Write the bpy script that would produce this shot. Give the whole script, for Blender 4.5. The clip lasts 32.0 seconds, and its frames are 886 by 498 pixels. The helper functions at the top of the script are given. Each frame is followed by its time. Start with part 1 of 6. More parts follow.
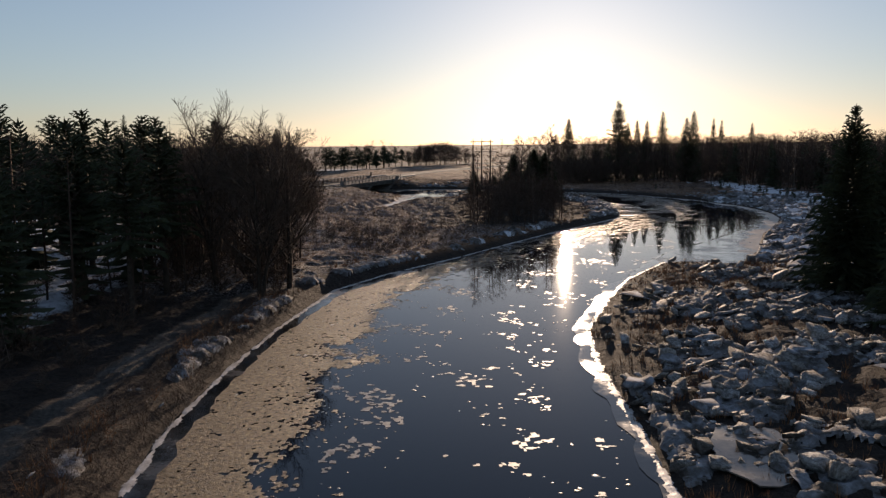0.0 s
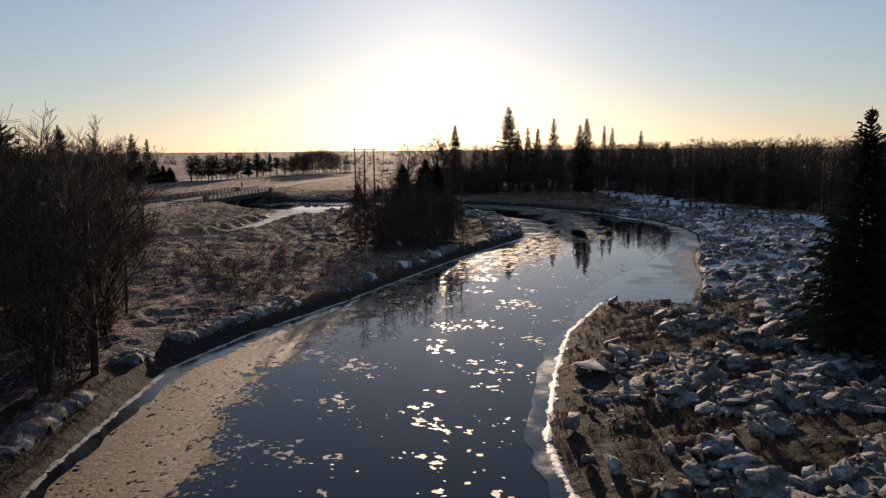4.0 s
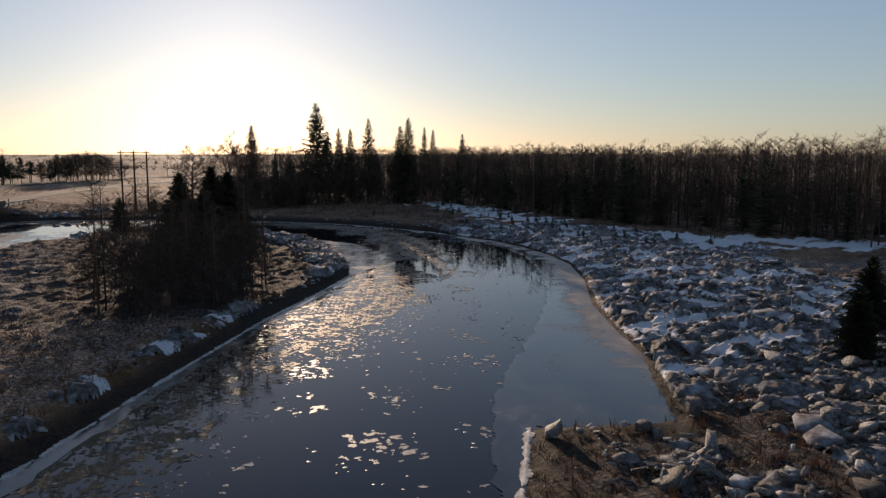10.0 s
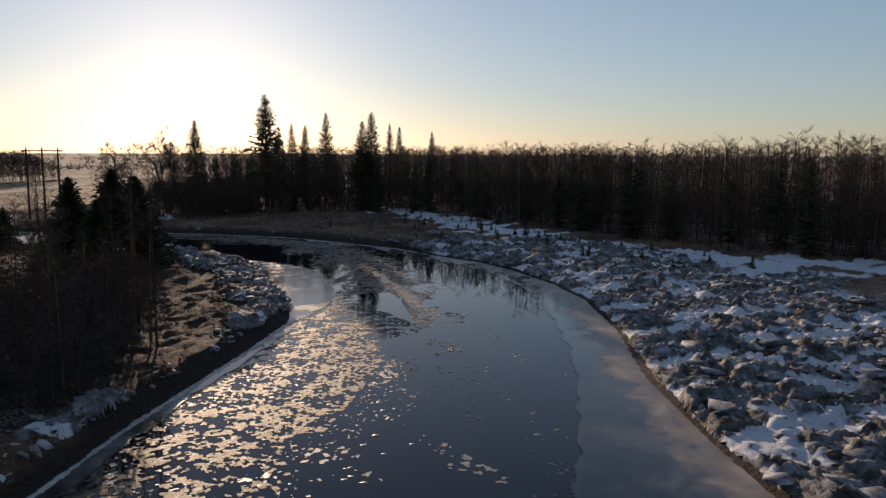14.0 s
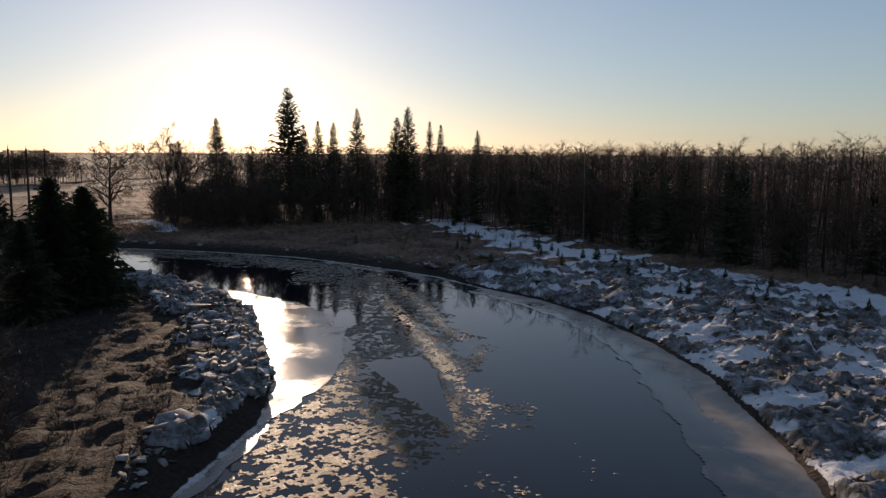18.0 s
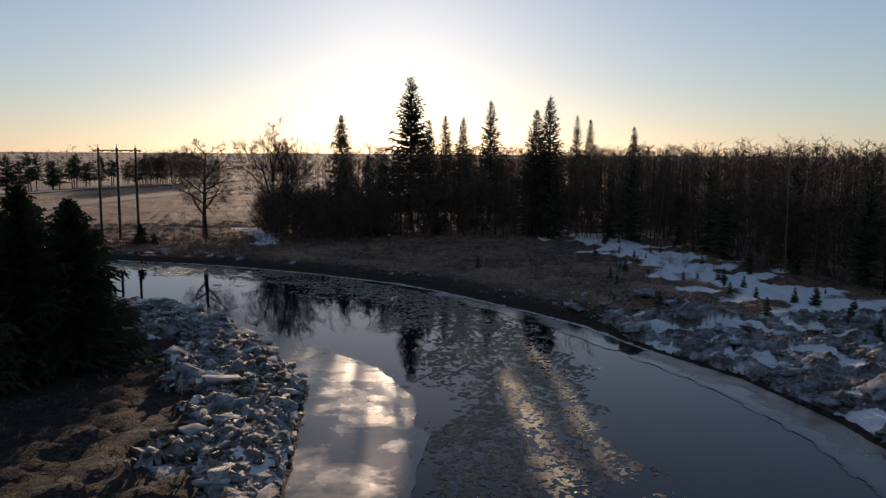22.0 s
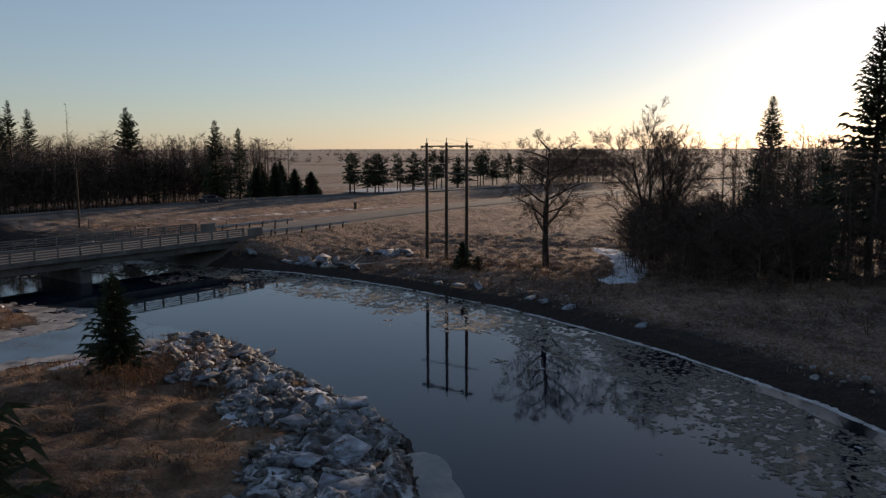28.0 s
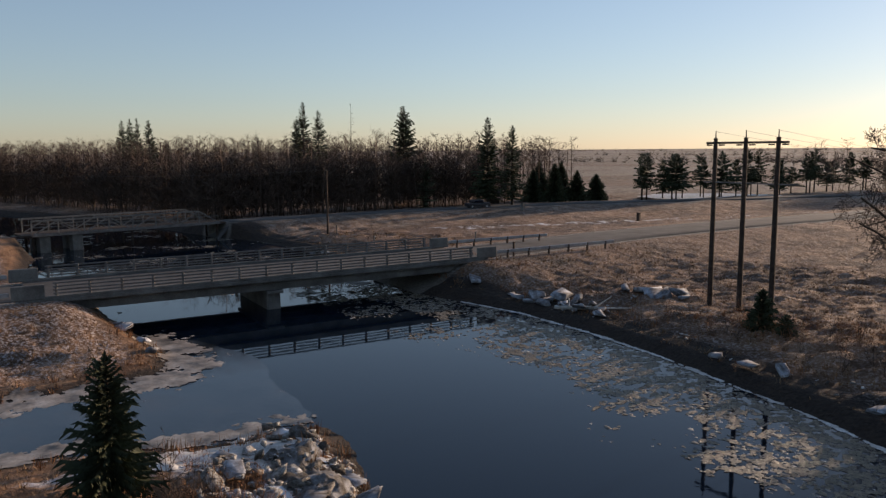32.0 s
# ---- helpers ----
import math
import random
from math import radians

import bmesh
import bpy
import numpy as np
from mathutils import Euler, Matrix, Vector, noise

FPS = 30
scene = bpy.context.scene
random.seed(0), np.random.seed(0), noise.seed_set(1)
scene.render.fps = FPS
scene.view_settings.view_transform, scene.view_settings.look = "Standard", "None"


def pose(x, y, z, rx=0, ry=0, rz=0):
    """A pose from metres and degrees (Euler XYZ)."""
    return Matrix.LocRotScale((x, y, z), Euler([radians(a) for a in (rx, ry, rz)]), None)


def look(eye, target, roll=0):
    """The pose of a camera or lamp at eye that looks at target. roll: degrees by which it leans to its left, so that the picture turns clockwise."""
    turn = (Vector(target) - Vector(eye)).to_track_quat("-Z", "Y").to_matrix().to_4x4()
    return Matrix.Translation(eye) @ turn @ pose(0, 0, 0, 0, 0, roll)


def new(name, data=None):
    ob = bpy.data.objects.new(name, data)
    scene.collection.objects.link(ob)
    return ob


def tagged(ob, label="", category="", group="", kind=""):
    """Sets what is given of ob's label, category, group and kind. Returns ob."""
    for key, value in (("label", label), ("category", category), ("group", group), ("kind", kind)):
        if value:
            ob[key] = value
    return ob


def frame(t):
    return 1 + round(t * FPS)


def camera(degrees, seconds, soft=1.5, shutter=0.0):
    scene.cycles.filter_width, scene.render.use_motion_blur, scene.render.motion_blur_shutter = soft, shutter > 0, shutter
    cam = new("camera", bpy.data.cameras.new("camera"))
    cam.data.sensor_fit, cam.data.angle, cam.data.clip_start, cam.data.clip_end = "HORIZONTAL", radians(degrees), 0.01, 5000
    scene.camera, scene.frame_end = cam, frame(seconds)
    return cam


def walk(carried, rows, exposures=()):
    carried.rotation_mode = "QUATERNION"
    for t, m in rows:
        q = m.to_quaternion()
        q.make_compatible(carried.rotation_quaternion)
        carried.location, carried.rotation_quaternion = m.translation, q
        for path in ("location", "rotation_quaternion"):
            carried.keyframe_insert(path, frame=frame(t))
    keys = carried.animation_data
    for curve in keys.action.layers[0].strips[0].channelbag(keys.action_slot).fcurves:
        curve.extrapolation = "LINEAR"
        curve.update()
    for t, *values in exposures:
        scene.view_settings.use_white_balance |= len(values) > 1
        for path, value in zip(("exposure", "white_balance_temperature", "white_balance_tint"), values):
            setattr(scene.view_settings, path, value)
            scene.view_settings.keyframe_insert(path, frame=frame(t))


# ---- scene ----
cam = camera(60.21, 32.0, soft=1.35)
# seconds, eye, yaw, pitch, roll
PATH = [
    (0.0, -0.00, -0.00, 12.08, -1.91, -7.83, -0.52),
    (0.5, 0.05, 2.13, 12.13, -2.93, -7.84, -0.52),
    (1.0, 0.10, 4.26, 12.18, -3.86, -7.79, -0.51),
    (1.5, 0.12, 6.43, 12.24, -4.23, -7.73, -0.52),
    (2.0, 0.18, 8.63, 12.30, -4.46, -7.65, -0.54),
    (2.5, 0.30, 10.85, 12.37, -5.60, -7.57, -0.55),
    (3.0, 0.38, 13.10, 12.44, -7.22, -7.51, -0.55),
    (3.5, 0.47, 15.38, 12.51, -9.05, -7.48, -0.52),
    (4.0, 0.57, 17.69, 12.59, -10.90, -7.46, -0.48),
    (4.5, 0.69, 20.01, 12.66, -12.77, -7.44, -0.46),
    (5.0, 0.86, 22.36, 12.72, -14.64, -7.43, -0.45),
    (5.5, 1.09, 24.72, 12.78, -16.51, -7.40, -0.45),
    (6.0, 1.39, 27.09, 12.82, -18.36, -7.36, -0.43),
    (6.5, 1.78, 29.49, 12.86, -20.24, -7.34, -0.40),
    (7.0, 2.27, 31.91, 12.88, -22.07, -7.33, -0.36),
    (7.5, 2.84, 34.36, 12.87, -22.94, -7.30, -0.31),
    (8.0, 3.47, 36.83, 12.84, -22.96, -7.26, -0.25),
    (8.5, 4.17, 39.31, 12.78, -23.21, -7.26, -0.18),
    (9.0, 4.96, 41.83, 12.71, -23.89, -7.23, -0.12),
    (9.5, 5.83, 44.38, 12.63, -25.15, -7.21, -0.07),
    (10.0, 6.77, 46.92, 12.56, -25.78, -7.18, -0.01),
    (10.5, 7.77, 49.49, 12.50, -25.87, -7.16, 0.04),
    (11.0, 8.83, 52.02, 12.46, -25.84, -7.15, 0.09),
    (11.5, 9.92, 54.53, 12.43, -25.79, -7.16, 0.12),
    (12.0, 11.04, 57.02, 12.42, -26.58, -7.14, 0.16),
    (12.5, 12.16, 59.54, 12.42, -28.45, -7.14, 0.21),
    (13.0, 13.25, 62.10, 12.43, -28.49, -7.14, 0.26),
    (13.5, 14.36, 64.59, 12.44, -28.49, -7.13, 0.28),
    (14.0, 15.49, 67.07, 12.45, -28.51, -7.14, 0.26),
    (14.5, 16.64, 69.54, 12.47, -28.50, -7.17, 0.23),
    (15.0, 17.78, 71.93, 12.51, -28.81, -7.18, 0.19),
    (15.5, 18.91, 74.27, 12.56, -29.06, -7.19, 0.15),
    (16.0, 20.04, 76.57, 12.60, -28.84, -7.18, 0.15),
    (16.5, 21.19, 78.87, 12.64, -27.76, -7.18, 0.17),
    (17.0, 22.35, 81.20, 12.67, -25.39, -7.19, 0.23),
    (17.5, 23.59, 83.55, 12.70, -25.36, -7.18, 0.30),
    (18.0, 24.84, 85.95, 12.71, -25.31, -7.16, 0.36),
    (18.5, 26.05, 88.38, 12.71, -24.13, -7.11, 0.41),
    (19.0, 27.23, 90.82, 12.70, -22.24, -7.09, 0.44),
    (19.5, 28.42, 93.25, 12.67, -20.13, -7.09, 0.47),
    (20.0, 29.58, 95.69, 12.65, -20.13, -7.08, 0.47),
    (20.5, 30.72, 98.12, 12.62, -19.00, -7.05, 0.47),
    (21.0, 31.82, 100.56, 12.59, -16.76, -7.05, 0.46),
    (21.5, 32.86, 103.08, 12.57, -14.54, -7.09, 0.43),
    (22.0, 33.87, 105.64, 12.56, -14.42, -7.16, 0.39),
    (22.5, 34.83, 108.27, 12.56, -13.88, -7.20, 0.34),
    (23.0, 35.71, 110.91, 12.57, -10.55, -7.27, 0.29),
    (23.5, 36.62, 113.54, 12.59, -8.51, -7.33, 0.24),
    (24.0, 37.48, 116.18, 12.61, -6.76, -7.37, 0.19),
    (24.5, 38.26, 118.80, 12.63, -5.33, -7.39, 0.16),
    (25.0, 38.89, 121.44, 12.65, -1.65, -7.43, 0.12),
    (25.5, 39.44, 124.09, 12.64, 1.49, -7.48, 0.06),
    (26.0, 39.94, 126.74, 12.63, 4.56, -7.51, -0.02),
    (26.5, 40.34, 129.41, 12.60, 7.86, -7.52, -0.09),
    (27.0, 40.65, 132.06, 12.57, 11.18, -7.54, -0.13),
    (27.5, 40.84, 134.70, 12.52, 14.44, -7.55, -0.14),
    (28.0, 40.89, 137.35, 12.47, 17.54, -7.55, -0.15),
    (28.5, 40.80, 140.00, 12.43, 20.40, -7.55, -0.15),
    (29.0, 40.52, 142.68, 12.39, 22.93, -7.53, -0.17),
    (29.5, 40.10, 145.38, 12.37, 25.68, -7.51, -0.18),
    (30.0, 39.52, 148.06, 12.35, 28.29, -7.49, -0.21),
    (30.5, 38.82, 150.72, 12.34, 30.92, -7.49, -0.25),
    (31.0, 38.01, 153.35, 12.34, 34.61, -7.48, -0.30),
    (31.5, 37.12, 155.95, 12.33, 38.25, -7.46, -0.36),
    (32.0, 36.19, 158.56, 12.33, 40.62, -7.44, -0.44),
]


def aim(x, y, z, yaw, pitch, roll):
    a, b = radians(yaw), radians(pitch)
    ahead = Vector((-math.sin(a) * math.cos(b), math.cos(a) * math.cos(b), math.sin(b)))
    eye = Vector((x, y, z))
    return look(eye, eye + ahead, roll)


EXPOSURES = [(0.0, 0.05, 6600, 14), (26.0, 0.08, 6600, 14), (29.0, 0.35, 6600, 14), (32.0, 0.58, 6600, 14)]
walk(cam, [(t, aim(*p)) for t, *p in PATH], EXPOSURES)
# ---- sky and sun ----
SUN_AZ, SUN_EL = 11.0, 8.6          # degrees east of +y, degrees up
world = bpy.data.worlds.new("sky")
scene.world = world
world.use_nodes = True
wn, wl = world.node_tree.nodes, world.node_tree.links
sky = wn.new("ShaderNodeTexSky")
sky.sky_type, sky.sun_disc = "NISHITA", False
sky.sun_elevation, sky.sun_rotation = radians(SUN_EL), radians(SUN_AZ)
sky.air_density, sky.dust_density, sky.ozone_density = 1.0, 0.25, 4.0
soft_sky = wn.new("ShaderNodeGamma")        # thin high haze evens the sky out
soft_sky.inputs[1].default_value = 0.75
pale = wn.new("ShaderNodeHueSaturation")
pale.inputs["Saturation"].default_value = 0.88
wl.new(sky.outputs[0], soft_sky.inputs[0])
wl.new(soft_sky.outputs[0], pale.inputs["Color"])
rosy = wn.new("ShaderNodeMix")
rosy.data_type, rosy.blend_type = "RGBA", "MULTIPLY"
rosy.inputs[0].default_value, rosy.inputs[7].default_value = 1.0, (1.08, 1.0, 0.97, 1)
wl.new(pale.outputs[0], rosy.inputs[6])
# the bright aureole close round the sun, from a dustier sky
dusty = wn.new("ShaderNodeTexSky")
dusty.sky_type, dusty.sun_disc = "NISHITA", False
dusty.sun_elevation, dusty.sun_rotation = radians(SUN_EL), radians(SUN_AZ)
dusty.air_density, dusty.dust_density, dusty.ozone_density = 1.0, 1.2, 4.0
steep_sky = wn.new("ShaderNodeGamma")
steep_sky.inputs[1].default_value = 2.2
white = wn.new("ShaderNodeHueSaturation")
white.inputs["Saturation"].default_value, white.inputs["Value"].default_value = 0.45, 0.0005
wl.new(dusty.outputs[0], steep_sky.inputs[0])
wl.new(steep_sky.outputs[0], white.inputs["Color"])
glow = wn.new("ShaderNodeMix")
glow.data_type, glow.blend_type = "RGBA", "ADD"
glow.inputs[0].default_value = 1.0
wl.new(rosy.outputs[2], glow.inputs[6])
wl.new(white.outputs[0], glow.inputs[7])
wl.new(glow.outputs[2], wn["Background"].inputs[0])
wn["Background"].inputs[1].default_value = 0.158
sun = new("sun", bpy.data.lights.new("sun", "SUN"))
sun.data.energy, sun.data.angle, sun.data.color = 4.7, radians(0.53), (1.0, 0.75, 0.53)
a_, e_ = radians(SUN_AZ), radians(SUN_EL)
sun_way = Vector((math.sin(a_) * math.cos(e_), math.cos(a_) * math.cos(e_), math.sin(e_)))
sun.matrix_world = look((0, 0, 200), Vector((0, 0, 200)) - sun_way)

# ---- materials ----
def shader(name, rough=0.8, spec=0.5, metal=0.0):
    m = bpy.data.materials.new(name)
    m.use_nodes = True
    p = m.node_tree.nodes["Principled BSDF"]
    p.inputs["Roughness"].default_value, p.inputs["Metallic"].default_value = rough, metal
    p.inputs["Specular IOR Level"].default_value = spec
    return m, m.node_tree.nodes, m.node_tree.links, p


def ramp_of(nodes, stops):
    r = nodes.new("ShaderNodeValToRGB")
    while len(r.color_ramp.elements) < len(stops):
        r.color_ramp.elements.new(0.5)
    for e, (at, c) in zip(r.color_ramp.elements, stops):
        e.position, e.color = at, (*c, 1) if len(c) == 3 else c
    return r


def noise_of(nodes, links, scale, detail=4, vec=None, rough=0.6):
    n = nodes.new("ShaderNodeTexNoise")
    n.inputs["Scale"].default_value, n.inputs["Detail"].default_value, n.inputs["Roughness"].default_value = scale, detail, rough
    if vec is not None:
        links.new(vec, n.inputs["Vector"])
    return n


def bump_of(nodes, links, p, height, strength, distance):
    b = nodes.new("ShaderNodeBump")
    b.inputs["Strength"].default_value, b.inputs["Distance"].default_value = strength, distance
    links.new(height, b.inputs["Height"])
    links.new(b.outputs[0], p.inputs["Normal"])
    return b


def plain(name, stops, scale, rough=0.8, spec=0.4, metal=0.0, bump=0.3, dist=0.02, fine=None, vary=0.0, detail=5):
    """A two-scale noise between colour stops, with relief; vary: brightness by object."""
    m, n, l, p = shader(name, rough, spec, metal)
    geo = n.new("ShaderNodeNewGeometry")
    big = noise_of(n, l, scale, detail, geo.outputs["Position"])
    r = ramp_of(n, stops)
    l.new(big.outputs["Fac"], r.inputs[0])
    small = noise_of(n, l, fine or scale * 9, 4, geo.outputs["Position"])
    mix = n.new("ShaderNodeMix")
    mix.data_type, mix.blend_type = "RGBA", "OVERLAY"
    mix.inputs[0].default_value = 0.6
    l.new(r.outputs[0], mix.inputs[6])
    l.new(small.outputs["Fac"], mix.inputs[7])
    out = mix.outputs[2]
    if vary:
        oi = n.new("ShaderNodeObjectInfo")
        mr = n.new("ShaderNodeMapRange")
        mr.inputs[3].default_value, mr.inputs[4].default_value = 1 - vary, 1 + vary
        l.new(oi.outputs["Random"], mr.inputs[0])
        hs = n.new("ShaderNodeHueSaturation")
        l.new(mr.outputs[0], hs.inputs["Value"])
        l.new(out, hs.inputs["Color"])
        out = hs.outputs[0]
    l.new(out, p.inputs["Base Color"])
    if bump:
        bump_of(n, l, p, small.outputs["Fac"], bump, dist)
    return m


def island(name, stops, rough=0.8, spec=0.3, fine=6.0, bump=0.4, dist=0.03, sss=0.0):
    """Colour picked per loose piece of a joined mesh."""
    m, n, l, p = shader(name, rough, spec)
    geo = n.new("ShaderNodeNewGeometry")
    r = ramp_of(n, stops)
    l.new(geo.outputs["Random Per Island"], r.inputs[0])
    small = noise_of(n, l, fine, 4, geo.outputs["Position"])
    mix = n.new("ShaderNodeMix")
    mix.data_type, mix.blend_type = "RGBA", "OVERLAY"
    mix.inputs[0].default_value = 0.5
    l.new(r.outputs[0], mix.inputs[6])
    l.new(small.outputs["Fac"], mix.inputs[7])
    l.new(mix.outputs[2], p.inputs["Base Color"])
    if bump:
        bump_of(n, l, p, small.outputs["Fac"], bump, dist)
    return m


def ground_material():
    """Dry grass with bare soil (its mask also paints in tree shade), frost, snow (mask 'snow') and gravel (mask
    'gravel').
    """
    m, n, l, p = shader("dry_frosted_grass", 0.9, 0.25)
    geo = n.new("ShaderNodeNewGeometry")
    pos = geo.outputs["Position"]
    big = noise_of(n, l, 0.09, 5, pos)
    mid = noise_of(n, l, 0.55, 6, pos, 0.65)
    fine = noise_of(n, l, 5.0, 6, pos, 0.7)
    tint = ramp_of(n, [(0.34, (0.030, 0.020, 0.012)), (0.46, (0.11, 0.060, 0.033)), (0.56, (0.22, 0.126, 0.072)), (0.72, (0.36, 0.235, 0.148))])
    add = n.new("ShaderNodeMath")
    add.operation = "MULTIPLY_ADD"
    add.inputs[1].default_value, add.inputs[2].default_value = 0.55, 0.0
    l.new(big.outputs["Fac"], add.inputs[0])
    add2 = n.new("ShaderNodeMath")
    add2.operation = "MULTIPLY_ADD"
    add2.inputs[1].default_value = 0.45
    l.new(mid.outputs["Fac"], add2.inputs[0])
    l.new(add.outputs[0], add2.inputs[2])
    l.new(add2.outputs[0], tint.inputs[0])
    over = n.new("ShaderNodeMix")
    over.data_type, over.blend_type = "RGBA", "OVERLAY"
    over.inputs[0].default_value = 0.8
    l.new(tint.outputs[0], over.inputs[6])
    l.new(fine.outputs["Fac"], over.inputs[7])

    def mask(attr, lo, hi, wobble):
        at = n.new("ShaderNodeAttribute")
        at.attribute_name = attr
        s = n.new("ShaderNodeMath")
        s.operation = "MULTIPLY_ADD"
        s.inputs[1].default_value = wobble
        l.new(mid.outputs["Fac"], s.inputs[0])
        l.new(at.outputs["Fac"], s.inputs[2])
        mr = n.new("ShaderNodeMapRange")
        mr.inputs[1].default_value, mr.inputs[2].default_value = lo, hi
        l.new(s.outputs[0], mr.inputs[0])
        return mr.outputs[0]

    def blend(colour, fac, below):
        x = n.new("ShaderNodeMix")
        x.data_type = "RGBA"
        l.new(fac, x.inputs[0])
        l.new(below, x.inputs[6])
        if isinstance(colour, tuple):
            x.inputs[7].default_value = (*colour, 1)
        else:
            l.new(colour, x.inputs[7])
        return x.outputs[2]

    gravel = ramp_of(n, [(0.35, (0.10, 0.085, 0.07)), (0.65, (0.22, 0.195, 0.165))])
    l.new(fine.outputs["Fac"], gravel.inputs[0])
    # bare soil, also the colour for shade painted on the west bank and point
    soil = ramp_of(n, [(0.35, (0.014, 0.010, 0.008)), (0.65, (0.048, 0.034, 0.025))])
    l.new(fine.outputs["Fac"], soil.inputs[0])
    field = ramp_of(n, [(0.35, (0.14, 0.105, 0.07)), (0.62, (0.30, 0.24, 0.18))])
    l.new(mid.outputs["Fac"], field.inputs[0])
    c = blend(field.outputs[0], mask("field", 0.55, 0.95, 0.5), over.outputs[2])
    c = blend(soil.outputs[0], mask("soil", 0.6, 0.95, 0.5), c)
    c = blend(gravel.outputs[0], mask("gravel", 0.6, 0.85, 0.4), c)
    frost = n.new("ShaderNodeMapRange")
    frost.inputs[1].default_value, frost.inputs[2].default_value, frost.inputs[4].default_value = 0.48, 0.64, 0.66
    l.new(fine.outputs["Fac"], frost.inputs[0])
    fm = n.new("ShaderNodeMath")
    fm.operation = "MULTIPLY"
    l.new(frost.outputs[0], fm.inputs[0])
    l.new(mask("frost", 0.5, 0.9, 0.6), fm.inputs[1])
    c = blend((0.58, 0.55, 0.55), fm.outputs[0], c)
    snow = mask("snow", 0.62, 0.80, 0.7)
    c = blend((0.80, 0.82, 0.86), snow, c)
    l.new(c, p.inputs["Base Color"])
    low = bump_of(n, l, p, mid.outputs["Fac"], 1.0, 0.55)
    top = bump_of(n, l, p, fine.outputs["Fac"], 0.9, 0.12)
    l.new(low.outputs[0], top.inputs["Normal"])
    return m


def water_material():
    m, n, l, p = shader("dark_still_water", 0.03, 0.5)
    p.inputs["Base Color"].default_value = (0.002, 0.006, 0.014, 1)
    p.inputs["IOR"].default_value = 1.333
    geo = n.new("ShaderNodeNewGeometry")
    a = noise_of(n, l, 1.3, 3, geo.outputs["Position"])
    bump_of(n, l, p, a.outputs["Fac"], 0.035, 0.05)
    return m


def shelf_material(name, stops, low, high):
    """Thin grey bank ice with a frosted rim and dark wet streaks."""
    m, n, l, p = shader(name, 0.25, 0.5)
    geo = n.new("ShaderNodeNewGeometry")
    big = noise_of(n, l, 0.22, 6, geo.outputs["Position"], 0.6)
    r = ramp_of(n, stops)
    l.new(big.outputs["Fac"], r.inputs[0])
    l.new(r.outputs[0], p.inputs["Base Color"])
    rr = n.new("ShaderNodeMapRange")
    rr.inputs[1].default_value, rr.inputs[2].default_value = 0.46, 0.68
    rr.inputs[3].default_value, rr.inputs[4].default_value = low, high
    l.new(big.outputs["Fac"], rr.inputs[0])
    l.new(rr.outputs[0], p.inputs["Roughness"])
    f = noise_of(n, l, 3.0, 4, geo.outputs["Position"])
    bump_of(n, l, p, f.outputs["Fac"], 0.18, 0.04)
    return m


M_GROUND = ground_material()
M_WATER = water_material()
M_SHELF = shelf_material("shelf_ice", [(0.44, (0.012, 0.014, 0.017)), (0.54, (0.04, 0.039, 0.037)), (0.64, (0.12, 0.11, 0.10)), (0.76, (0.30, 0.28, 0.26))], 0.05, 0.42)
M_APRON = shelf_material("pale_shelf_ice", [(0.36, (0.020, 0.019, 0.018)), (0.48, (0.065, 0.057, 0.048)), (0.60, (0.16, 0.14, 0.115)), (0.74, (0.34, 0.30, 0.26))], 0.14, 0.40)
M_CLEAR = shelf_material("clear_stream_ice", [(0.40, (0.010, 0.014, 0.019)), (0.55, (0.030, 0.036, 0.044)), (0.68, (0.085, 0.09, 0.10)), (0.80, (0.26, 0.26, 0.26))], 0.08, 0.35)


def shelf_ice_material():
    """Bank ice: dark and glassy at the water's edge, clouded further in, frosted tan against the shore (mask 'frost')."""
    m, n, l, p = shader("marbled_shelf_ice", 0.2, 0.5)
    geo = n.new("ShaderNodeNewGeometry")
    pos = geo.outputs["Position"]
    at = n.new("ShaderNodeAttribute")
    at.attribute_name = "frost"
    cloud = noise_of(n, l, 0.30, 7, pos, 0.55)
    cloud.inputs["Distortion"].default_value = 1.2
    v = n.new("ShaderNodeMath")
    v.operation = "MULTIPLY_ADD"
    v.inputs[1].default_value = 1.25
    l.new(cloud.outputs["Fac"], v.inputs[0])
    l.new(at.outputs["Fac"], v.inputs[2])
    off = n.new("ShaderNodeMath")
    off.operation = "SUBTRACT"
    off.inputs[1].default_value = 0.61
    l.new(v.outputs[0], off.inputs[0])
    r = ramp_of(n, [(0.12, (0.010, 0.012, 0.015)), (0.34, (0.040, 0.039, 0.038)), (0.56, (0.12, 0.11, 0.10)), (0.72, (0.27, 0.215, 0.17)), (0.95, (0.44, 0.36, 0.29))])
    l.new(off.outputs[0], r.inputs[0])
    l.new(r.outputs[0], p.inputs["Base Color"])
    rr = n.new("ShaderNodeMapRange")
    rr.inputs[1].default_value, rr.inputs[2].default_value, rr.inputs[3].default_value, rr.inputs[4].default_value = 0.2, 0.75, 0.05, 0.42
    l.new(off.outputs[0], rr.inputs[0])
    l.new(rr.outputs[0], p.inputs["Roughness"])
    f = noise_of(n, l, 3.0, 4, pos)
    bump_of(n, l, p, f.outputs["Fac"], 0.10, 0.03)
    return m


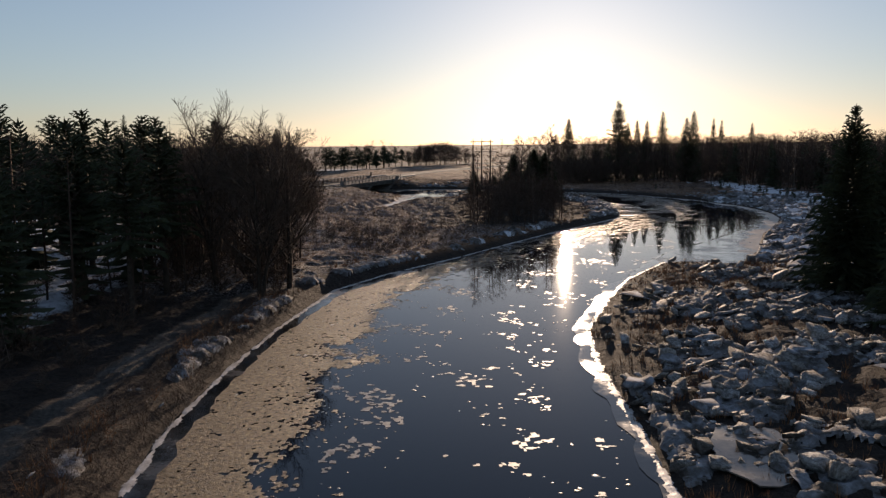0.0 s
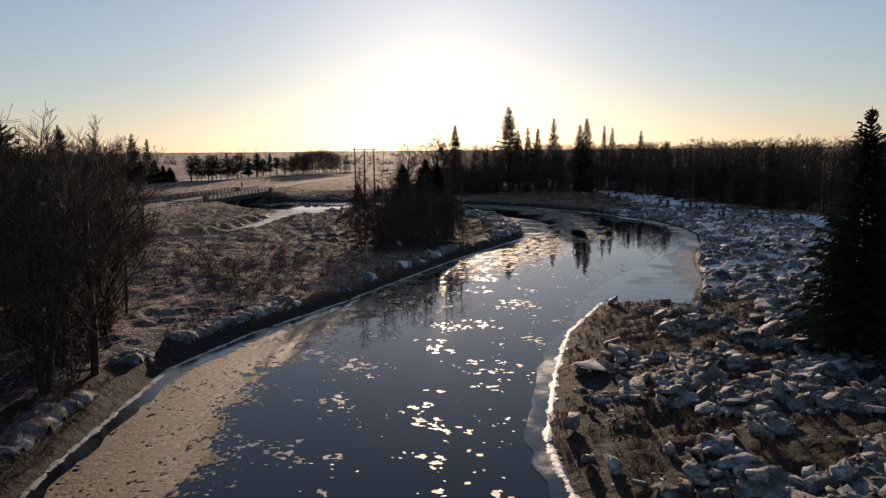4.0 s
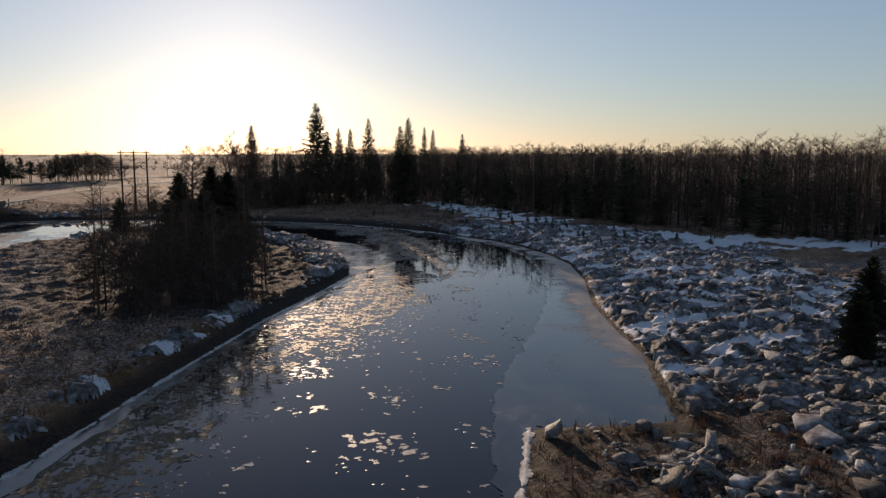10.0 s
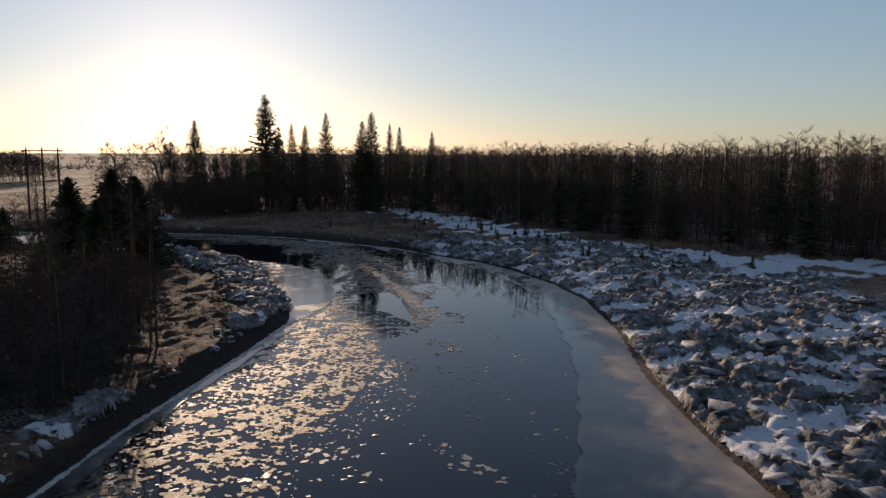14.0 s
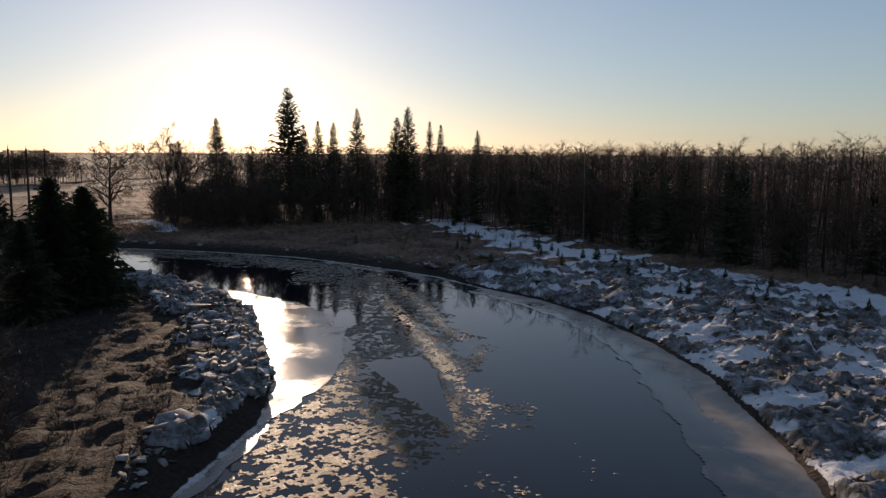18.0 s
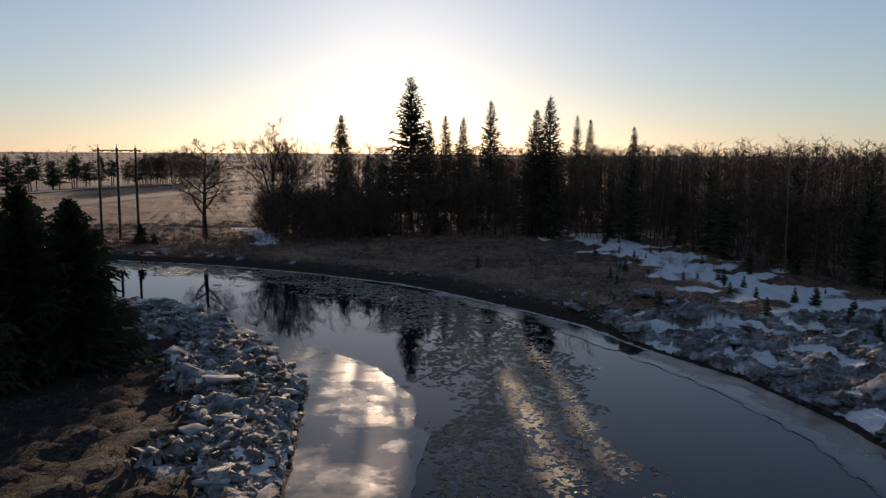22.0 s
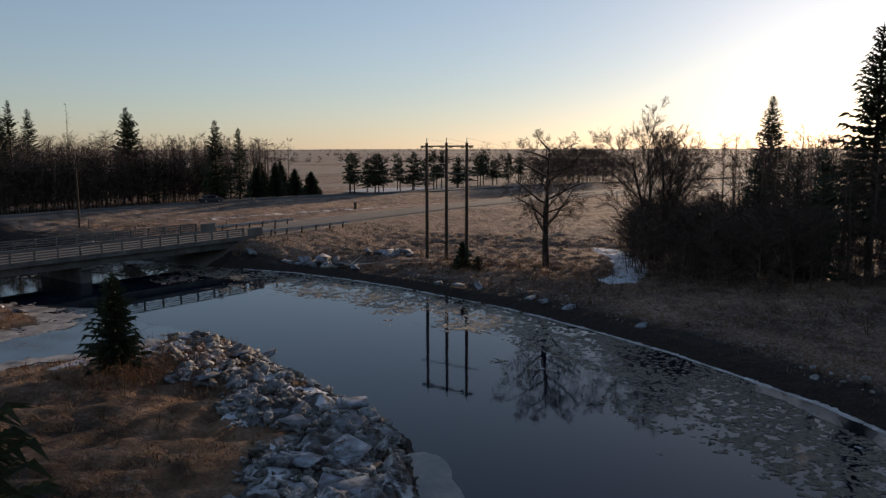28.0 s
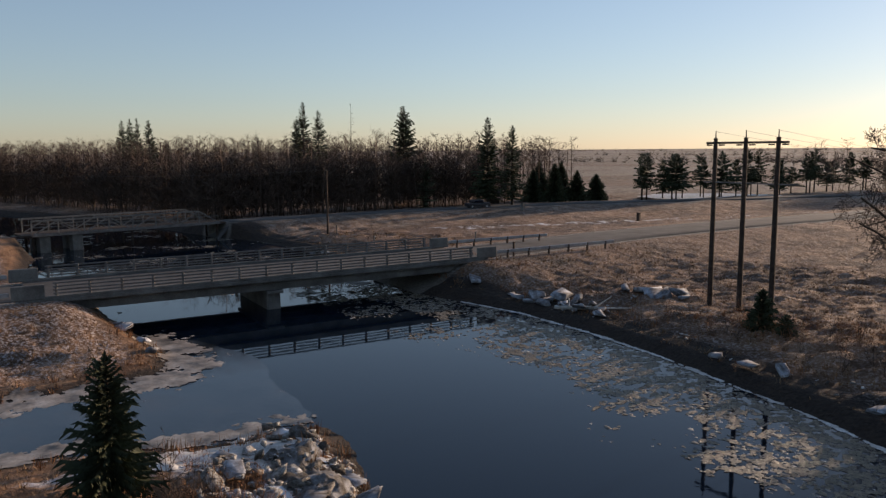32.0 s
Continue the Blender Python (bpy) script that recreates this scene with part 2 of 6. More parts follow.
M_MARBLE = shelf_ice_material()
M_RIM = plain("frosted_rim_ice", [(0.34, (0.05, 0.045, 0.04)), (0.50, (0.27, 0.225, 0.18)), (0.72, (0.50, 0.44, 0.38))], 0.7, 0.45, 0.4, bump=0.3, dist=0.03)
M_SLUSH = island("slush_ice", [(0.0, (0.08, 0.072, 0.06)), (0.6, (0.22, 0.20, 0.17)), (1.0, (0.46, 0.44, 0.42))], 0.5, 0.3, 9.0, 0.25, 0.02)


def skim_material(name, stops, cut, dull, gloss=0.5):
    """Grey-tan skim of frozen slush, lumpy, between dark wet gaps."""
    m, n, l, p = shader(name, 0.3, gloss)
    geo = n.new("ShaderNodeNewGeometry")
    lump = noise_of(n, l, 4.2, 7, geo.outputs["Position"], 0.7)
    r = ramp_of(n, stops)
    l.new(lump.outputs["Fac"], r.inputs[0])
    l.new(r.outputs[0], p.inputs["Base Color"])
    rr = n.new("ShaderNodeMapRange")
    rr.inputs[1].default_value, rr.inputs[2].default_value = cut, cut + 0.08
    rr.inputs[3].default_value, rr.inputs[4].default_value = 0.05, dull
    l.new(lump.outputs["Fac"], rr.inputs[0])
    l.new(rr.outputs[0], p.inputs["Roughness"])
    grain = noise_of(n, l, 7.0, 5, geo.outputs["Position"], 0.7)
    bump_of(n, l, p, grain.outputs["Fac"], 1.0, 0.10)
    return m


M_SKIM = skim_material("skim_ice", [(0.40, (0.012, 0.014, 0.016)), (0.46, (0.11, 0.088, 0.060)), (0.56, (0.19, 0.155, 0.105)), (0.70, (0.34, 0.29, 0.23))], 0.40, 0.55, 0.35)
M_SILT = skim_material("silty_slush", [(0.36, (0.012, 0.012, 0.010)), (0.44, (0.07, 0.05, 0.028)), (0.54, (0.13, 0.092, 0.050)), (0.68, (0.30, 0.22, 0.13))], 0.36, 0.6, 0.25)
M_ICE = island("river_ice_rubble", [(0.0, (0.06, 0.047, 0.038)), (0.35, (0.16, 0.145, 0.13)), (0.75, (0.30, 0.29, 0.28)), (1.0, (0.52, 0.52, 0.53))], 0.85, 0.2, 2.2, 0.7, 0.06)
M_BLOCK = plain("weathered_ice_block", [(0.32, (0.05, 0.042, 0.036)), (0.46, (0.19, 0.19, 0.20)), (0.66, (0.38, 0.41, 0.46))], 1.6, 0.85, 0.15, bump=0.6, dist=0.05, fine=7, vary=0.25)


def chunk_material():
    """Weathered river ice: grey and tan by block, pitted white crust, silt in the pits."""
    m, n, l, p = shader("weathered_river_ice", 0.7, 0.35)
    geo = n.new("ShaderNodeNewGeometry")
    pos = geo.outputs["Position"]
    own = ramp_of(n, [(0.0, (0.10, 0.085, 0.07)), (0.35, (0.32, 0.30, 0.275)), (0.75, (0.48, 0.475, 0.465)), (1.0, (0.66, 0.66, 0.67))])
    l.new(geo.outputs["Random Per Island"], own.inputs[0])
    pits = noise_of(n, l, 6.0, 7, pos, 0.7)
    dirt = ramp_of(n, [(0.36, (0.12, 0.10, 0.08)), (0.50, (0.55, 0.53, 0.50)), (0.62, (1.0, 1.0, 1.0))])
    l.new(pits.outputs["Fac"], dirt.inputs[0])
    mul = n.new("ShaderNodeMix")
    mul.data_type, mul.blend_type = "RGBA", "MULTIPLY"
    mul.inputs[0].default_value = 0.85
    l.new(own.outputs[0], mul.inputs[6])
    l.new(dirt.outputs[0], mul.inputs[7])
    l.new(mul.outputs[2], p.inputs["Base Color"])
    p.inputs["Subsurface Weight"].default_value = 0.35
    p.inputs["Subsurface Radius"].default_value = (0.9, 1.0, 1.0)
    p.inputs["Subsurface Scale"].default_value = 0.12
    bump_of(n, l, p, pits.outputs["Fac"], 1.0, 0.16)
    return m


M_CHUNK = chunk_material()
M_BARK = plain("grey_brown_bark", [(0.3, (0.030, 0.023, 0.018)), (0.7, (0.075, 0.058, 0.046))], 2.5, 0.95, 0.15, bump=0.6, dist=0.03)
M_TWIG = plain("bare_twigs", [(0.3, (0.05, 0.038, 0.030)), (0.7, (0.12, 0.088, 0.068))], 1.5, 0.9, 0.15, bump=0)
M_WOOD_FAR = island("bare_woodland_twigs", [(0.0, (0.046, 0.033, 0.026)), (0.97, (0.115, 0.080, 0.061)), (1.0, (0.20, 0.165, 0.14))], 0.9, 0.15, 0.6, 0)
M_NEEDLE = plain("spruce_needles", [(0.3, (0.024, 0.030, 0.015)), (0.7, (0.060, 0.068, 0.032))], 1.2, 0.75, 0.25, bump=0)
M_POLE = plain("weathered_pole_timber", [(0.3, (0.030, 0.021, 0.016)), (0.7, (0.075, 0.054, 0.042))], 3.0, 0.9, 0.2, bump=0.4, dist=0.01)
M_CONC = plain("stained_concrete", [(0.3, (0.085, 0.078, 0.070)), (0.7, (0.20, 0.185, 0.165))], 0.7, 0.9, 0.25, bump=0.3, dist=0.01, fine=12)
M_STEEL = plain("galvanised_steel", [(0.3, (0.30, 0.30, 0.30)), (0.7, (0.46, 0.46, 0.46))], 2.0, 0.5, 0.5, metal=0.7, bump=0.1, dist=0.004)
M_RUST = plain("dull_painted_steel", [(0.3, (0.10, 0.092, 0.085)), (0.7, (0.20, 0.185, 0.17))], 2.0, 0.7, 0.4, metal=0.3, bump=0.1, dist=0.004)
M_ASPHALT = plain("old_asphalt", [(0.3, (0.05, 0.047, 0.045)), (0.7, (0.10, 0.093, 0.088))], 0.5, 0.9, 0.3, bump=0.3, dist=0.01, fine=25)
M_GRASS = island("dry_grass_blades", [(0.0, (0.085, 0.045, 0.022)), (0.5, (0.20, 0.118, 0.062)), (1.0, (0.36, 0.25, 0.155))], 0.9, 0.15, 4, 0)
M_REED = island("russet_stems", [(0.0, (0.13, 0.06, 0.03)), (1.0, (0.34, 0.18, 0.09))], 0.9, 0.15, 4, 0)
M_CAR = plain("dark_car_paint", [(0.3, (0.02, 0.02, 0.022)), (0.7, (0.035, 0.035, 0.04))], 1, 0.3, 0.5, bump=0)



def drift_material():
    """Rumpled bank ice: dirty grey ice, brown silt in the cracks, snow lying in the hollows (mask 'snow')."""
    m, n, l, p = shader("rumpled_bank_ice", 0.8, 0.3)
    geo = n.new("ShaderNodeNewGeometry")
    pos = geo.outputs["Position"]
    mid = noise_of(n, l, 1.1, 8, pos, 0.68)
    fine = noise_of(n, l, 9.0, 5, pos, 0.7)
    r = ramp_of(n, [(0.34, (0.035, 0.027, 0.020)), (0.44, (0.10, 0.088, 0.076)), (0.53, (0.19, 0.19, 0.195)), (0.68, (0.40, 0.41, 0.43))])
    l.new(mid.outputs["Fac"], r.inputs[0])
    at = n.new("ShaderNodeAttribute")
    at.attribute_name = "snow"
    s = n.new("ShaderNodeMath")
    s.operation = "MULTIPLY_ADD"
    s.inputs[1].default_value = 0.5
    l.new(mid.outputs["Fac"], s.inputs[0])
    l.new(at.outputs["Fac"], s.inputs[2])
    mr = n.new("ShaderNodeMapRange")
    mr.inputs[1].default_value, mr.inputs[2].default_value = 0.62, 0.86
    l.new(s.outputs[0], mr.inputs[0])
    x = n.new("ShaderNodeMix")
    x.data_type = "RGBA"
    l.new(mr.outputs[0], x.inputs[0])
    l.new(r.outputs[0], x.inputs[6])
    x.inputs[7].default_value = (0.70, 0.71, 0.74, 1)
    l.new(x.outputs[2], p.inputs["Base Color"])
    low = bump_of(n, l, p, mid.outputs["Fac"], 0.8, 0.25)
    top = bump_of(n, l, p, fine.outputs["Fac"], 0.6, 0.05)
    l.new(low.outputs[0], top.inputs["Normal"])
    return m


M_DRIFT = drift_material()
M_FLOE = plain("pale_drifting_ice", [(0.3, (0.12, 0.115, 0.11)), (0.5, (0.26, 0.25, 0.24)), (0.7, (0.46, 0.45, 0.43))], 3.2, 0.5, 0.4, bump=0.25, dist=0.015)
M_FROST = plain("white_frosted_ice", [(0.3, (0.28, 0.25, 0.22)), (0.5, (0.48, 0.45, 0.42)), (0.7, (0.66, 0.65, 0.64))], 1.4, 0.55, 0.4, bump=0.3, dist=0.02)
# ---- mesh helpers ----
def tri_mesh(name, V, F, mat, smooth=False):
    V, F = np.asarray(V, np.float32), np.asarray(F, np.int32)
    me = bpy.data.meshes.new(name)
    me.vertices.add(len(V))
    me.vertices.foreach_set("co", V.ravel())
    me.loops.add(F.size)
    me.loops.foreach_set("vertex_index", F.ravel())
    me.polygons.add(len(F))
    k = F.shape[1]
    me.polygons.foreach_set("loop_start", np.arange(0, F.size, k, dtype=np.int32))
    me.polygons.foreach_set("loop_total", np.full(len(F), k, np.int32))
    me.update(calc_edges=True)
    if smooth:
        me.polygons.foreach_set("use_smooth", np.ones(len(F), bool))
    me.materials.append(mat)
    return me


def bm_mesh(name, bm, mat, smooth=False):
    me = bpy.data.meshes.new(name)
    bm.to_mesh(me)
    bm.free()
    if smooth:
        for f in me.polygons:
            f.use_smooth = True
    me.materials.append(mat)
    return me


def thing(name, label, category, group="", kind="", at=None):
    ob = new(name)
    ob.empty_display_size = 0.2
    if at is not None:
        ob.matrix_world = at
    return tagged(ob, label, category, group, kind)


def put(name, me, parent=None, label="", m=None):
    ob = new(name, me)
    if parent is not None:
        ob.parent = parent
    if m is not None:
        ob.matrix_basis = m
    if label:
        ob["label"] = label
    return ob


def part(name, bm, mat, parent, label="", m=None, smooth=False):
    return put(name, bm_mesh(name, bm, mat, smooth), parent, label, m)


def box_bm(sx, sy, sz, bevel=0.0, bm=None, at=(0, 0, 0), rot=None):
    bm = bm or bmesh.new()
    r = bmesh.ops.create_cube(bm, size=1)
    vs = r["verts"]
    bmesh.ops.scale(bm, vec=(sx, sy, sz), verts=vs)
    if bevel:
        es = list({e for v in vs for e in v.link_edges})
        bv = bmesh.ops.bevel(bm, geom=es, offset=bevel, segments=1, affect="EDGES", profile=0.5)
        vs = list({v for f in bv["faces"] for v in f.verts} | {v for v in vs if v.is_valid})
    if rot is not None:
        bmesh.ops.rotate(bm, cent=(0, 0, 0), matrix=rot, verts=vs)
    bmesh.ops.translate(bm, vec=at, verts=vs)
    return bm


def bar_bm(a, b, w, h, bm=None, bevel=0.0):
    """A square bar from a to b."""
    a, b = Vector(a), Vector(b)
    q = (b - a).to_track_quat("Y", "Z").to_matrix()
    return box_bm(w, (b - a).length, h, bevel, bm, (a + b) / 2, q)


def rod_bm(a, b, r0, r1, seg=8, bm=None):
    bm = bm or bmesh.new()
    a, b = Vector(a), Vector(b)
    m = Matrix.Translation((a + b) / 2) @ (b - a).to_track_quat("Z", "Y").to_matrix().to_4x4()
    bmesh.ops.create_cone(bm, cap_ends=True, segments=seg, radius1=r0, radius2=r1, depth=(b - a).length, matrix=m)
    return bm


# ---- the plan: river, banks, roads ----
WEST = [(-12, -90), (-10.4, 0), (-10.4, 25), (-10.8, 32), (-10.4, 40), (-9.3, 50), (-7, 63), (-3, 70.5), (4.2, 80.5), (11.2, 91.5), (19, 103.3),
        (26.5, 113.2), (32, 121), (34.4, 128), (35.6, 136), (37, 146), (35.4, 154), (33.5, 159.5), (30, 167), (26.2, 170.4), (21, 173.6),
        (16.2, 177.4), (12.8, 179.6), (10.4, 180.2), (9.4, 178.4), (8.7, 175.6), (6.1, 172.6), (4.3, 170), (2.7, 166), (-4.1, 166), (-4.0, 171), (-3.4, 174), (-2.5, 177.2), (-2.8, 180), (-5.6, 182.2), (-9.8, 183), (-14, 183.7), (-23, 185.2), (-33, 185.5), (-48, 190), (-58, 194), (-80, 195), (-130, 190), (-240, 160)]
EAST = [(8.6, -90), (8.6, 10), (8.7, 24.5), (9.4, 33), (9.6, 39), (10.9, 48), (14.7, 57.7), (18.6, 66.2), (25, 75.6), (28, 74.6), (31.6, 73.5), (35, 79), (38.2, 83.6),
        (41, 90), (45, 98), (51.4, 107.7), (56.8, 118), (59.2, 126), (60.5, 135), (60.4, 142), (58.6, 149), (57.6, 156), (55.6, 161.5), (52.6, 168),
        (50.4, 172.7), (47.6, 177), (44.4, 180.5), (40.3, 184.8), (35.4, 189), (31, 192.4), (27, 195.2), (22, 197.8), (16.8, 200.6), (10.8, 203), (3.9, 205.2), (-2.4, 205.8), (-8, 206.4),
        (-18, 209.5), (-28, 214), (-39, 219), (-52, 221), (-66, 221), (-85, 222), (-130, 216), (-240, 190)]
BRIDGE_A, BRIDGE_B = Vector((-21.2, 180.4)), Vector((-9.6, 214.0))       # the deck's centre line
AX = (BRIDGE_B - BRIDGE_A).normalized()
ROAD_A = [(-72, 20), (-55, 75), (-40, 125), (-30, 154.7), (-21.2, 180.4), (-9.6, 214), (-5, 238), (0.4, 257), (8.5, 282), (17, 305), (34, 345), (75, 420), (160, 540), (300, 700)]
ROAD_B = [(-90, 100), (-74, 160), (-64, 197), (-60.5, 220), (-56, 237), (-49, 258), (-37, 285), (-20, 309), (-1, 340), (22, 378), (60, 425)]
PATH_W = [(-17, -30), (-15.5, 30), (-14.6, 45), (-12.6, 59), (-9, 67), (-9, 85), (-16, 110)]
STREAM = [(3.0, 178), (1.6, 174), (-0.2, 169.5), (-2.4, 162), (-6, 149), (-8.6, 136), (-14, 126.5), (-24, 119), (-40, 112)]


def seg_dist(x, y, line):
    """Least distance from points to a polyline."""
    best = np.full(x.shape, 1e9)
    for (ax, ay), (bx, by) in zip(line[:-1], line[1:]):
        dx, dy = bx - ax, by - ay
        t = np.clip(((x - ax) * dx + (y - ay) * dy) / (dx * dx + dy * dy), 0, 1)
        best = np.minimum(best, np.hypot(x - ax - t * dx, y - ay - t * dy))
    return best


def inside(x, y, poly):
    hit = np.zeros(x.shape, bool)
    for (ax, ay), (bx, by) in zip(poly, poly[1:] + poly[:1]):
        if ay != by:
            hit ^= ((ay > y) != (by > y)) & (x < (bx - ax) * (y - ay) / (by - ay) + ax)
    return hit


RIVER = WEST + EAST[::-1]


def step(a, b, v):
    t = np.clip((v - a) / (b - a), 0, 1)
    return t * t * (3 - 2 * t)


def waves(x, y, scale, seed):
    """Cheap smooth noise, about -1..1."""
    r = np.random.RandomState(seed)
    out = np.zeros(x.shape)
    for k in range(7):
        a, f, ph = r.uniform(0, 6.283), r.uniform(0.6, 1.9) / scale, r.uniform(0, 6.283)
        out += np.sin((x * math.cos(a) + y * math.sin(a)) * f * 6.283 + ph + 1.7 * np.sin((y * math.cos(a) - x * math.sin(a)) * f * 3.1 + ph))
    return out / 3.2


def land(x, y):
    """Height and masks of the ground."""
    x, y = np.asarray(x, float), np.asarray(y, float)
    dw, de = seg_dist(x, y, WEST), seg_dist(x, y, EAST)
    d = np.minimum(dw, de)
    wet = inside(x, y, RIVER)
    east = (de < dw) & (x > 0) & (y < 152)
    ragged = d + 0.35 * waves(x, y, 7, 3) * step(0.3, 3, d)
    steep = 0.85 * step(0, 1.9, ragged) + 0.25 * step(2, 14, d) + 0.5 * step(15, 60, d)
    gentle = 0.30 * step(0, 1.2, ragged) + 0.45 * step(1, 14, d) + 0.75 * step(18, 45, d)
    far_n = (de <= dw) & ~east
    mouth = np.exp(-((x - 1.5) ** 2 + (y - 175) ** 2) / 130)
    steep = steep * (1 - mouth) + mouth * (0.10 * step(0, 1.2, ragged) + 0.75 * step(0.8, 9, d))
    bank = 0.55 * step(0, 1.4, ragged) + 0.55 * step(1.5, 9, d) + 0.5 * step(10, 60, d)
    h = np.where(east, gentle, np.where(far_n, bank, steep))
    h = h + step(1.2, 4, d) * (0.10 * waves(x, y, 9, 5) + 0.11 * waves(x, y, 2.8, 8) + 0.15 * np.abs(waves(x * 0.6, y, 1.9, 10)) + 0.05 * waves(x * 0.6, y, 1.1, 12)) + 0.25 * step(20, 80, d) * waves(x, y, 60, 9)
    st = seg_dist(x, y, STREAM) + 0.5 * waves(x, y, 6, 21)
    width = 1.4 + 1.0 * step(150, 175, y)
    h = h - np.where(wet, 0, (h - 0.02) * (1 - step(width, width + 2.8, st)))
    h = np.where(wet, -1.1 * step(0, 4, d) - 0.02, np.maximum(h, 0.02))
    da, db, dp = seg_dist(x, y, ROAD_A), seg_dist(x, y, ROAD_B), seg_dist(x, y, PATH_W)
    s_along = (x - BRIDGE_A.x) * AX.x + (y - BRIDGE_A.y) * AX.y
    ln = (BRIDGE_B - BRIDGE_A).length
    span = (s_along > 0.8) & (s_along < ln - 0.8) & (da < 14)
    truss = (x < -50) & (x > -80) & (y > 197.5) & (y < 219.5)
    za = 2.42 - 0.6 * step(250, 340, y)
    ra = np.where(span, 0, 1 - step(4.9, 13.5, da))
    # spill slopes at the abutments
    off = np.where(span, np.minimum(s_along - 0.8, ln - 0.8 - s_along), 0)
    ra = np.where(span & (da < 12), (1 - step(4.9, 13.5, da)) * (1 - step(0, 4.5, off)), ra)
    rb = np.where(truss, 0, 1 - step(3.0, 10, db))
    h = np.maximum(h, np.where(wet & (ra * za < 0.3), -9, h * (1 - ra) + za * ra))
    h = np.maximum(h, np.where(wet, -9, h * (1 - rb) + 2.2 * rb))
    far = np.hypot(x, y - 150)
    h = h + 3.0 * step(900, 2600, far) * (0.5 + 0.5 * waves(x, y, 900, 31))
    return h, dict(d=d, wet=wet, east=east, far_n=far_n, da=da, db=db, dp=dp, st=st, dw=dw, de=de)


def ground_z(x, y):
    return float(land(np.array([x]), np.array([y]))[0][0])


def axis(lo, hi, fine, far_lo, far_hi):
    mid = list(np.arange(lo, hi + fine / 2, fine))
    out, s, v = [], fine, hi
    while v < far_hi:
        s = min(s * 1.22, 350)
        v += s
        out.append(min(v, far_hi))
    back, s, v = [], fine, lo
    while v > far_lo:
        s = min(s * 1.22, 350)
        v -= s
        back.append(max(v, far_lo))
    return np.array(back[::-1] + mid + out)


def build_ground():
    xs, ys = axis(-46, 92, 0.45, -4500, 4500), axis(20, 232, 0.45, -1500, 4700)
    gx, gy = np.meshgrid(xs, ys)
    x, y = gx.ravel(), gy.ravel()
    z, k = land(x, y)
    n, m = len(xs), len(ys)
    i = (np.arange(m - 1)[:, None] * n + np.arange(n - 1)[None, :]).ravel()
    F = np.stack([i, i + 1, i + n + 1, i + n], 1)
    me = tri_mesh("ground", np.stack([x, y, z], 1), F, M_GROUND, True)
    d, east = k["d"], k["east"]
    # snow: strips under the east wood, the thaw patches by the far bank, the bright fields
    line = seg_dist(x, y, [(79, 200), (78, 178), (76, 160), (77, 148), (82, 126), (92, 108), (110, 96)])
    snow = 0.62 * (1 - step(1.5, 7, line + 3.2 * waves(x, y, 8, 41)))
    snow = np.maximum(snow, 0.55 * (1 - step(1.0, 2.2, seg_dist(x, y, [(33, 222), (36, 214), (36.5, 206), (35.6, 203)]))))
    rub = np.where(east, step(0.5, 2, d) * (1 - step(20, 27, d)), 0) * step(70, 84, y)
    snow = np.maximum(snow, (0.40 + 0.16 * waves(x, y, 10, 57)) * rub)
    snow = np.maximum(snow, np.where((k["dw"] < k["de"]) & (y > 124) & (y < 180) & (x > 8), 0.28 * step(0.8, 2, d) * (1 - step(4.5, 7.5, d)), 0))
    snow = np.maximum(snow, 0.46 * (1 - step(14, 40, seg_dist(x, y, [(-34, 66), (-60, 92)]))) * step(-20, -26, x))
    snow = np.maximum(snow, 0.31 * (1 - step(1.5, 3.2, seg_dist(x, y, [(-34, 240), (-21, 256), (-10, 274), (3, 291)]) + 0.6 * waves(x, y, 9, 66))))
    gravel = np.maximum(1 - step(3.9, 5.2, k["da"]), 1 - step(2.4, 3.4, k["db"]))
    gravel = np.maximum(gravel, 0.50 * (1 - step(0.7, 1.6, k["dp"])))
    gravel = np.maximum(gravel, 0.62 * (1 - step(2.5, 4.5, seg_dist(x, y, [(66, 150), (71, 130), (73, 117), (76, 100), (90, 88)]))))
    soil = np.maximum(0.7 * (1 - step(0.6, 2.4, d)), np.where(k["wet"], 1, 0))
    # dark cut-bank soil, carried inland to paint in the bank's shade
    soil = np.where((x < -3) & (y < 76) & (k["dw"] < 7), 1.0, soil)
    soil = np.where(k["far_n"], np.maximum(soil, 0.52 * (1 - step(3, 8, d))), soil)
    soil = np.maximum(soil, np.where(east & (d < 24) & (y < 100), 0.5 + 0.25 * (y < 78), 0))
    # spruce shadow and backlit grass on the point, painted as dark ground
    soil = np.maximum(soil, np.where(k["dw"] < k["de"], 1.1 * step(-6, 6, x + 2 * waves(x, y, 6, 68)) * step(98, 106, y) * (1 - step(150, 164, y)), 0))
    # shade below the west pines, painted in with the dark soil colour
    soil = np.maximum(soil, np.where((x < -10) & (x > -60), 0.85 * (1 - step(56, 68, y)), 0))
    soil = np.where(k["far_n"] & (d < 4.5), np.maximum(soil, 0.72 * (1 - step(2.6, 4.4, d))), soil)
    frost = np.where((k["dw"] < k["de"]) & (y < 190), 1.0 - 0.8 * step(-4, 8, x + 2 * waves(x, y, 6, 68)) * step(94, 108, y), 0.38) * step(1, 4, d) * (0.15 + 0.85 * step(52, 70, y))
    field = step(296, 318, y - 0.15 * np.abs(x)) * (0.62 + 0.2 * np.sign(waves(x, y, 160, 43)) * step(330, 360, y))
    field = np.where((k["db"] < 14) & (y > 215), 0.4, field)
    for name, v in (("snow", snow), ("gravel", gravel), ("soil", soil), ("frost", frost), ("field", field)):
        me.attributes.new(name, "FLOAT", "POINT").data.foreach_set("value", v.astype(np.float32))
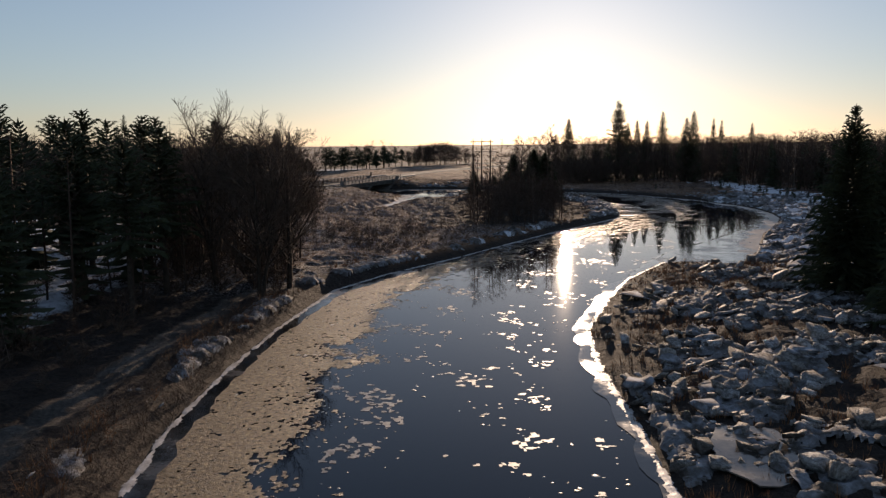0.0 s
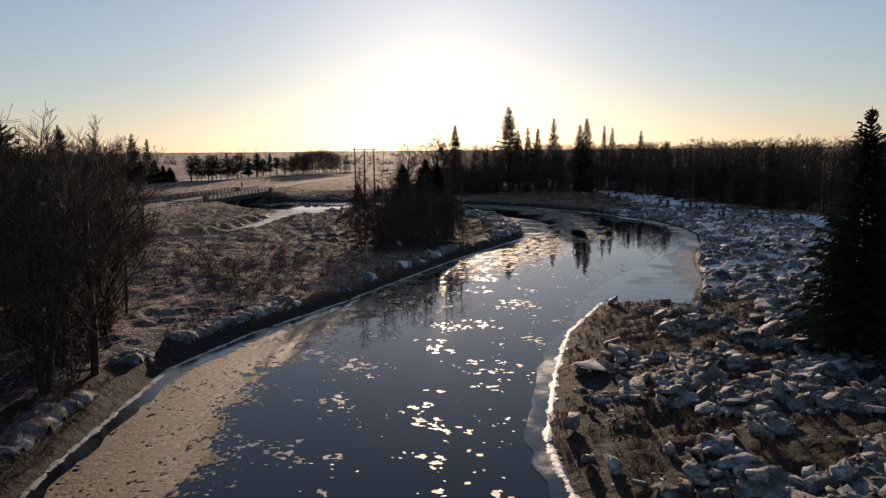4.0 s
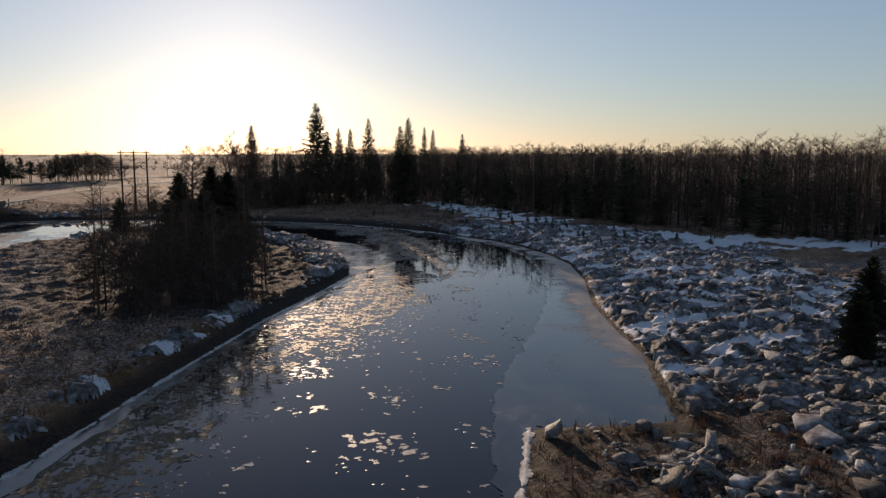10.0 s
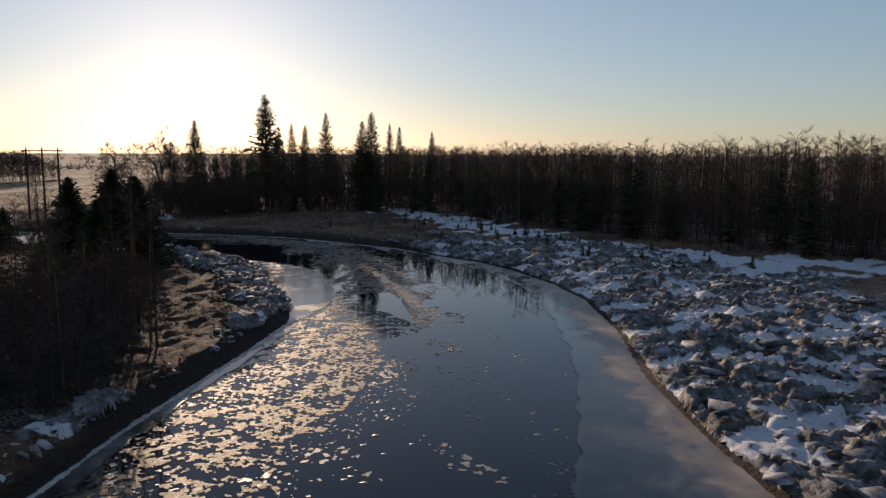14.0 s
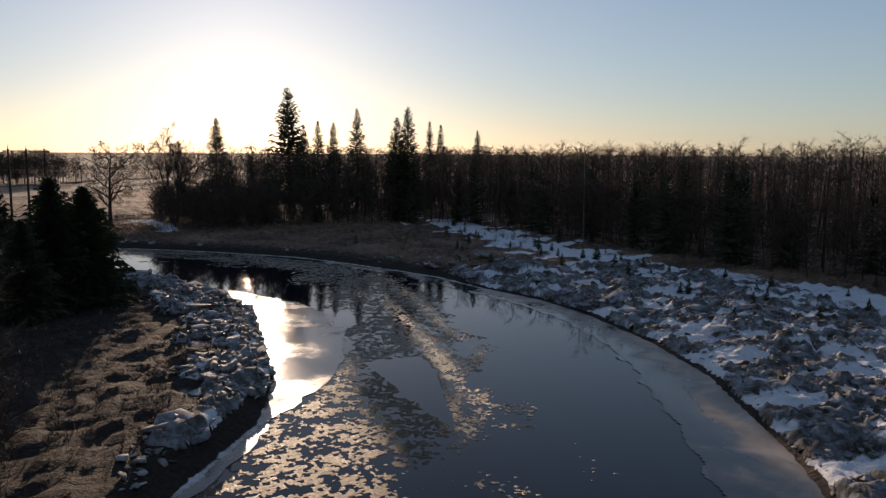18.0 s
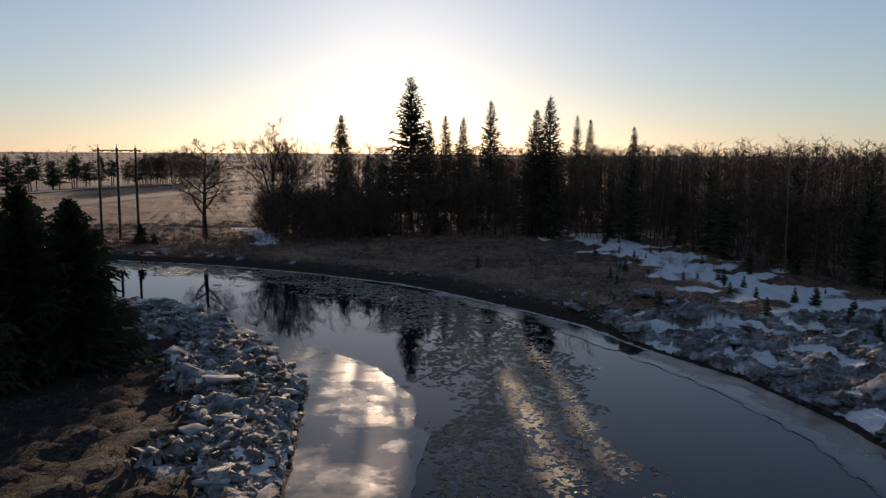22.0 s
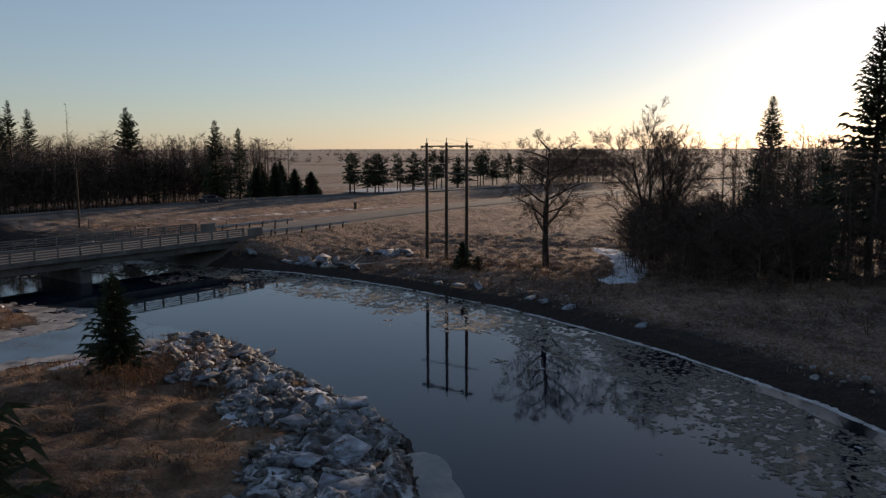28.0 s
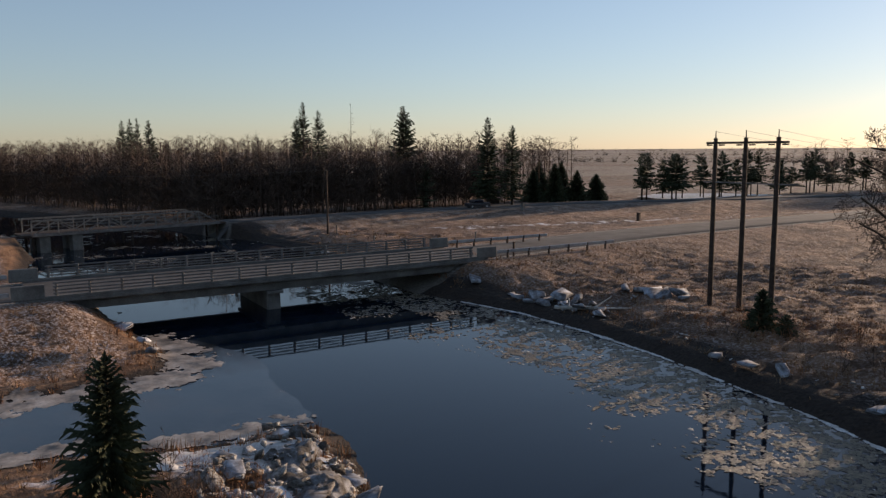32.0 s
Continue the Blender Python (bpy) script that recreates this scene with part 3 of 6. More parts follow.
    return tagged(new("ground", me), "brown dry grassland with frost, bare soil, painted-in tree shade and snow patches", "ground", kind="structure")


build_ground()
bm = bmesh.new()
bmesh.ops.create_grid(bm, x_segments=40, y_segments=40, size=0.5)
for v in bm.verts:
    v.co.x, v.co.y = -90 + 330 * v.co.x, 90 + 330 * v.co.y
water = tagged(new("water", bm_mesh("water", bm, M_WATER)), "dark still river water reflecting the sky", "water", kind="structure")

# ---- ice ----
def chunk_set(seed, count, flat):
    """Broken ice lumps as triangle arrays, about one metre across."""
    r = random.Random(seed)
    made = []
    for k in range(count):
        bm = bmesh.new()
        bmesh.ops.create_cube(bm, size=1)
        for v in bm.verts:
            v.co = Vector((v.co.x * r.uniform(0.7, 1.25), v.co.y * r.uniform(0.6, 1.1), v.co.z * flat * r.uniform(0.75, 1.2)))
            v.co += Vector([r.uniform(-0.12, 0.12) for _ in range(3)])
        bmesh.ops.bevel(bm, geom=list(bm.edges), offset=r.uniform(0.05, 0.14) * (0.5 + flat), segments=1, affect="EDGES", profile=0.6)
        for v in bm.verts:
            v.co += Vector([r.uniform(-0.03, 0.03) for _ in range(3)])
        bmesh.ops.triangulate(bm, faces=bm.faces)
        bm.verts.ensure_lookup_table()
        bm.verts.index_update()
        made.append((np.array([v.co[:] for v in bm.verts]), np.array([[v.index for v in f.verts] for f in bm.faces])))
        bm.free()
    return made


def scatter_mesh(name, shapes, places, mat, smooth=False):
    """places: rows of x, y, z, size, turn, tilt x, tilt y; all joined into one mesh."""
    VV, FF, o = [], [], 0
    P = np.asarray(places)
    pick = np.random.RandomState(len(P)).randint(0, len(shapes), len(P))
    for s, (V, F) in enumerate(shapes):
        Q = P[pick == s]
        if not len(Q):
            continue
        c, sn = np.cos(Q[:, 4]), np.sin(Q[:, 4])
        v = V[None] * Q[:, 3][:, None, None]
        x, y, z = v[..., 0], v[..., 1], v[..., 2]
        z = z + x * Q[:, 5][:, None] + y * Q[:, 6][:, None]
        w = np.stack([x * c[:, None] - y * sn[:, None] + Q[:, 0][:, None], x * sn[:, None] + y * c[:, None] + Q[:, 1][:, None], z + Q[:, 2][:, None]], -1)
        VV.append(w.reshape(-1, 3))
        FF.append((F[None] + (o + np.arange(len(Q)) * len(V))[:, None, None]).reshape(-1, F.shape[1]))
        o += len(Q) * len(V)
    return tri_mesh(name, np.concatenate(VV), np.concatenate(FF), mat, smooth)


RNG = np.random.RandomState(11)


def rubble_density(x, y):
    """Where the river has pushed broken ice ashore, 0..1."""
    h, k = land(x, y)
    d = k["d"]
    e = np.where(k["east"], step(0.2, 1.0, d) * (1 - step(17, 25, d + 3 * waves(x, y, 14, 51))), 0)
    bare = 0.97 * step(-0.15, 0.35, waves(x, y, 10, 52) + 0.4 * waves(x, y, 3, 53)) * (1 - step(66, 76, y)) + 0.5 * step(0.1, 0.6, waves(x, y, 11, 52)) * (y >= 76) * (y < 84)
    e = e * (0.45 + 0.55 * step(-0.35, 0.5, waves(x, y, 5.5, 58)))
    e = e * step(12, 26, y + 4 * waves(x, y, 7, 69))
    e = e * (1 - 0.85 * (1 - step(3.0, 6.5, d + 1.5 * waves(x, y, 4, 56))) * step(30, 44, y) * (1 - step(72, 78, y)))
    e = e * (1 - bare) * (1 - 0.75 * np.exp(-((x - 21) ** 2 + (y - 68) ** 2) / 45))
    w = np.where((k["dw"] < k["de"]) & (y > 124) & (y < 178), step(0.1, 0.8, d) * (1 - step(3.2 + 1.6 * step(136, 146, y), 4.8 + 2.6 * step(136, 146, y) - 1.0 * step(160, 168, y), d + 1.2 * waves(x, y, 8, 53) + 0.5 * waves(x, y, 2.5, 54))), 0)
    w = w * np.where(y > 166, step(7, 11, x + 0.8 * (y - 178)), 1.0)
    w = w * (1 - 0.45 * step(160, 168, y))
    w = w * (1 - 0.6 * step(160, 170, y) * step(-0.3, 0.3, waves(x, y, 5, 67)))
    w2 = np.where((k["dw"] < k["de"]) & (y > 20) & (y < 124), 0.85 * step(0.9, 1.5, d) * (1 - step(2.2, 3.4, d)) * step(-0.25, 0.5, waves(x, y, 13, 54)), 0)
    n = np.where(k["far_n"] & (y > 120), 0.35 * step(1.0, 1.8, d) * (1 - step(3, 5, d)) * step(0.1, 0.7, waves(x, y, 10, 55)), 0)
    n = np.where((x > 44) & (y < 176) & k["far_n"], np.maximum(n, 0.8 * step(0.6, 1.5, d) * (1 - step(7, 12, d)) * (1 - step(150, 172, y))), n)
    logs = np.where(k["far_n"], 0.7 * np.exp(-((x - 8) ** 2 + (y - 207) ** 2) / 14), 0)
    out = np.maximum.reduce([e, w, w2, n, logs])
    return np.where(k["wet"], 0, out), h


def sow(count, x0, x1, y0, y1, dens, seed):
    r = np.random.RandomState(seed)
    x, y = r.uniform(x0, x1, count), r.uniform(y0, y1, count)
    p, h = dens(x, y)
    keep = r.uniform(0, 1, count) < p
    return x[keep], y[keep], h[keep], r


def shard_set(seed, count):
    """Angular broken ice: hulls of a few random points."""
    r = random.Random(seed)
    made = []
    for k in range(count):
        bm = bmesh.new()
        fl = r.uniform(0.12, 0.34)
        for j in range(11):
            v = Vector((r.gauss(0, 1), r.gauss(0, 1), r.gauss(0, 1))).normalized()
            bm.verts.new((v.x * 0.55, v.y * r.uniform(0.3, 0.5), v.z * fl * 0.6))
        hull = bmesh.ops.convex_hull(bm, input=list(bm.verts))
        bmesh.ops.delete(bm, geom=[v for v in bm.verts if not v.link_faces], context="VERTS")
        bmesh.ops.triangulate(bm, faces=bm.faces)
        bm.verts.index_update()
        made.append((np.array([v.co[:] for v in bm.verts]), np.array([[v.index for v in f.verts] for f in bm.faces])))
        bm.free()
    return made


def plates(x, y, size, seed):
    """Tilted broken plates: height over the ground in units of size, and nearness to a crack."""
    rs = np.random.RandomState(seed)
    jx, jy, up = rs.rand(64, 64), rs.rand(64, 64), rs.rand(64, 64) ** 1.5
    tx, ty = rs.normal(0, 0.16, (64, 64)), rs.normal(0, 0.16, (64, 64))
    wx, wy = x / size + 0.22 * waves(x, y, size * 1.4, seed + 1), y / size + 0.22 * waves(x, y, size * 1.4, seed + 2)
    ix, iy = np.floor(wx).astype(int), np.floor(wy).astype(int)
    f1, f2, out = np.full(x.shape, 9.0), np.full(x.shape, 9.0), np.zeros(x.shape)
    for a in (-1, 0, 1):
        for b in (-1, 0, 1):
            cx, cy = (ix + a) % 64, (iy + b) % 64
            dx, dy = wx - ix - a - jx[cx, cy], wy - iy - b - jy[cx, cy]
            dd = np.hypot(dx, dy)
            near = dd < f1
            f2 = np.where(near, f1, np.minimum(f2, dd))
            out = np.where(near, 0.30 * up[cx, cy] + tx[cx, cy] * dx + ty[cx, cy] * dy, out)
            f1 = np.where(near, dd, f1)
    return out, 1 - step(0.0, 0.16, f2 - f1)


def calm_of(x, y):
    """Hollows filled with smooth snow among the broken ice, 0..1."""
    return step(0.0, 0.45, waves(x, y, 7, 171) + 0.35 * waves(x, y, 2.4, 172)) * step(70, 84, y)


def heap_density(x, y):
    p, h = rubble_density(x, y)
    return p * (1 - 0.85 * calm_of(x, y)), h


def drifts(name, x0, x1, y0, y1, cell, label):
    """The pushed-up ice as one rumpled crust: plates, cracks and snow-filled hollows."""
    gx, gy = np.meshgrid(np.arange(x0, x1, cell), np.arange(y0, y1, cell))
    shape, n = gx.shape, gx.shape[1]
    x, y = gx.ravel(), gy.ravel()
    dens, h = rubble_density(x, y)
    live = dens > 0.10
    rel, snow = np.zeros(x.shape), np.zeros(x.shape)
    xl, yl = x[live], y[live]
    a, ca = plates(xl, yl, 1.9, 141)
    b, cb = plates(xl, yl, 0.75, 151)
    c, cc = plates(xl, yl, 0.38, 161)
    calm = calm_of(xl, yl)
    rough = 1 - 0.9 * calm
    hump = 0.16 * np.maximum(0, waves(xl, yl, 4.5, 173)) + 0.10 * np.abs(waves(xl, yl, 2.2, 174))
    rel[live] = hump + rough * (0.95 * a + 0.62 * b + 0.42 * c - 0.16 * ca - 0.11 * cb - 0.06 * cc) + 0.04
    snow[live] = 0.62 * calm + 0.30 * step(0.05, 0.30, a) + 0.20 * step(0.04, 0.3, b) - 0.35 * cb * rough - 0.3 * ca * rough
    snow = snow * (0.45 + 0.55 * step(70, 84, y))
    rel = rel * (0.55 + 0.45 * step(72, 82, y))
    z = h + rel * step(0.10, 0.6, dens) - 0.18 * (1 - step(0.10, 0.35, dens))
    keep = live.reshape(shape)
    keep = keep[:-1, :-1] & keep[1:, 1:] & keep[1:, :-1] & keep[:-1, 1:]
    i = (np.arange(shape[0] - 1)[:, None] * n + np.arange(n - 1)[None]).ravel()[keep.ravel()]
    F = np.stack([i, i + 1, i + n + 1, i + n], 1)
    used, inv = np.unique(F, return_inverse=True)
    r = np.random.RandomState(6)
    V = np.stack([x[used] + r.uniform(-0.3, 0.3, len(used)) * cell, y[used] + r.uniform(-0.3, 0.3, len(used)) * cell, z[used]], 1)
    me = tri_mesh(name, V, inv.reshape(F.shape), M_DRIFT)
    me.attributes.new("snow", "FLOAT", "POINT").data.foreach_set("value", snow[used].astype(np.float32))
    return tagged(new(name, me), label, "ice", kind="stuff")


drifts("ice_drift", 6, 90, 18, 156, 0.19, "rumpled crust of pushed-up river ice and snow on the east bank")
drifts("ice_drift", 6, 38, 156, 182, 0.17, "rumpled crust of pushed-up river ice and snow on the point")
drifts("ice_drift", -13, 6, 20, 100, 0.2, "crumbled ice and snow along the cut bank")
LUMPS = shard_set(5, 24)
x, y, h, r = sow(90000, 6, 90, 18, 212, heap_density, 61)
size = 0.12 + 0.6 * r.beta(1.1, 5, len(x)) + 0.25 * (waves(x, y, 9, 62) > 0.3) * r.beta(1, 3, len(x))
heap = 0.16 * np.maximum(0, waves(x, y, 3.5, 63)) + 0.10 * np.maximum(0, waves(x, y, 1.7, 64))
P = np.stack([x, y, h + 0.12 + heap + size * 0.10 * r.uniform(-0.6, 1.6, len(x)), size, r.uniform(0, 6.28, len(x)), r.normal(0, 0.27, len(x)), r.normal(0, 0.27, len(x))], 1)
tagged(new("ice_rubble", scatter_mesh("ice_rubble", LUMPS, P, M_ICE)), "heaped broken river ice, grey-white, dirty, on the banks", "ice", kind="stuff")
x, y, h, r = sow(26000, -14, 37, 20, 126, lambda x, y: (lambda h, k: (np.where((k["dw"] < k["de"]) & ~k["wet"], step(0.8, 1.3, k["d"]) * (1 - step(1.9, 3.2, k["d"])) * (0.08 + 0.92 * step(0.1, 0.7, waves(x, y, 9, 59))) * (0.25 + 0.75 * step(50, 70, y)), 0), h))(*land(x, y)), 65)
size = 0.22 + 0.8 * r.beta(1.1, 4.0, len(x))
P = np.stack([x, y, h + 0.08 * size, size, r.uniform(0, 6.28, len(x)), r.normal(0, 0.3, len(x)), r.normal(0, 0.3, len(x))], 1)
tagged(new("bank_crest_ice", scatter_mesh("bank_crest_ice", LUMPS, P, M_ICE)), "crumbled snow and ice along the crest of the cut bank", "ice", kind="stuff")


def broken_set(seed, count):
    """Broken weathered ice, about one metre across: slabs split along random planes, with chipped tops."""
    r = random.Random(seed)
    made = []
    for k in range(count):
        bm = bmesh.new()
        bmesh.ops.create_grid(bm, x_segments=2, y_segments=2, size=0.5)
        thick = r.choice((0.16, 0.22, 0.30, 0.45))
        ex = bmesh.ops.extrude_face_region(bm, geom=bm.faces[:])
        for v in [g for g in ex["geom"] if isinstance(g, bmesh.types.BMVert)]:
            v.co.z += thick
        sx, sy = r.uniform(0.9, 1.5), r.uniform(0.5, 0.9)
        for v in bm.verts:
            v.co = Vector((v.co.x * sx + r.uniform(-0.09, 0.09), v.co.y * sy + r.uniform(-0.09, 0.09), v.co.z - thick / 2 + r.uniform(-0.07, 0.07)))
        for j in range(4):
            an = r.uniform(0, 6.283)
            w = Vector((math.cos(an), math.sin(an), r.uniform(-0.5, 0.5))).normalized()
            cut = bmesh.ops.bisect_plane(bm, geom=bm.verts[:] + bm.edges[:] + bm.faces[:], plane_co=w * r.uniform(0.24, 0.48), plane_no=w, clear_outer=True)
            rim = [e for e in cut["geom_cut"] if isinstance(e, bmesh.types.BMEdge)]
            if len(rim) > 2:
                bmesh.ops.holes_fill(bm, edges=rim)
        bmesh.ops.triangulate(bm, faces=bm.faces)
        bm.verts.index_update()
        made.append((np.array([v.co[:] for v in bm.verts]), np.array([[v.index for v in f.verts] for f in bm.faces])))
        bm.free()
    return made


BROKEN = broken_set(19, 18)
x, y, h, r = sow(34000, 6, 76, 18, 182, heap_density, 68)
size = 0.22 + (0.8 + 0.5 * (y < 78)) * r.beta(0.9, 4.5, len(x)) + 0.5 * (y < 78) * r.beta(1.0, 3.5, len(x))
P = np.stack([x, y, h + 0.08 + size * r.uniform(0.0, 0.26, len(x)), size, r.uniform(0, 6.28, len(x)), r.normal(0, 0.30, len(x)), r.normal(0, 0.30, len(x))], 1)
tagged(new("ice_rubble", scatter_mesh("ice_rubble", BROKEN, P, M_CHUNK)), "weathered snow-crusted ice blocks heaped along the banks", "ice", kind="stuff")
x, y, h, r = sow(26000, 7, 42, 122, 182, rubble_density, 74)
size = 0.18 + 0.75 * r.beta(1.0, 3.6, len(x))
P = np.stack([x, y, h + 0.10 + 0.22 * np.maximum(0, waves(x, y, 3.2, 75)) + size * r.uniform(0.0, 0.3, len(x)), size, r.uniform(0, 6.28, len(x)), r.normal(0, 0.32, len(x)), r.normal(0, 0.32, len(x))], 1)
tagged(new("ice_rubble", scatter_mesh("ice_rubble", BROKEN, P, M_CHUNK)), "blue-grey broken ice heaped along the point", "ice", kind="stuff")
SLABS = chunk_set(9, 10, 0.20)
slab_me = [tri_mesh("ice_block", V, F, M_BLOCK) for V, F in SLABS]
x, y, h, r = sow(1250, 6, 72, 22, 212, rubble_density, 71)
for k in range(min(len(x), 240)):
    s = 0.8 + 1.7 * r.beta(1.1, 4.5)
    ob = new("ice_block", slab_me[k % len(slab_me)])
    ob.matrix_world = pose(x[k], y[k], h[k] + 0.16 + 0.10 * s, r.normal(0, 9), r.normal(0, 9), r.uniform(0, 360)) @ Matrix.Diagonal((s, s, s * 0.9, 1))
    tagged(ob, "thick grey-white ice slab lying on the river bank", "ice block", "ice blocks on the banks")

x, y, h, r = sow(4200, 8, 40, 126, 180, rubble_density, 73)
for k in range(min(len(x), 40)):
    s = 0.8 + 1.2 * r.beta(1.2, 2.6)
    ob = new("ice_block", slab_me[(k * 3) % len(slab_me)])
    ob.matrix_world = pose(x[k], y[k], h[k] + 0.16 + 0.12 * s, r.normal(0, 10), r.normal(0, 10), r.uniform(0, 360)) @ Matrix.Diagonal((s, s * 0.8, s * 0.6, 1))
    tagged(ob, "broad blue-grey ice slab heaped on the point", "ice block", "ice blocks on the banks")


def sheet(name, outline, z, mat, label, ragged=0.35, seed=1):
    """A thin ice sheet with a wavy rim and real thickness."""
    ring = []
    for (ax, ay), (bx, by) in zip(outline, outline[1:] + outline[:1]):
        n = max(1, int(math.hypot(bx - ax, by - ay) / 0.8))
        ring += [(ax + (bx - ax) * k / n, ay + (by - ay) * k / n) for k in range(n)]
    R = np.array(ring)
    for _ in range(3):
        R = (np.roll(R, 1, 0) + 2 * R + np.roll(R, -1, 0)) / 4
    R[:, 0] += ragged * (waves(R[:, 0], R[:, 1], 5, seed) + 0.5 * waves(R[:, 0], R[:, 1], 1.8, seed + 2))
    R[:, 1] += ragged * (waves(R[:, 0], R[:, 1], 5, seed + 1) + 0.5 * waves(R[:, 0], R[:, 1], 1.8, seed + 3))
    bm = bmesh.new()
    top = [bm.verts.new((px, py, z)) for px, py in R]
    low = [bm.verts.new((px, py, z - 0.06)) for px, py in R]
    f = bm.faces.new(top)
    for i in range(len(top)):
        j = (i + 1) % len(top)
        bm.faces.new((top[i], low[i], low[j], top[j]))
    bmesh.ops.triangulate(bm, faces=[f])
    bmesh.ops.recalc_face_normals(bm, faces=bm.faces)
    return tagged(new(name, bm_mesh(name, bm, mat)), label, "ice", kind="stuff")


SHELF_EDGE = [(15.5, 60.5), (18.4, 67), (22.6, 75), (26, 80.6), (29.3, 85), (33.6, 89.6), (38.2, 95.2), (42, 100.2), (45.6, 105.6), (49, 111.5), (52, 117.2), (54.4, 122), (56.2, 127), (57.6, 133), (58, 138), (57.6, 143), (56.6, 148)]
SHELF_BACK = [(60, 149.5), (62, 142), (62, 134), (61, 126), (57.5, 117), (52.5, 107), (46, 97), (42.5, 89), (39, 82), (35.5, 77), (34, 72.5), (31.6, 71), (28, 72.5), (25, 74), (19.5, 65.6), (17, 59.5)]


def marbled_shelf(cell):
    """The wide smooth shelf on the east bank as one fine sheet, frosted towards the rubble."""
    poly = SHELF_EDGE + SHELF_BACK
    gx, gy = np.meshgrid(np.arange(14, 63, cell), np.arange(58, 151, cell))
    n = gx.shape[1]
    x, y = gx.ravel(), gy.ravel()
    live = inside(x + 0.18 * waves(x, y, 4, 201), y + 0.18 * waves(x, y, 4, 202), poly)
    k = live.reshape(gx.shape)
    k = k[:-1, :-1] & k[1:, 1:] & k[1:, :-1] & k[:-1, 1:]
    i = (np.arange(gx.shape[0] - 1)[:, None] * n + np.arange(n - 1)[None]).ravel()[k.ravel()]
    F = np.stack([i, i + 1, i + n + 1, i + n], 1)
    used, inv = np.unique(F, return_inverse=True)
    xu, yu = x[used], y[used]
    shore, edge = seg_dist(xu, yu, EAST), seg_dist(xu, yu, SHELF_EDGE)
    tan = (1 - step(0.3, 2.6, shore + 0.9 * waves(xu, yu, 6, 203) + 0.3 * waves(xu, yu, 1.6, 204))) * step(74, 86, yu + 2 * waves(xu, yu, 5, 205))
    frost = 0.16 + 0.15 * step(0.4, 2.5, edge) + 0.10 * (1 - step(0.0, 0.35, edge)) + 0.46 * tan
    me = tri_mesh("shelf_ice", np.stack([xu, yu, np.full(len(xu), 0.035) - 0.02 * (1 - step(0, 0.3, edge))], 1), inv.reshape(F.shape), M_MARBLE, True)
    me.attributes.new("frost", "FLOAT", "POINT").data.foreach_set("value", frost.astype(np.float32))
    return tagged(new("shelf_ice", me), "smooth marbled bank ice, glassy grey, frosted tan along the rubble", "ice", kind="stuff")


marbled_shelf(0.16)
sheet("shelf_ice", [(31, 120), (34, 122.5), (37.8, 127.5), (40.2, 133.5), (41.8, 140), (41.4, 148), (38.6, 153.7), (35.4, 159), (32, 166), (30, 166), (34, 155), (35.5, 146), (34, 136), (32.6, 127)],
      0.035, M_APRON, "smooth pale ice apron frozen along the point", 0.2, seed=13)
strip = [(60.2, 148), (58.2, 156), (56, 162), (53, 168.5), (50.8, 173), (48, 177.5), (44.8, 181), (44.2, 180.2), (46.6, 176.2), (49.2, 171.8), (51, 167.2), (53.6, 161.2), (55.2, 155.8), (56.4, 149)]
sheet("bank_ice", strip, 0.03, M_SHELF, "narrow grey strip of bank ice along the far shore", 0.25, seed=23)
sheet("bank_ice", [(-11.4, 20), (-11.6, 32), (-11.2, 40), (-10, 50), (-7.8, 63), (-4, 71), (3.4, 81), (10.5, 92.2), (18.3, 104), (25.8, 114), (31.5, 122), (32.6, 120.6), (27, 112.7), (19.6, 102.7), (11.8, 90.8),
                   (5, 79.6), (-2, 69.5), (-6, 62.4), (-8.5, 50), (-9.5, 40), (-9.9, 32), (-9.5, 20)], 0.03, M_SHELF, "thin pale line of bank ice under the cut bank", 0.2, seed=33)
sheet("bank_ice", [(8, 18), (8.2, 24.5), (8.7, 33), (8.8, 39), (9.9, 48), (13.7, 58), (17.4, 66), (19.5, 66), (15.6, 57.4), (11.8, 48), (10.4, 39), (10.1, 33), (9.4, 24), (9.4, 18)], 0.03, M_SHELF,
      "pale rim of bank ice beside the rubble shore", 0.2, seed=43)
upstream = [(-0.4, 168), (-1, 162), (-4, 149), (-6.6, 136), (-12.5, 125), (-23, 117.5), (-40, 110.5), (-41, 113.5), (-25, 120.5), (-15.5, 128), (-10.6, 137), (-8, 150), (-5.0, 162), (-3.6, 168)]
sheet("stream_ice", upstream, 0.06, M_FROST, "frozen pale stream winding through the meadow", 0.3, seed=53)
sheet("stream_ice", [(-3.6, 164), (-3.3, 171.5), (-2.4, 174.2), (-0.8, 177.6), (0.6, 179.8), (-1.4, 182.4), (-5.3, 183.7), (-9.2, 184.1), (-8.6, 185.2), (-2.3, 185.3), (0.8, 184.3), (5.7, 181.8), (9.8, 181.0),
                     (9.2, 178.8), (8.2, 176.4), (5.2, 173.2), (3.6, 170), (1.2, 164)], 0.028, M_CLEAR, "dark clear ice at the mouth of the frozen stream", 0.22, seed=113)


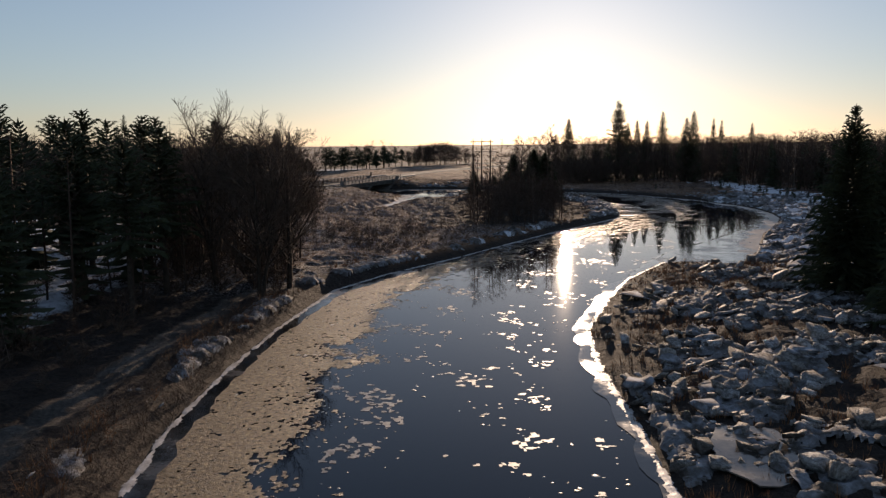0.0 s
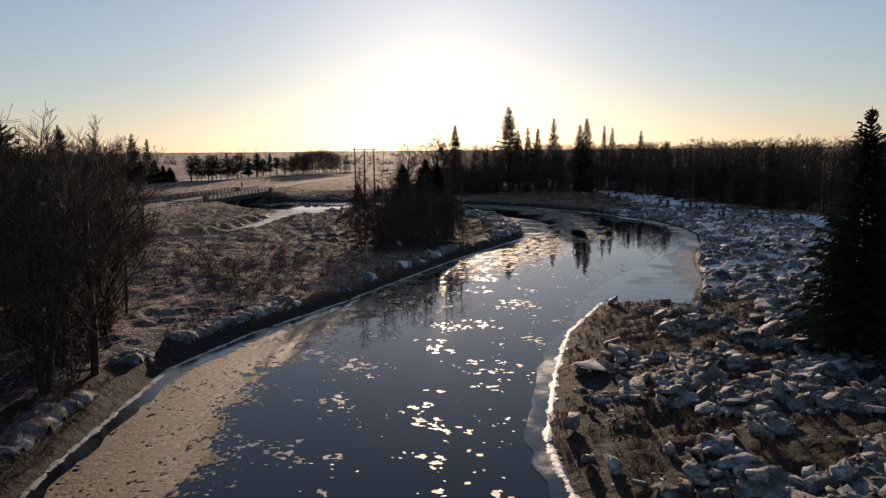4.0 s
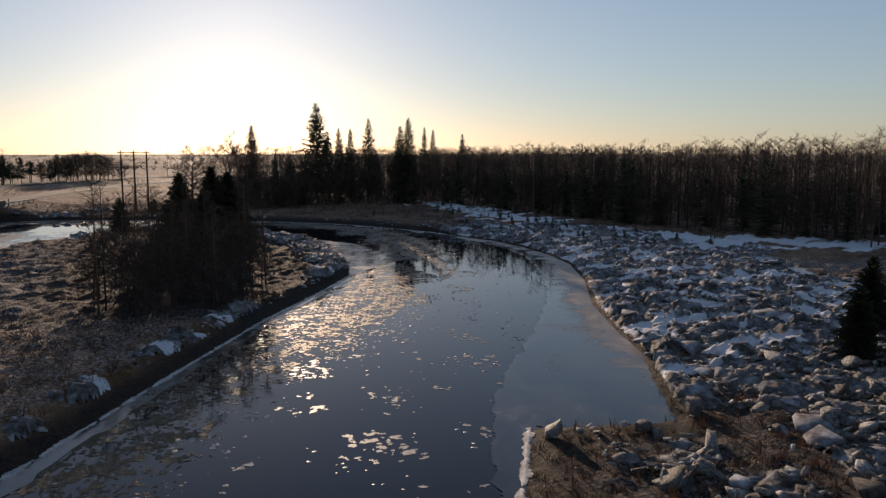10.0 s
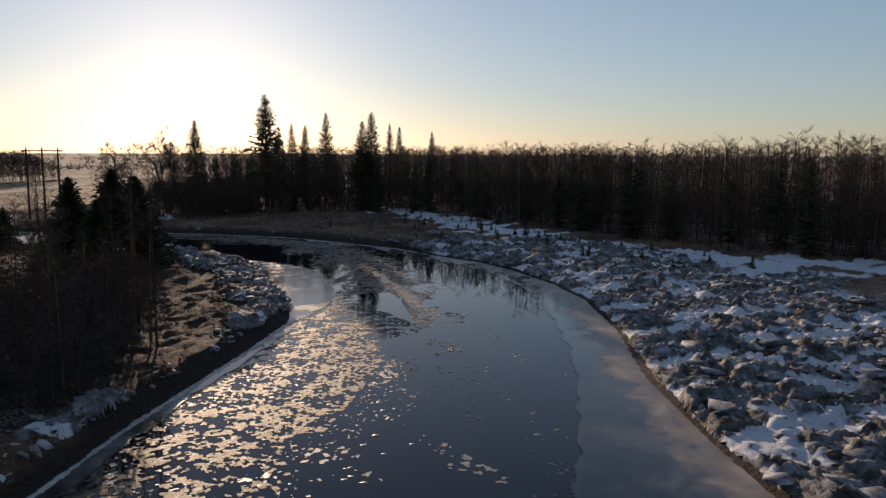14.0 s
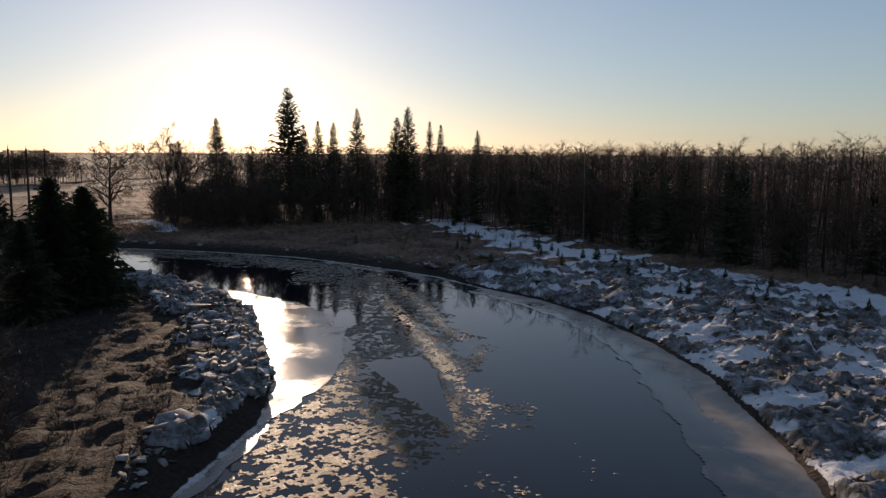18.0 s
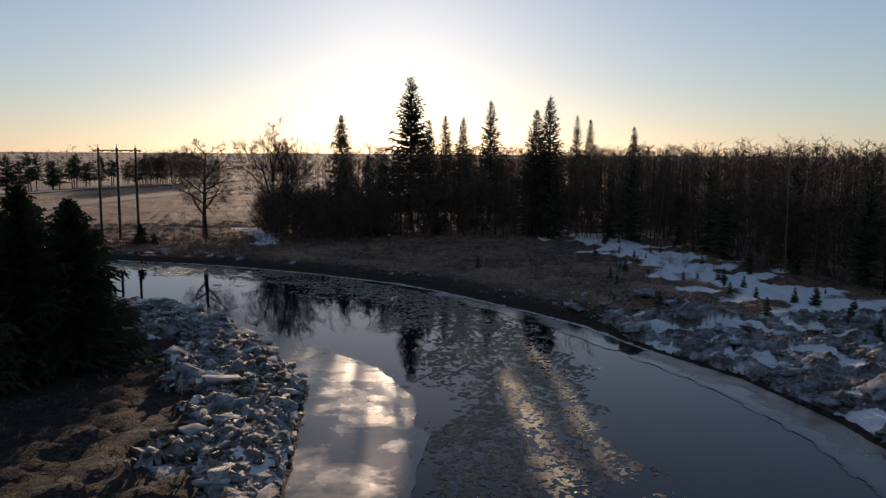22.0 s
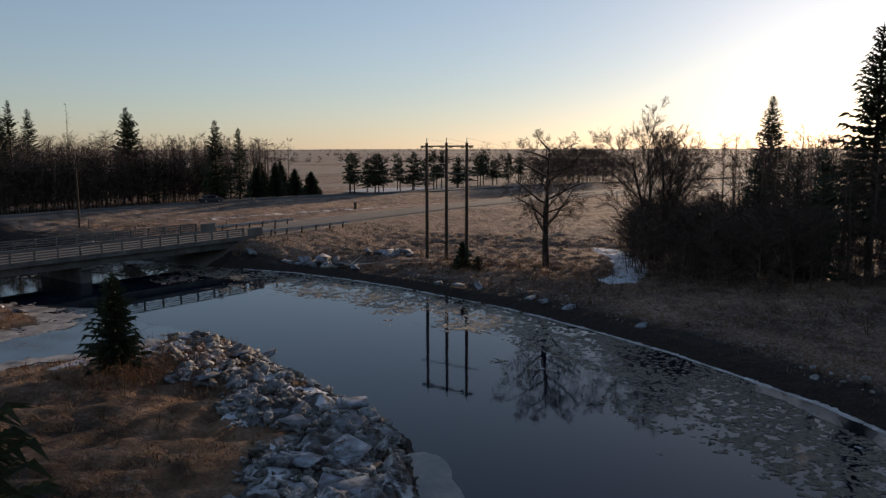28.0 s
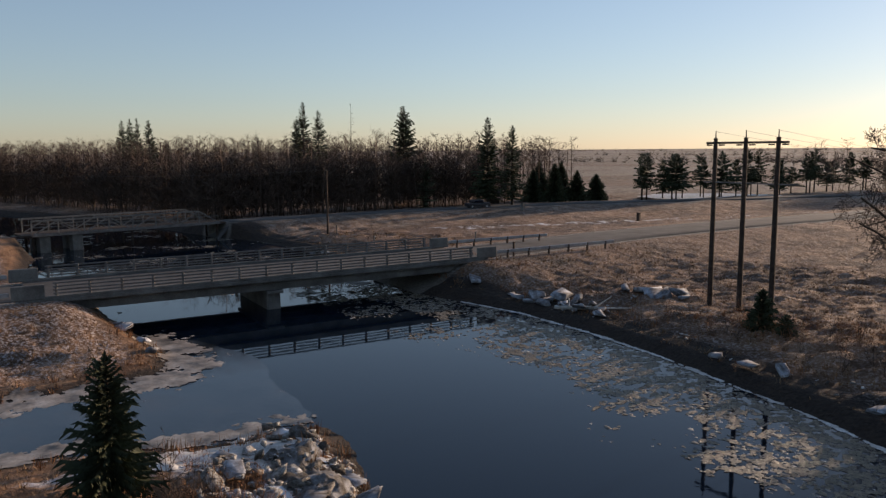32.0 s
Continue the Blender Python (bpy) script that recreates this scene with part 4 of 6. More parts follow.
def frost_band(name, line, width, z, cell, mat, label, seed):
    """Frosted ice frozen along a line: full in the middle, torn and holed towards both edges."""
    L = np.array(line)
    lo, hi = L.min(0) - width - 0.6, L.max(0) + width + 0.6
    gx, gy = np.meshgrid(np.arange(lo[0], hi[0], cell), np.arange(lo[1], hi[1], cell))
    n = gx.shape[1]
    x, y = gx.ravel(), gy.ravel()
    p = 1 - seg_dist(x, y, line) / width + 0.45 * waves(x, y, 3.1, seed) + 0.30 * waves(x, y, 1.1, seed + 1) + 0.2 * waves(x, y, 0.45, seed + 2)
    P = p.reshape(gx.shape)
    c = (P[:-1, :-1] + P[1:, 1:] + P[1:, :-1] + P[:-1, 1:]) / 4
    i = (np.arange(gx.shape[0] - 1)[:, None] * n + np.arange(n - 1)[None]).ravel()[c.ravel() > 0.22]
    F = np.stack([i, i + 1, i + n + 1, i + n], 1)
    used, inv = np.unique(F, return_inverse=True)
    r = np.random.RandomState(seed)
    h = np.maximum(land(x[used], y[used])[0], 0)
    V = np.stack([x[used] + r.uniform(-0.4, 0.4, len(used)) * cell, y[used] + r.uniform(-0.4, 0.4, len(used)) * cell, h + z + 0.02 * np.clip(p[used], 0, 1)], 1)
    return tagged(new(name, tri_mesh(name, V, inv.reshape(F.shape), mat)), label, "ice", kind="stuff")


frost_band("frost_rim", [(-3.4, 162), (-3.7, 171), (-2.8, 174.6), (-1.6, 177.6), (-1.2, 180.0), (-3.4, 182.2), (-6.4, 183.2), (-10.5, 183.8)], 1.5, 0.03, 0.13, M_RIM, "pale tan frosted ice along the stream's grassy tip", 123)
frost_band("frost_rim", [(1.6, 162), (3.8, 169.8), (5.6, 172.8), (7.9, 175.6), (8.5, 177.8), (9.2, 179.2)], 1.1, 0.03, 0.13, M_RIM, "pale frosted ice along the stream's southern edge", 133)
frost_band("frost_rim", [(9.6, 173.0), (11.8, 174.6), (13.2, 176.2)], 2.0, 0.04, 0.15, M_FROST, "snow and frost lying between the reeds on the point", 143)


def slush_density(x, y):
    h, k = land(x, y)
    d, dw, de = k["d"], k["dw"], k["de"]
    a = waves(x, y, 12, 81) + 0.5 * waves(x, y, 4, 82)
    wide = 4.5 * step(84, 100, y)
    west = (1 - step(3.5, 8.5, dw - wide + 1.8 * a)) * (y < 128) * (0.72 + 0.28 * step(-0.4, 0.4, waves(x, y, 5, 83)))
    plume = seg_dist(x, y, [(27, 104), (35.5, 116), (42.5, 128), (46.5, 140), (48.8, 150), (49.2, 160), (47.5, 171), (43.5, 178)])
    east = (1 - step(2.6, 5.6, plume + 1.3 * a)) * (0.68 + 0.32 * step(-0.5, 0.3, waves(x, y, 6, 86)))
    shore = (1 - step(5.0, 9.5, de + 2.2 * a)) * (y < 208) * (0.45 + 0.5 * step(-0.5, 0.15, waves(x, y, 7, 87)))
    east = np.where(y > 166, np.maximum(east, shore), east)
    loose = 0.16 * step(0.0, 0.9, waves(x, y, 6, 84) + 0.4 * a) * (y < 112)
    up = 0.5 * step(0.1, 0.8, a) * (x < -20)
    return np.where(k["wet"], np.maximum.reduce([west, east, loose, up]), 0), np.zeros_like(x)


def skim(name, x0, x1, y0, y1, cell, level, label, mat, side=0):
    """Lumpy skim ice wherever the slush is thick: a fine sheet with ragged holes."""
    gx, gy = np.meshgrid(np.arange(x0, x1, cell), np.arange(y0, y1, cell))
    n = gx.shape[1]
    p, _ = slush_density(gx.ravel(), gy.ravel())
    p = p + 0.22 * waves(gx.ravel(), gy.ravel(), 1.7, 95) + 0.28 * waves(gx.ravel(), gy.ravel() * 0.7, 0.62, 96) + 0.42 * waves(gx.ravel(), gy.ravel() * 0.7, 0.36, 97) + 0.42 * waves(gx.ravel(), gy.ravel() * 0.8, 0.22, 98)
    if side < 0:
        q, _ = slush_density(gx.ravel(), gy.ravel())
        p = np.where((q > 0.2) & (gy.ravel() > 104), p - q + 0.30 + 0.50 * q, -9)
    if side > 0:
        p = p - 0.26 * step(66, 92, gy.ravel())
        p = p + 0.30 * (1 - step(4.0, 6.5, seg_dist(gx.ravel(), gy.ravel(), WEST))) * (1 - step(60, 80, gy.ravel()))
    if side:
        k = land(gx.ravel(), gy.ravel())[1]
        west = (k["dw"] < k["de"]) & (gy.ravel() < 129) & (k["dw"] < 9)
        p = np.where(west == (side > 0), p, -9)
    P = p.reshape(gx.shape)
    c = (P[:-1, :-1] + P[1:, 1:] + P[1:, :-1] + P[:-1, 1:]) / 4
    i = (np.arange(gx.shape[0] - 1)[:, None] * n + np.arange(n - 1)[None]).ravel()[c.ravel() > level]
    F = np.stack([i, i + 1, i + n + 1, i + n], 1)
    used, inv = np.unique(F, return_inverse=True)
    r = np.random.RandomState(5)
    V = np.stack([gx.ravel()[used] + r.uniform(-0.4, 0.4, len(used)) * cell, gy.ravel()[used] + r.uniform(-0.4, 0.4, len(used)) * cell, 0.012 + 0.010 * np.clip((p[used] - level) * 2, -0.8, 1) + r.uniform(-0.003, 0.006, len(used))], 1)
    return tagged(new(name, tri_mesh(name, V, inv.reshape(F.shape), mat)), label, "ice", kind="stuff")


skim("silty_slush", -14, 40, 20, 130, 0.125, 0.66, "golden-tan silty slush frozen along the west bank", M_SILT, 1)
skim("skim_ice", -14, 62, 102, 210, 0.145, 0.66, "tan-grey skim ice and frozen slush along the far bank", M_SKIM, -1)
skim("skim_ice", -90, -14, 186, 224, 0.45, 0.62, "broken skim ice on the pond", M_SKIM)


def lacy_floes(x0, x1, y0, y1, cell):
    """Lacy rafts of thin white ice drifting in the middle of the river."""
    gx, gy = np.meshgrid(np.arange(x0, x1, cell), np.arange(y0, y1, cell))
    n = gx.shape[1]
    x, y = gx.ravel(), gy.ravel()
    k = land(x, y)[1]
    patch = step(0.0, 1.0, waves(x, y, 7, 84) + 0.5 * waves(x, y, 3, 211))
    p = 1.0 * patch - 0.62 + 0.36 * waves(x, y, 1.0, 212) + 0.40 * waves(x, y, 0.50, 213) + 0.34 * waves(x, y, 0.27, 214)
    p = np.where(k["wet"] & (k["d"] > 1.2), p - 0.9 * step(92, 112, y), -9)
    P = p.reshape(gx.shape)
    c = (P[:-1, :-1] + P[1:, 1:] + P[1:, :-1] + P[:-1, 1:]) / 4
    i = (np.arange(gx.shape[0] - 1)[:, None] * n + np.arange(n - 1)[None]).ravel()[c.ravel() > 0.50]
    F = np.stack([i, i + 1, i + n + 1, i + n], 1)
    used, inv = np.unique(F, return_inverse=True)
    r = np.random.RandomState(8)
    V = np.stack([x[used] + r.uniform(-0.4, 0.4, len(used)) * cell, y[used] + r.uniform(-0.4, 0.4, len(used)) * cell, 0.010 + r.uniform(0, 0.004, len(used))], 1)
    return tagged(new("drifting_floes", tri_mesh("drifting_floes", V, inv.reshape(F.shape), M_FLOE)), "lacy thin rafts of pale ice drifting on the river", "ice", kind="stuff")


lacy_floes(-9, 34, 16, 112, 0.11)


def floe_shapes(count):
    made = []
    r = random.Random(4)
    for k in range(count):
        n = r.randint(4, 6)
        ring = [(math.cos(6.283 * (i + r.uniform(-0.3, 0.3)) / n) * r.uniform(0.3, 0.6), math.sin(6.283 * (i + r.uniform(-0.3, 0.3)) / n) * r.uniform(0.2, 0.5)) for i in range(n)]
        V = [(0, 0, 0.012 + r.uniform(-0.004, 0.008))] + [(px, py, r.uniform(0.006, 0.014)) for px, py in ring] + [(px * 1.05, py * 1.05, -0.05) for px, py in ring]
        F = []
        for i in range(n):
            j = (i + 1) % n
            F += [(0, 1 + i, 1 + j), (1 + i, 1 + n + i, 1 + n + j), (1 + i, 1 + n + j, 1 + j)]
        made.append((np.array(V), np.array(F)))
    return made


def loose_density(x, y):
    p, h = slush_density(x, y)
    k = land(x, y)[1]
    return np.where((k["dw"] < k["de"]) & (k["dw"] < 9) & (y < 129) & (p > 0.62), 0.0, p), h


x, y, h, r = sow(230000, -60, 62, 18, 222, loose_density, 91)
size = (0.10 + 0.42 * r.beta(1.1, 4, len(x))) * np.where(seg_dist(x, y, WEST) < 10, 0.65, 1.0)
P = np.stack([x, y, np.full(len(x), 0.006), size, r.uniform(-0.5, 0.5, len(x)), r.normal(0, 0.008, len(x)), r.normal(0, 0.008, len(x))], 1)
tagged(new("slush_ice", scatter_mesh("slush_ice", floe_shapes(12), P, M_SLUSH)), "thin drifting slush and skim ice, tan-grey, on the water", "ice", kind="stuff")



frost_band("frost_rim", [p for p in EAST if 147 < p[1] < 206 and p[0] > -3], 0.16, 0.03, 0.06, M_FROST, "thin broken rim of frosted ice along the far waterline", 73)
frost_band("frost_rim", [p for p in WEST if 10 < p[1] < 122 and p[0] < 33], 0.15, 0.03, 0.07, M_FROST, "thin broken rim of frosted ice under the cut bank", 83)
frost_band("frost_rim", [p for p in EAST if 9 < p[1] < 77 and p[0] < 26], 0.20, 0.03, 0.07, M_FROST, "white frosted rim of ice round the spit", 89)
sheet("bank_ice", [(10.6, 24), (12.2, 23.4), (14.0, 25), (14.6, 28), (13.6, 30.2), (11.8, 29.6), (10.8, 27)], ground_z(12.5, 27) + 0.16, M_APRON, "small frozen pool of grey ice among the rubble", 0.25, 93)
sheet("pond_ice", [(-40, 312), (-31, 307), (-22, 308.5), (-15, 326), (-15.5, 333), (-29, 333), (-40, 324)], ground_z(-27, 318) + 0.35, M_FROST, "pale frozen pool in the field behind the pines", 0.5, 103)
# ---- trees ----
def limb(V, F, pts, radii, sides):
    """A tapered tube along points."""
    base = len(V)
    up = Vector((0.31, 0.17, 0.93))
    for i, p in enumerate(pts):
        d = (pts[min(i + 1, len(pts) - 1)] - pts[max(i - 1, 0)]).normalized()
        a = d.cross(up)
        a = a.normalized() if a.length > 0.05 else d.cross(Vector((1, 0, 0))).normalized()
        b = d.cross(a)
        for s in range(sides):
            t = 6.2832 * s / sides
            V.append(p + (a * math.cos(t) + b * math.sin(t)) * radii[i])
    for i in range(len(pts) - 1):
        for s in range(sides):
            a, b = base + i * sides + s, base + i * sides + (s + 1) % sides
            F.append((a, b, b + sides))
            F.append((a, b + sides, a + sides))


def bare_tree(seed, height, spread, levels=4, kids=5, sides=5, stems=1, low=0.25, droop=0.0, thick=0.022, leader=0.0):
    """Leafless tree: (trunk arrays, twig arrays)."""
    r = random.Random(seed)
    TV, TF, CV, CF = [], [], [], []
    limbs = []

    def grow(start, way, length, radius, level):
        n = 4 if level < 2 else (3 if level == 2 else 1)
        pts, p, w = [start], start.copy(), way.copy()
        for i in range(n):
            w = (w + Vector((r.uniform(-1, 1), r.uniform(-1, 1), r.uniform(-0.6, 0.9) - droop * level)) * (0.10 + 0.09 * level)).normalized()
            p = p + w * (length / n)
            pts.append(p.copy())
        tip = 0.10 if leader and level == 0 else 0.45 if level < 2 else 0.3
        radii = [max(0.013, radius * (1 - (1 - tip) * i / n)) for i in range(n + 1)]
        if level == 1:
            limbs.append(([], []))
        V, F = (TV, TF) if level == 0 else (limbs[-1] if level == 1 else (CV, CF))
        limb(V, F, pts, radii, sides if level == 0 else (4 if level == 1 else 3))
        if level >= levels:
            return
        count = kids + ((12 if leader else 2) if level == 0 else 0) + r.randint(-1, 1)
        for i in range(count):
            t = (low if level == 0 else 0.2) + (1 - (low if level == 0 else 0.2)) * (i + r.uniform(0.1, 0.9)) / count
            f = t * n
            j = min(int(f), n - 1)
            at = pts[j].lerp(pts[j + 1], f - j)
            along = (pts[j + 1] - pts[j]).normalized()
            ang = 2.4 * i + r.uniform(-0.4, 0.4) if leader and level == 0 else r.uniform(0, 6.283)
            side = along.cross(Vector((math.cos(ang), math.sin(ang), 0.2))).normalized()
            open_ = r.uniform(0.55, 1.0) * spread
            w2 = (along * max(0.12, 1.0 - 0.35 * open_) + side * open_ + Vector((0, 0, 0.16))).normalized()
            reach = height * leader * math.sin(3.1416 * (0.20 + 0.60 * t)) * r.uniform(0.75, 1.15) if leader and level == 0 else length * r.uniform(0.42, 0.62) * (1.15 - 0.45 * t)
            grow(at, w2, reach, radius * (1 - 0.55 * t) * r.uniform(0.42, 0.6), level + 1)

    for s in range(stems):
        lean = Vector((r.uniform(-1, 1), r.uniform(-1, 1), 0)) * (0.06 if stems == 1 else 0.26)
        grow(Vector((lean.x * 1.2, lean.y * 1.2, -0.3)), (Vector((0, 0, 1)) + lean).normalized(), height * r.uniform(0.78, 0.92) * (1 if s == 0 else 0.85), height * thick / (1 if stems == 1 else 1.5), 0)
    arr = lambda V: np.array([v[:] for v in V]) if V else np.zeros((0, 3))
    return (arr(TV), np.array(TF, int).reshape(-1, 3)), (arr(CV), np.array(CF, int).reshape(-1, 3)), [(arr(a), np.array(b)) for a, b in limbs]


def conifer(seed, height, radius, clear=0.05, dense=1.0, ragged=0.25, blunt=0.0, tufts=True, fine=False):
    """Spruce: trunk arrays and needled crown arrays, whorls of drooping fronds."""
    r = random.Random(seed)
    TV, TF = [], []
    limb(TV, TF, [Vector((0, 0, -0.3)), Vector((0.03, 0, height * 0.5)), Vector((0, 0.02, height))], [height * 0.016 + 0.04, height * 0.010 + 0.02, 0.012], 6)
    V, F = [], []
    z = height * clear
    while z < height * 0.985:
        t = (z - height * clear) / (height * (1 - clear))
        prof = (1 - t) ** (0.85 - 0.35 * blunt) * (0.35 + 0.65 * min(1, t / 0.12 + 0.35))
        reach = radius * prof + 0.10
        count = max(4, int((7 + r.randint(0, 3)) * dense * (0.7 + 0.5 * prof) * (1.5 if fine else 1)))
        for k in range(count):
            if r.random() < 0.05 + 0.08 * ragged:
                continue
            a = 6.283 * (k + r.uniform(-0.35, 0.35)) / count
            L = reach * r.uniform(1 - ragged, 1 + 0.6 * ragged)
            d = Vector((math.cos(a), math.sin(a), 0))
            side = Vector((-d.y, d.x, 0))
            rise = 0.12 + 0.35 * t - 0.25 * (1 - t)
            sag = L * (0.30 * (1 - t) + 0.05)
            steps = 3 if L < 1.2 else 4
            prev = None
            for i in range(steps + 1):
                u = i / steps
                c = Vector((0, 0, z)) + d * (L * u) + Vector((0, 0, L * rise * u - sag * u * u + 0.22 * L * u ** 3))
                wdt = (0.04 + (0.11 if fine else 0.24) * L * (1 - u) ** 0.7 * min(1, u * 3 + 0.3)) * r.uniform(0.7, 1.25)
                row = (c - side * wdt + Vector((0, 0, -0.55 * wdt)), c + Vector((0, 0, 0.05)), c + side * wdt + Vector((0, 0, -0.55 * wdt)))
                if prev:
                    b = len(V)
                    V.extend(prev)
                    V.extend(row)
                    F.extend([(b, b + 1, b + 4), (b, b + 4, b + 3), (b + 1, b + 2, b + 5), (b + 1, b + 5, b + 4)])
                    # hanging and outward twig tufts along both rims
                    for sgn in ((-1, 1, -1, 1) if tufts and fine else (-1, 1) if tufts else ()):
                        q = c + side * (sgn * wdt * 0.8) - (d * (L / steps * r.random()) if fine else Vector())
                        o = d * (0.22 * L * r.uniform(0.5, 1.2)) + side * (sgn * 0.20 * L * r.uniform(0.4, 1.2)) + Vector((0, 0, -0.16 * L * r.uniform(0.2, 1.3)))
                        b = len(V)
                        wv = (d * 0.06 + Vector((0, 0, 0.05))) * (0.5 + L) * (0.5 if fine else 1)
                        V.extend([q - wv, q + wv, q + o])
                        F.append((b, b + 1, b + 2))
                prev = row
        z += max(0.10, height * 0.024 * (1.15 - 0.6 * t)) * r.uniform(0.8, 1.2) / max(dense, 0.6)
    # leader
    b = len(V)
    for k in range(5):
        a = 1.2566 * k
        V.extend([Vector((0, 0, height * 0.96)), Vector((math.cos(a) * 0.12, math.sin(a) * 0.12, height * 0.955)), Vector((0, 0, height * 1.0 + 0.15))])
        F.append((b + 3 * k, b + 3 * k + 1, b + 3 * k + 2))
    return (np.array([v[:] for v in TV]), np.array(TF)), (np.array([v[:] for v in V]), np.array(F))


def tree_thing(name, arrays, label, category, crown_mat, m, group="", trunk_mat=None):
    (TV, TF), (CV, CF), *rest = arrays
    t = thing(name, label, category, group, at=m)
    bole = put("trunk", tri_mesh("trunk", TV, TF, trunk_mat or M_BARK, True), t)
    put("crown", tri_mesh("crown", CV, CF, crown_mat), t)
    for LV, LF in (rest[0] if rest else ()):
        put("limb", tri_mesh("limb", LV, LF, trunk_mat or M_BARK, True), bole)
    return t


def stand(x, y, turn=0.0, sx=1.0, sz=None, sink=0.05):
    return pose(x, y, ground_z(x, y) - sink, 0, 0, turn) @ Matrix.Diagonal((sx, sx, sz or sx, 1))


def copy_placed(proto, m):
    made = new(proto.name.split(".")[0])
    for key in ("label", "category", "group", "kind"):
        if key in proto:
            made[key] = proto[key]
    made.matrix_world = m
    for c in proto.children:
        put(c.name.split(".")[0], c.data, made, c["label"] if "label" in c else "")
    return made


# spruces standing over the far wood: x, y, top, radius
TALL = [(58.7, 222.6, 24.4, 3.3), (73.7, 203, 20.4, 2.3), (72.0, 203.6, 18.6, 2.2), (71.7, 222.8, 21.0, 2.4), (53.8, 271, 20.8, 2.8), (62.4, 226, 18.0, 1.9), (64.6, 224, 18.6, 1.9), (67.5, 224, 18.4, 1.9),
        (88.0, 226, 19.2, 1.5), (90.4, 226, 18.4, 1.6), (104, 236, 17.8, 1.7)]
protos = {}
for k, (x, y, top, rad) in enumerate(TALL):
    g = ground_z(x, y)
    tree_thing("spruce", conifer(100 + k, top - g, rad * (1.3 if k == 0 else 1.15), 0.12, 0.95, 0.5, 0.35, True, True), "tall dark green spruce rising above the bare wood", "tree", M_NEEDLE, stand(x, y, 40 * k), "tall spruces above the far wood")

# spruces close to the way
NEAR = [(31.8, 55.0, 13.8, 3.0, 1.2, "large dark spruce with dense hanging boughs on the east bank"), (36.0, 50.0, 14.5, 3.8, 1.2, "large dark spruce with dense hanging boughs on the east bank"),
        (38.0, 60.0, 12.0, 2.8, 1.1, "dark spruce at the edge of the ice rubble"), (41, 57, 14, 3.4, 1.1, "tall dark spruce on the east bank"), (48.4, 68, 15.2, 3.4, 1.0, "tall dark spruce on the east bank"), (52, 69, 12, 3.0, 1.0, "tall dark spruce on the east bank"), (31, 44, 13, 3.4, 1.0, "tall dark spruce on the east bank"),
        (46.6, 75.0, 4.2, 1.3, 1.0, "small green spruce among the ice rubble"), (54.0, 79.5, 4.8, 1.5, 1.0, "small green spruce at the rubble's edge"), (56.5, 77.0, 6.0, 1.7, 1.0, "small green spruce at the rubble's edge"),
        (24.9, 148.8, 9.2, 3.3, 1.3, "dark dense spruce on the point"), (22.7, 148.1, 9.7, 3.2, 1.3, "dark dense spruce on the point"), (19.0, 149.5, 8.8, 2.8, 1.2, "dark spruce on the point"), (21.0, 144.5, 7.0, 2.4, 1.1, "dark spruce on the point"),
        (12.8, 169.4, 5.0, 1.6, 0.85, "young green spruce standing alone on the dry bank"), (20.9, 206.8, 2.6, 1.0, 1.0, "small bushy spruce under the power poles"),
        (22.6, 206.0, 1.2, 0.5, 1.0, "spruce sapling in dry grass")]
for k, (x, y, hgt, rad, dn, lab) in enumerate(NEAR):
    tree_thing("spruce", conifer(200 + k, hgt, rad, 0.03, dn * 0.85, 0.5, 0.15, True, True), lab, "tree", M_NEEDLE, stand(x, y, 25 * k))

# the two bare trees by the far bank
tree_thing("oak", bare_tree(21, 14.8, 1.5, 4, 6, 7, 1, 0.26, 0.14, 0.024, 0.31), "bare spreading oak with crooked limbs by the river", "tree", M_TWIG, stand(28.6, 208.9, 30, 1.0, 0.90), trunk_mat=M_BARK)
tree_thing("oak", bare_tree(8, 15.0, 0.85, 4, 6, 6, 5, 0.28, 0.0, 0.020), "tall bare many-stemmed tree beside the dark thicket", "tree", M_TWIG, stand(38.3, 216, 10, 1.05, 0.92), trunk_mat=M_BARK)

# bare trees leaning over the west bank
for k, (x, y, hgt, sp, st) in enumerate([(-12.0, 57.2, 11.5, 0.8, 2), (-10.2, 60.0, 10.8, 0.85, 1), (-13.5, 64, 12, 0.8, 2), (-16.0, 61, 12, 0.8, 2), (-11.5, 68.5, 11, 0.85, 2), (-18.5, 68, 12, 0.8, 2), (-14.5, 74, 11, 0.85, 2)]):
    tree_thing("willow", bare_tree(30 + k, hgt * 1.02, sp * 1.1, 3, 9, 5, st, 0.25), "bare dark riverside tree with fine upswept twigs", "tree", M_TWIG, stand(x, y, 50 * k), "bare trees on the west bank")


def pine_at(k, x, y, hgt):
    return tree_thing("pine", conifer(300 + k, hgt * 0.96, 2.5, 0.38, 0.7, 0.7, 0.7, True, True), "dark ragged pine with bare lower trunk", "tree", M_NEEDLE, stand(x, y, 33 * k), "pines on the west bank")


PINES = [(-19, 57.5, 13), (-22, 63, 14), (-25, 56, 13.5), (-28, 66, 14.5), (-31, 58, 13.5), (-35, 66, 15), (-24, 72, 14), (-39, 60, 14.5), (-20, 78, 14), (-44, 70, 15), (-30, 76, 14), (-36, 78, 14.5), (-27, 49, 12.5), (-35, 48, 13), (-49, 62, 14),
         (-18.5, 49, 12), (-23, 41, 12), (-31, 40, 12.5)]
first = []
for k, (x, y, hgt) in enumerate(PINES):
    if k < 5:
        first.append((pine_at(k, x, y, hgt), hgt))
    else:
        p, h0 = first[k % 5]
        copy_placed(p, stand(x, y, 47 * k, hgt / h0 * (0.95 + 0.05 * (k % 3)), hgt / h0))


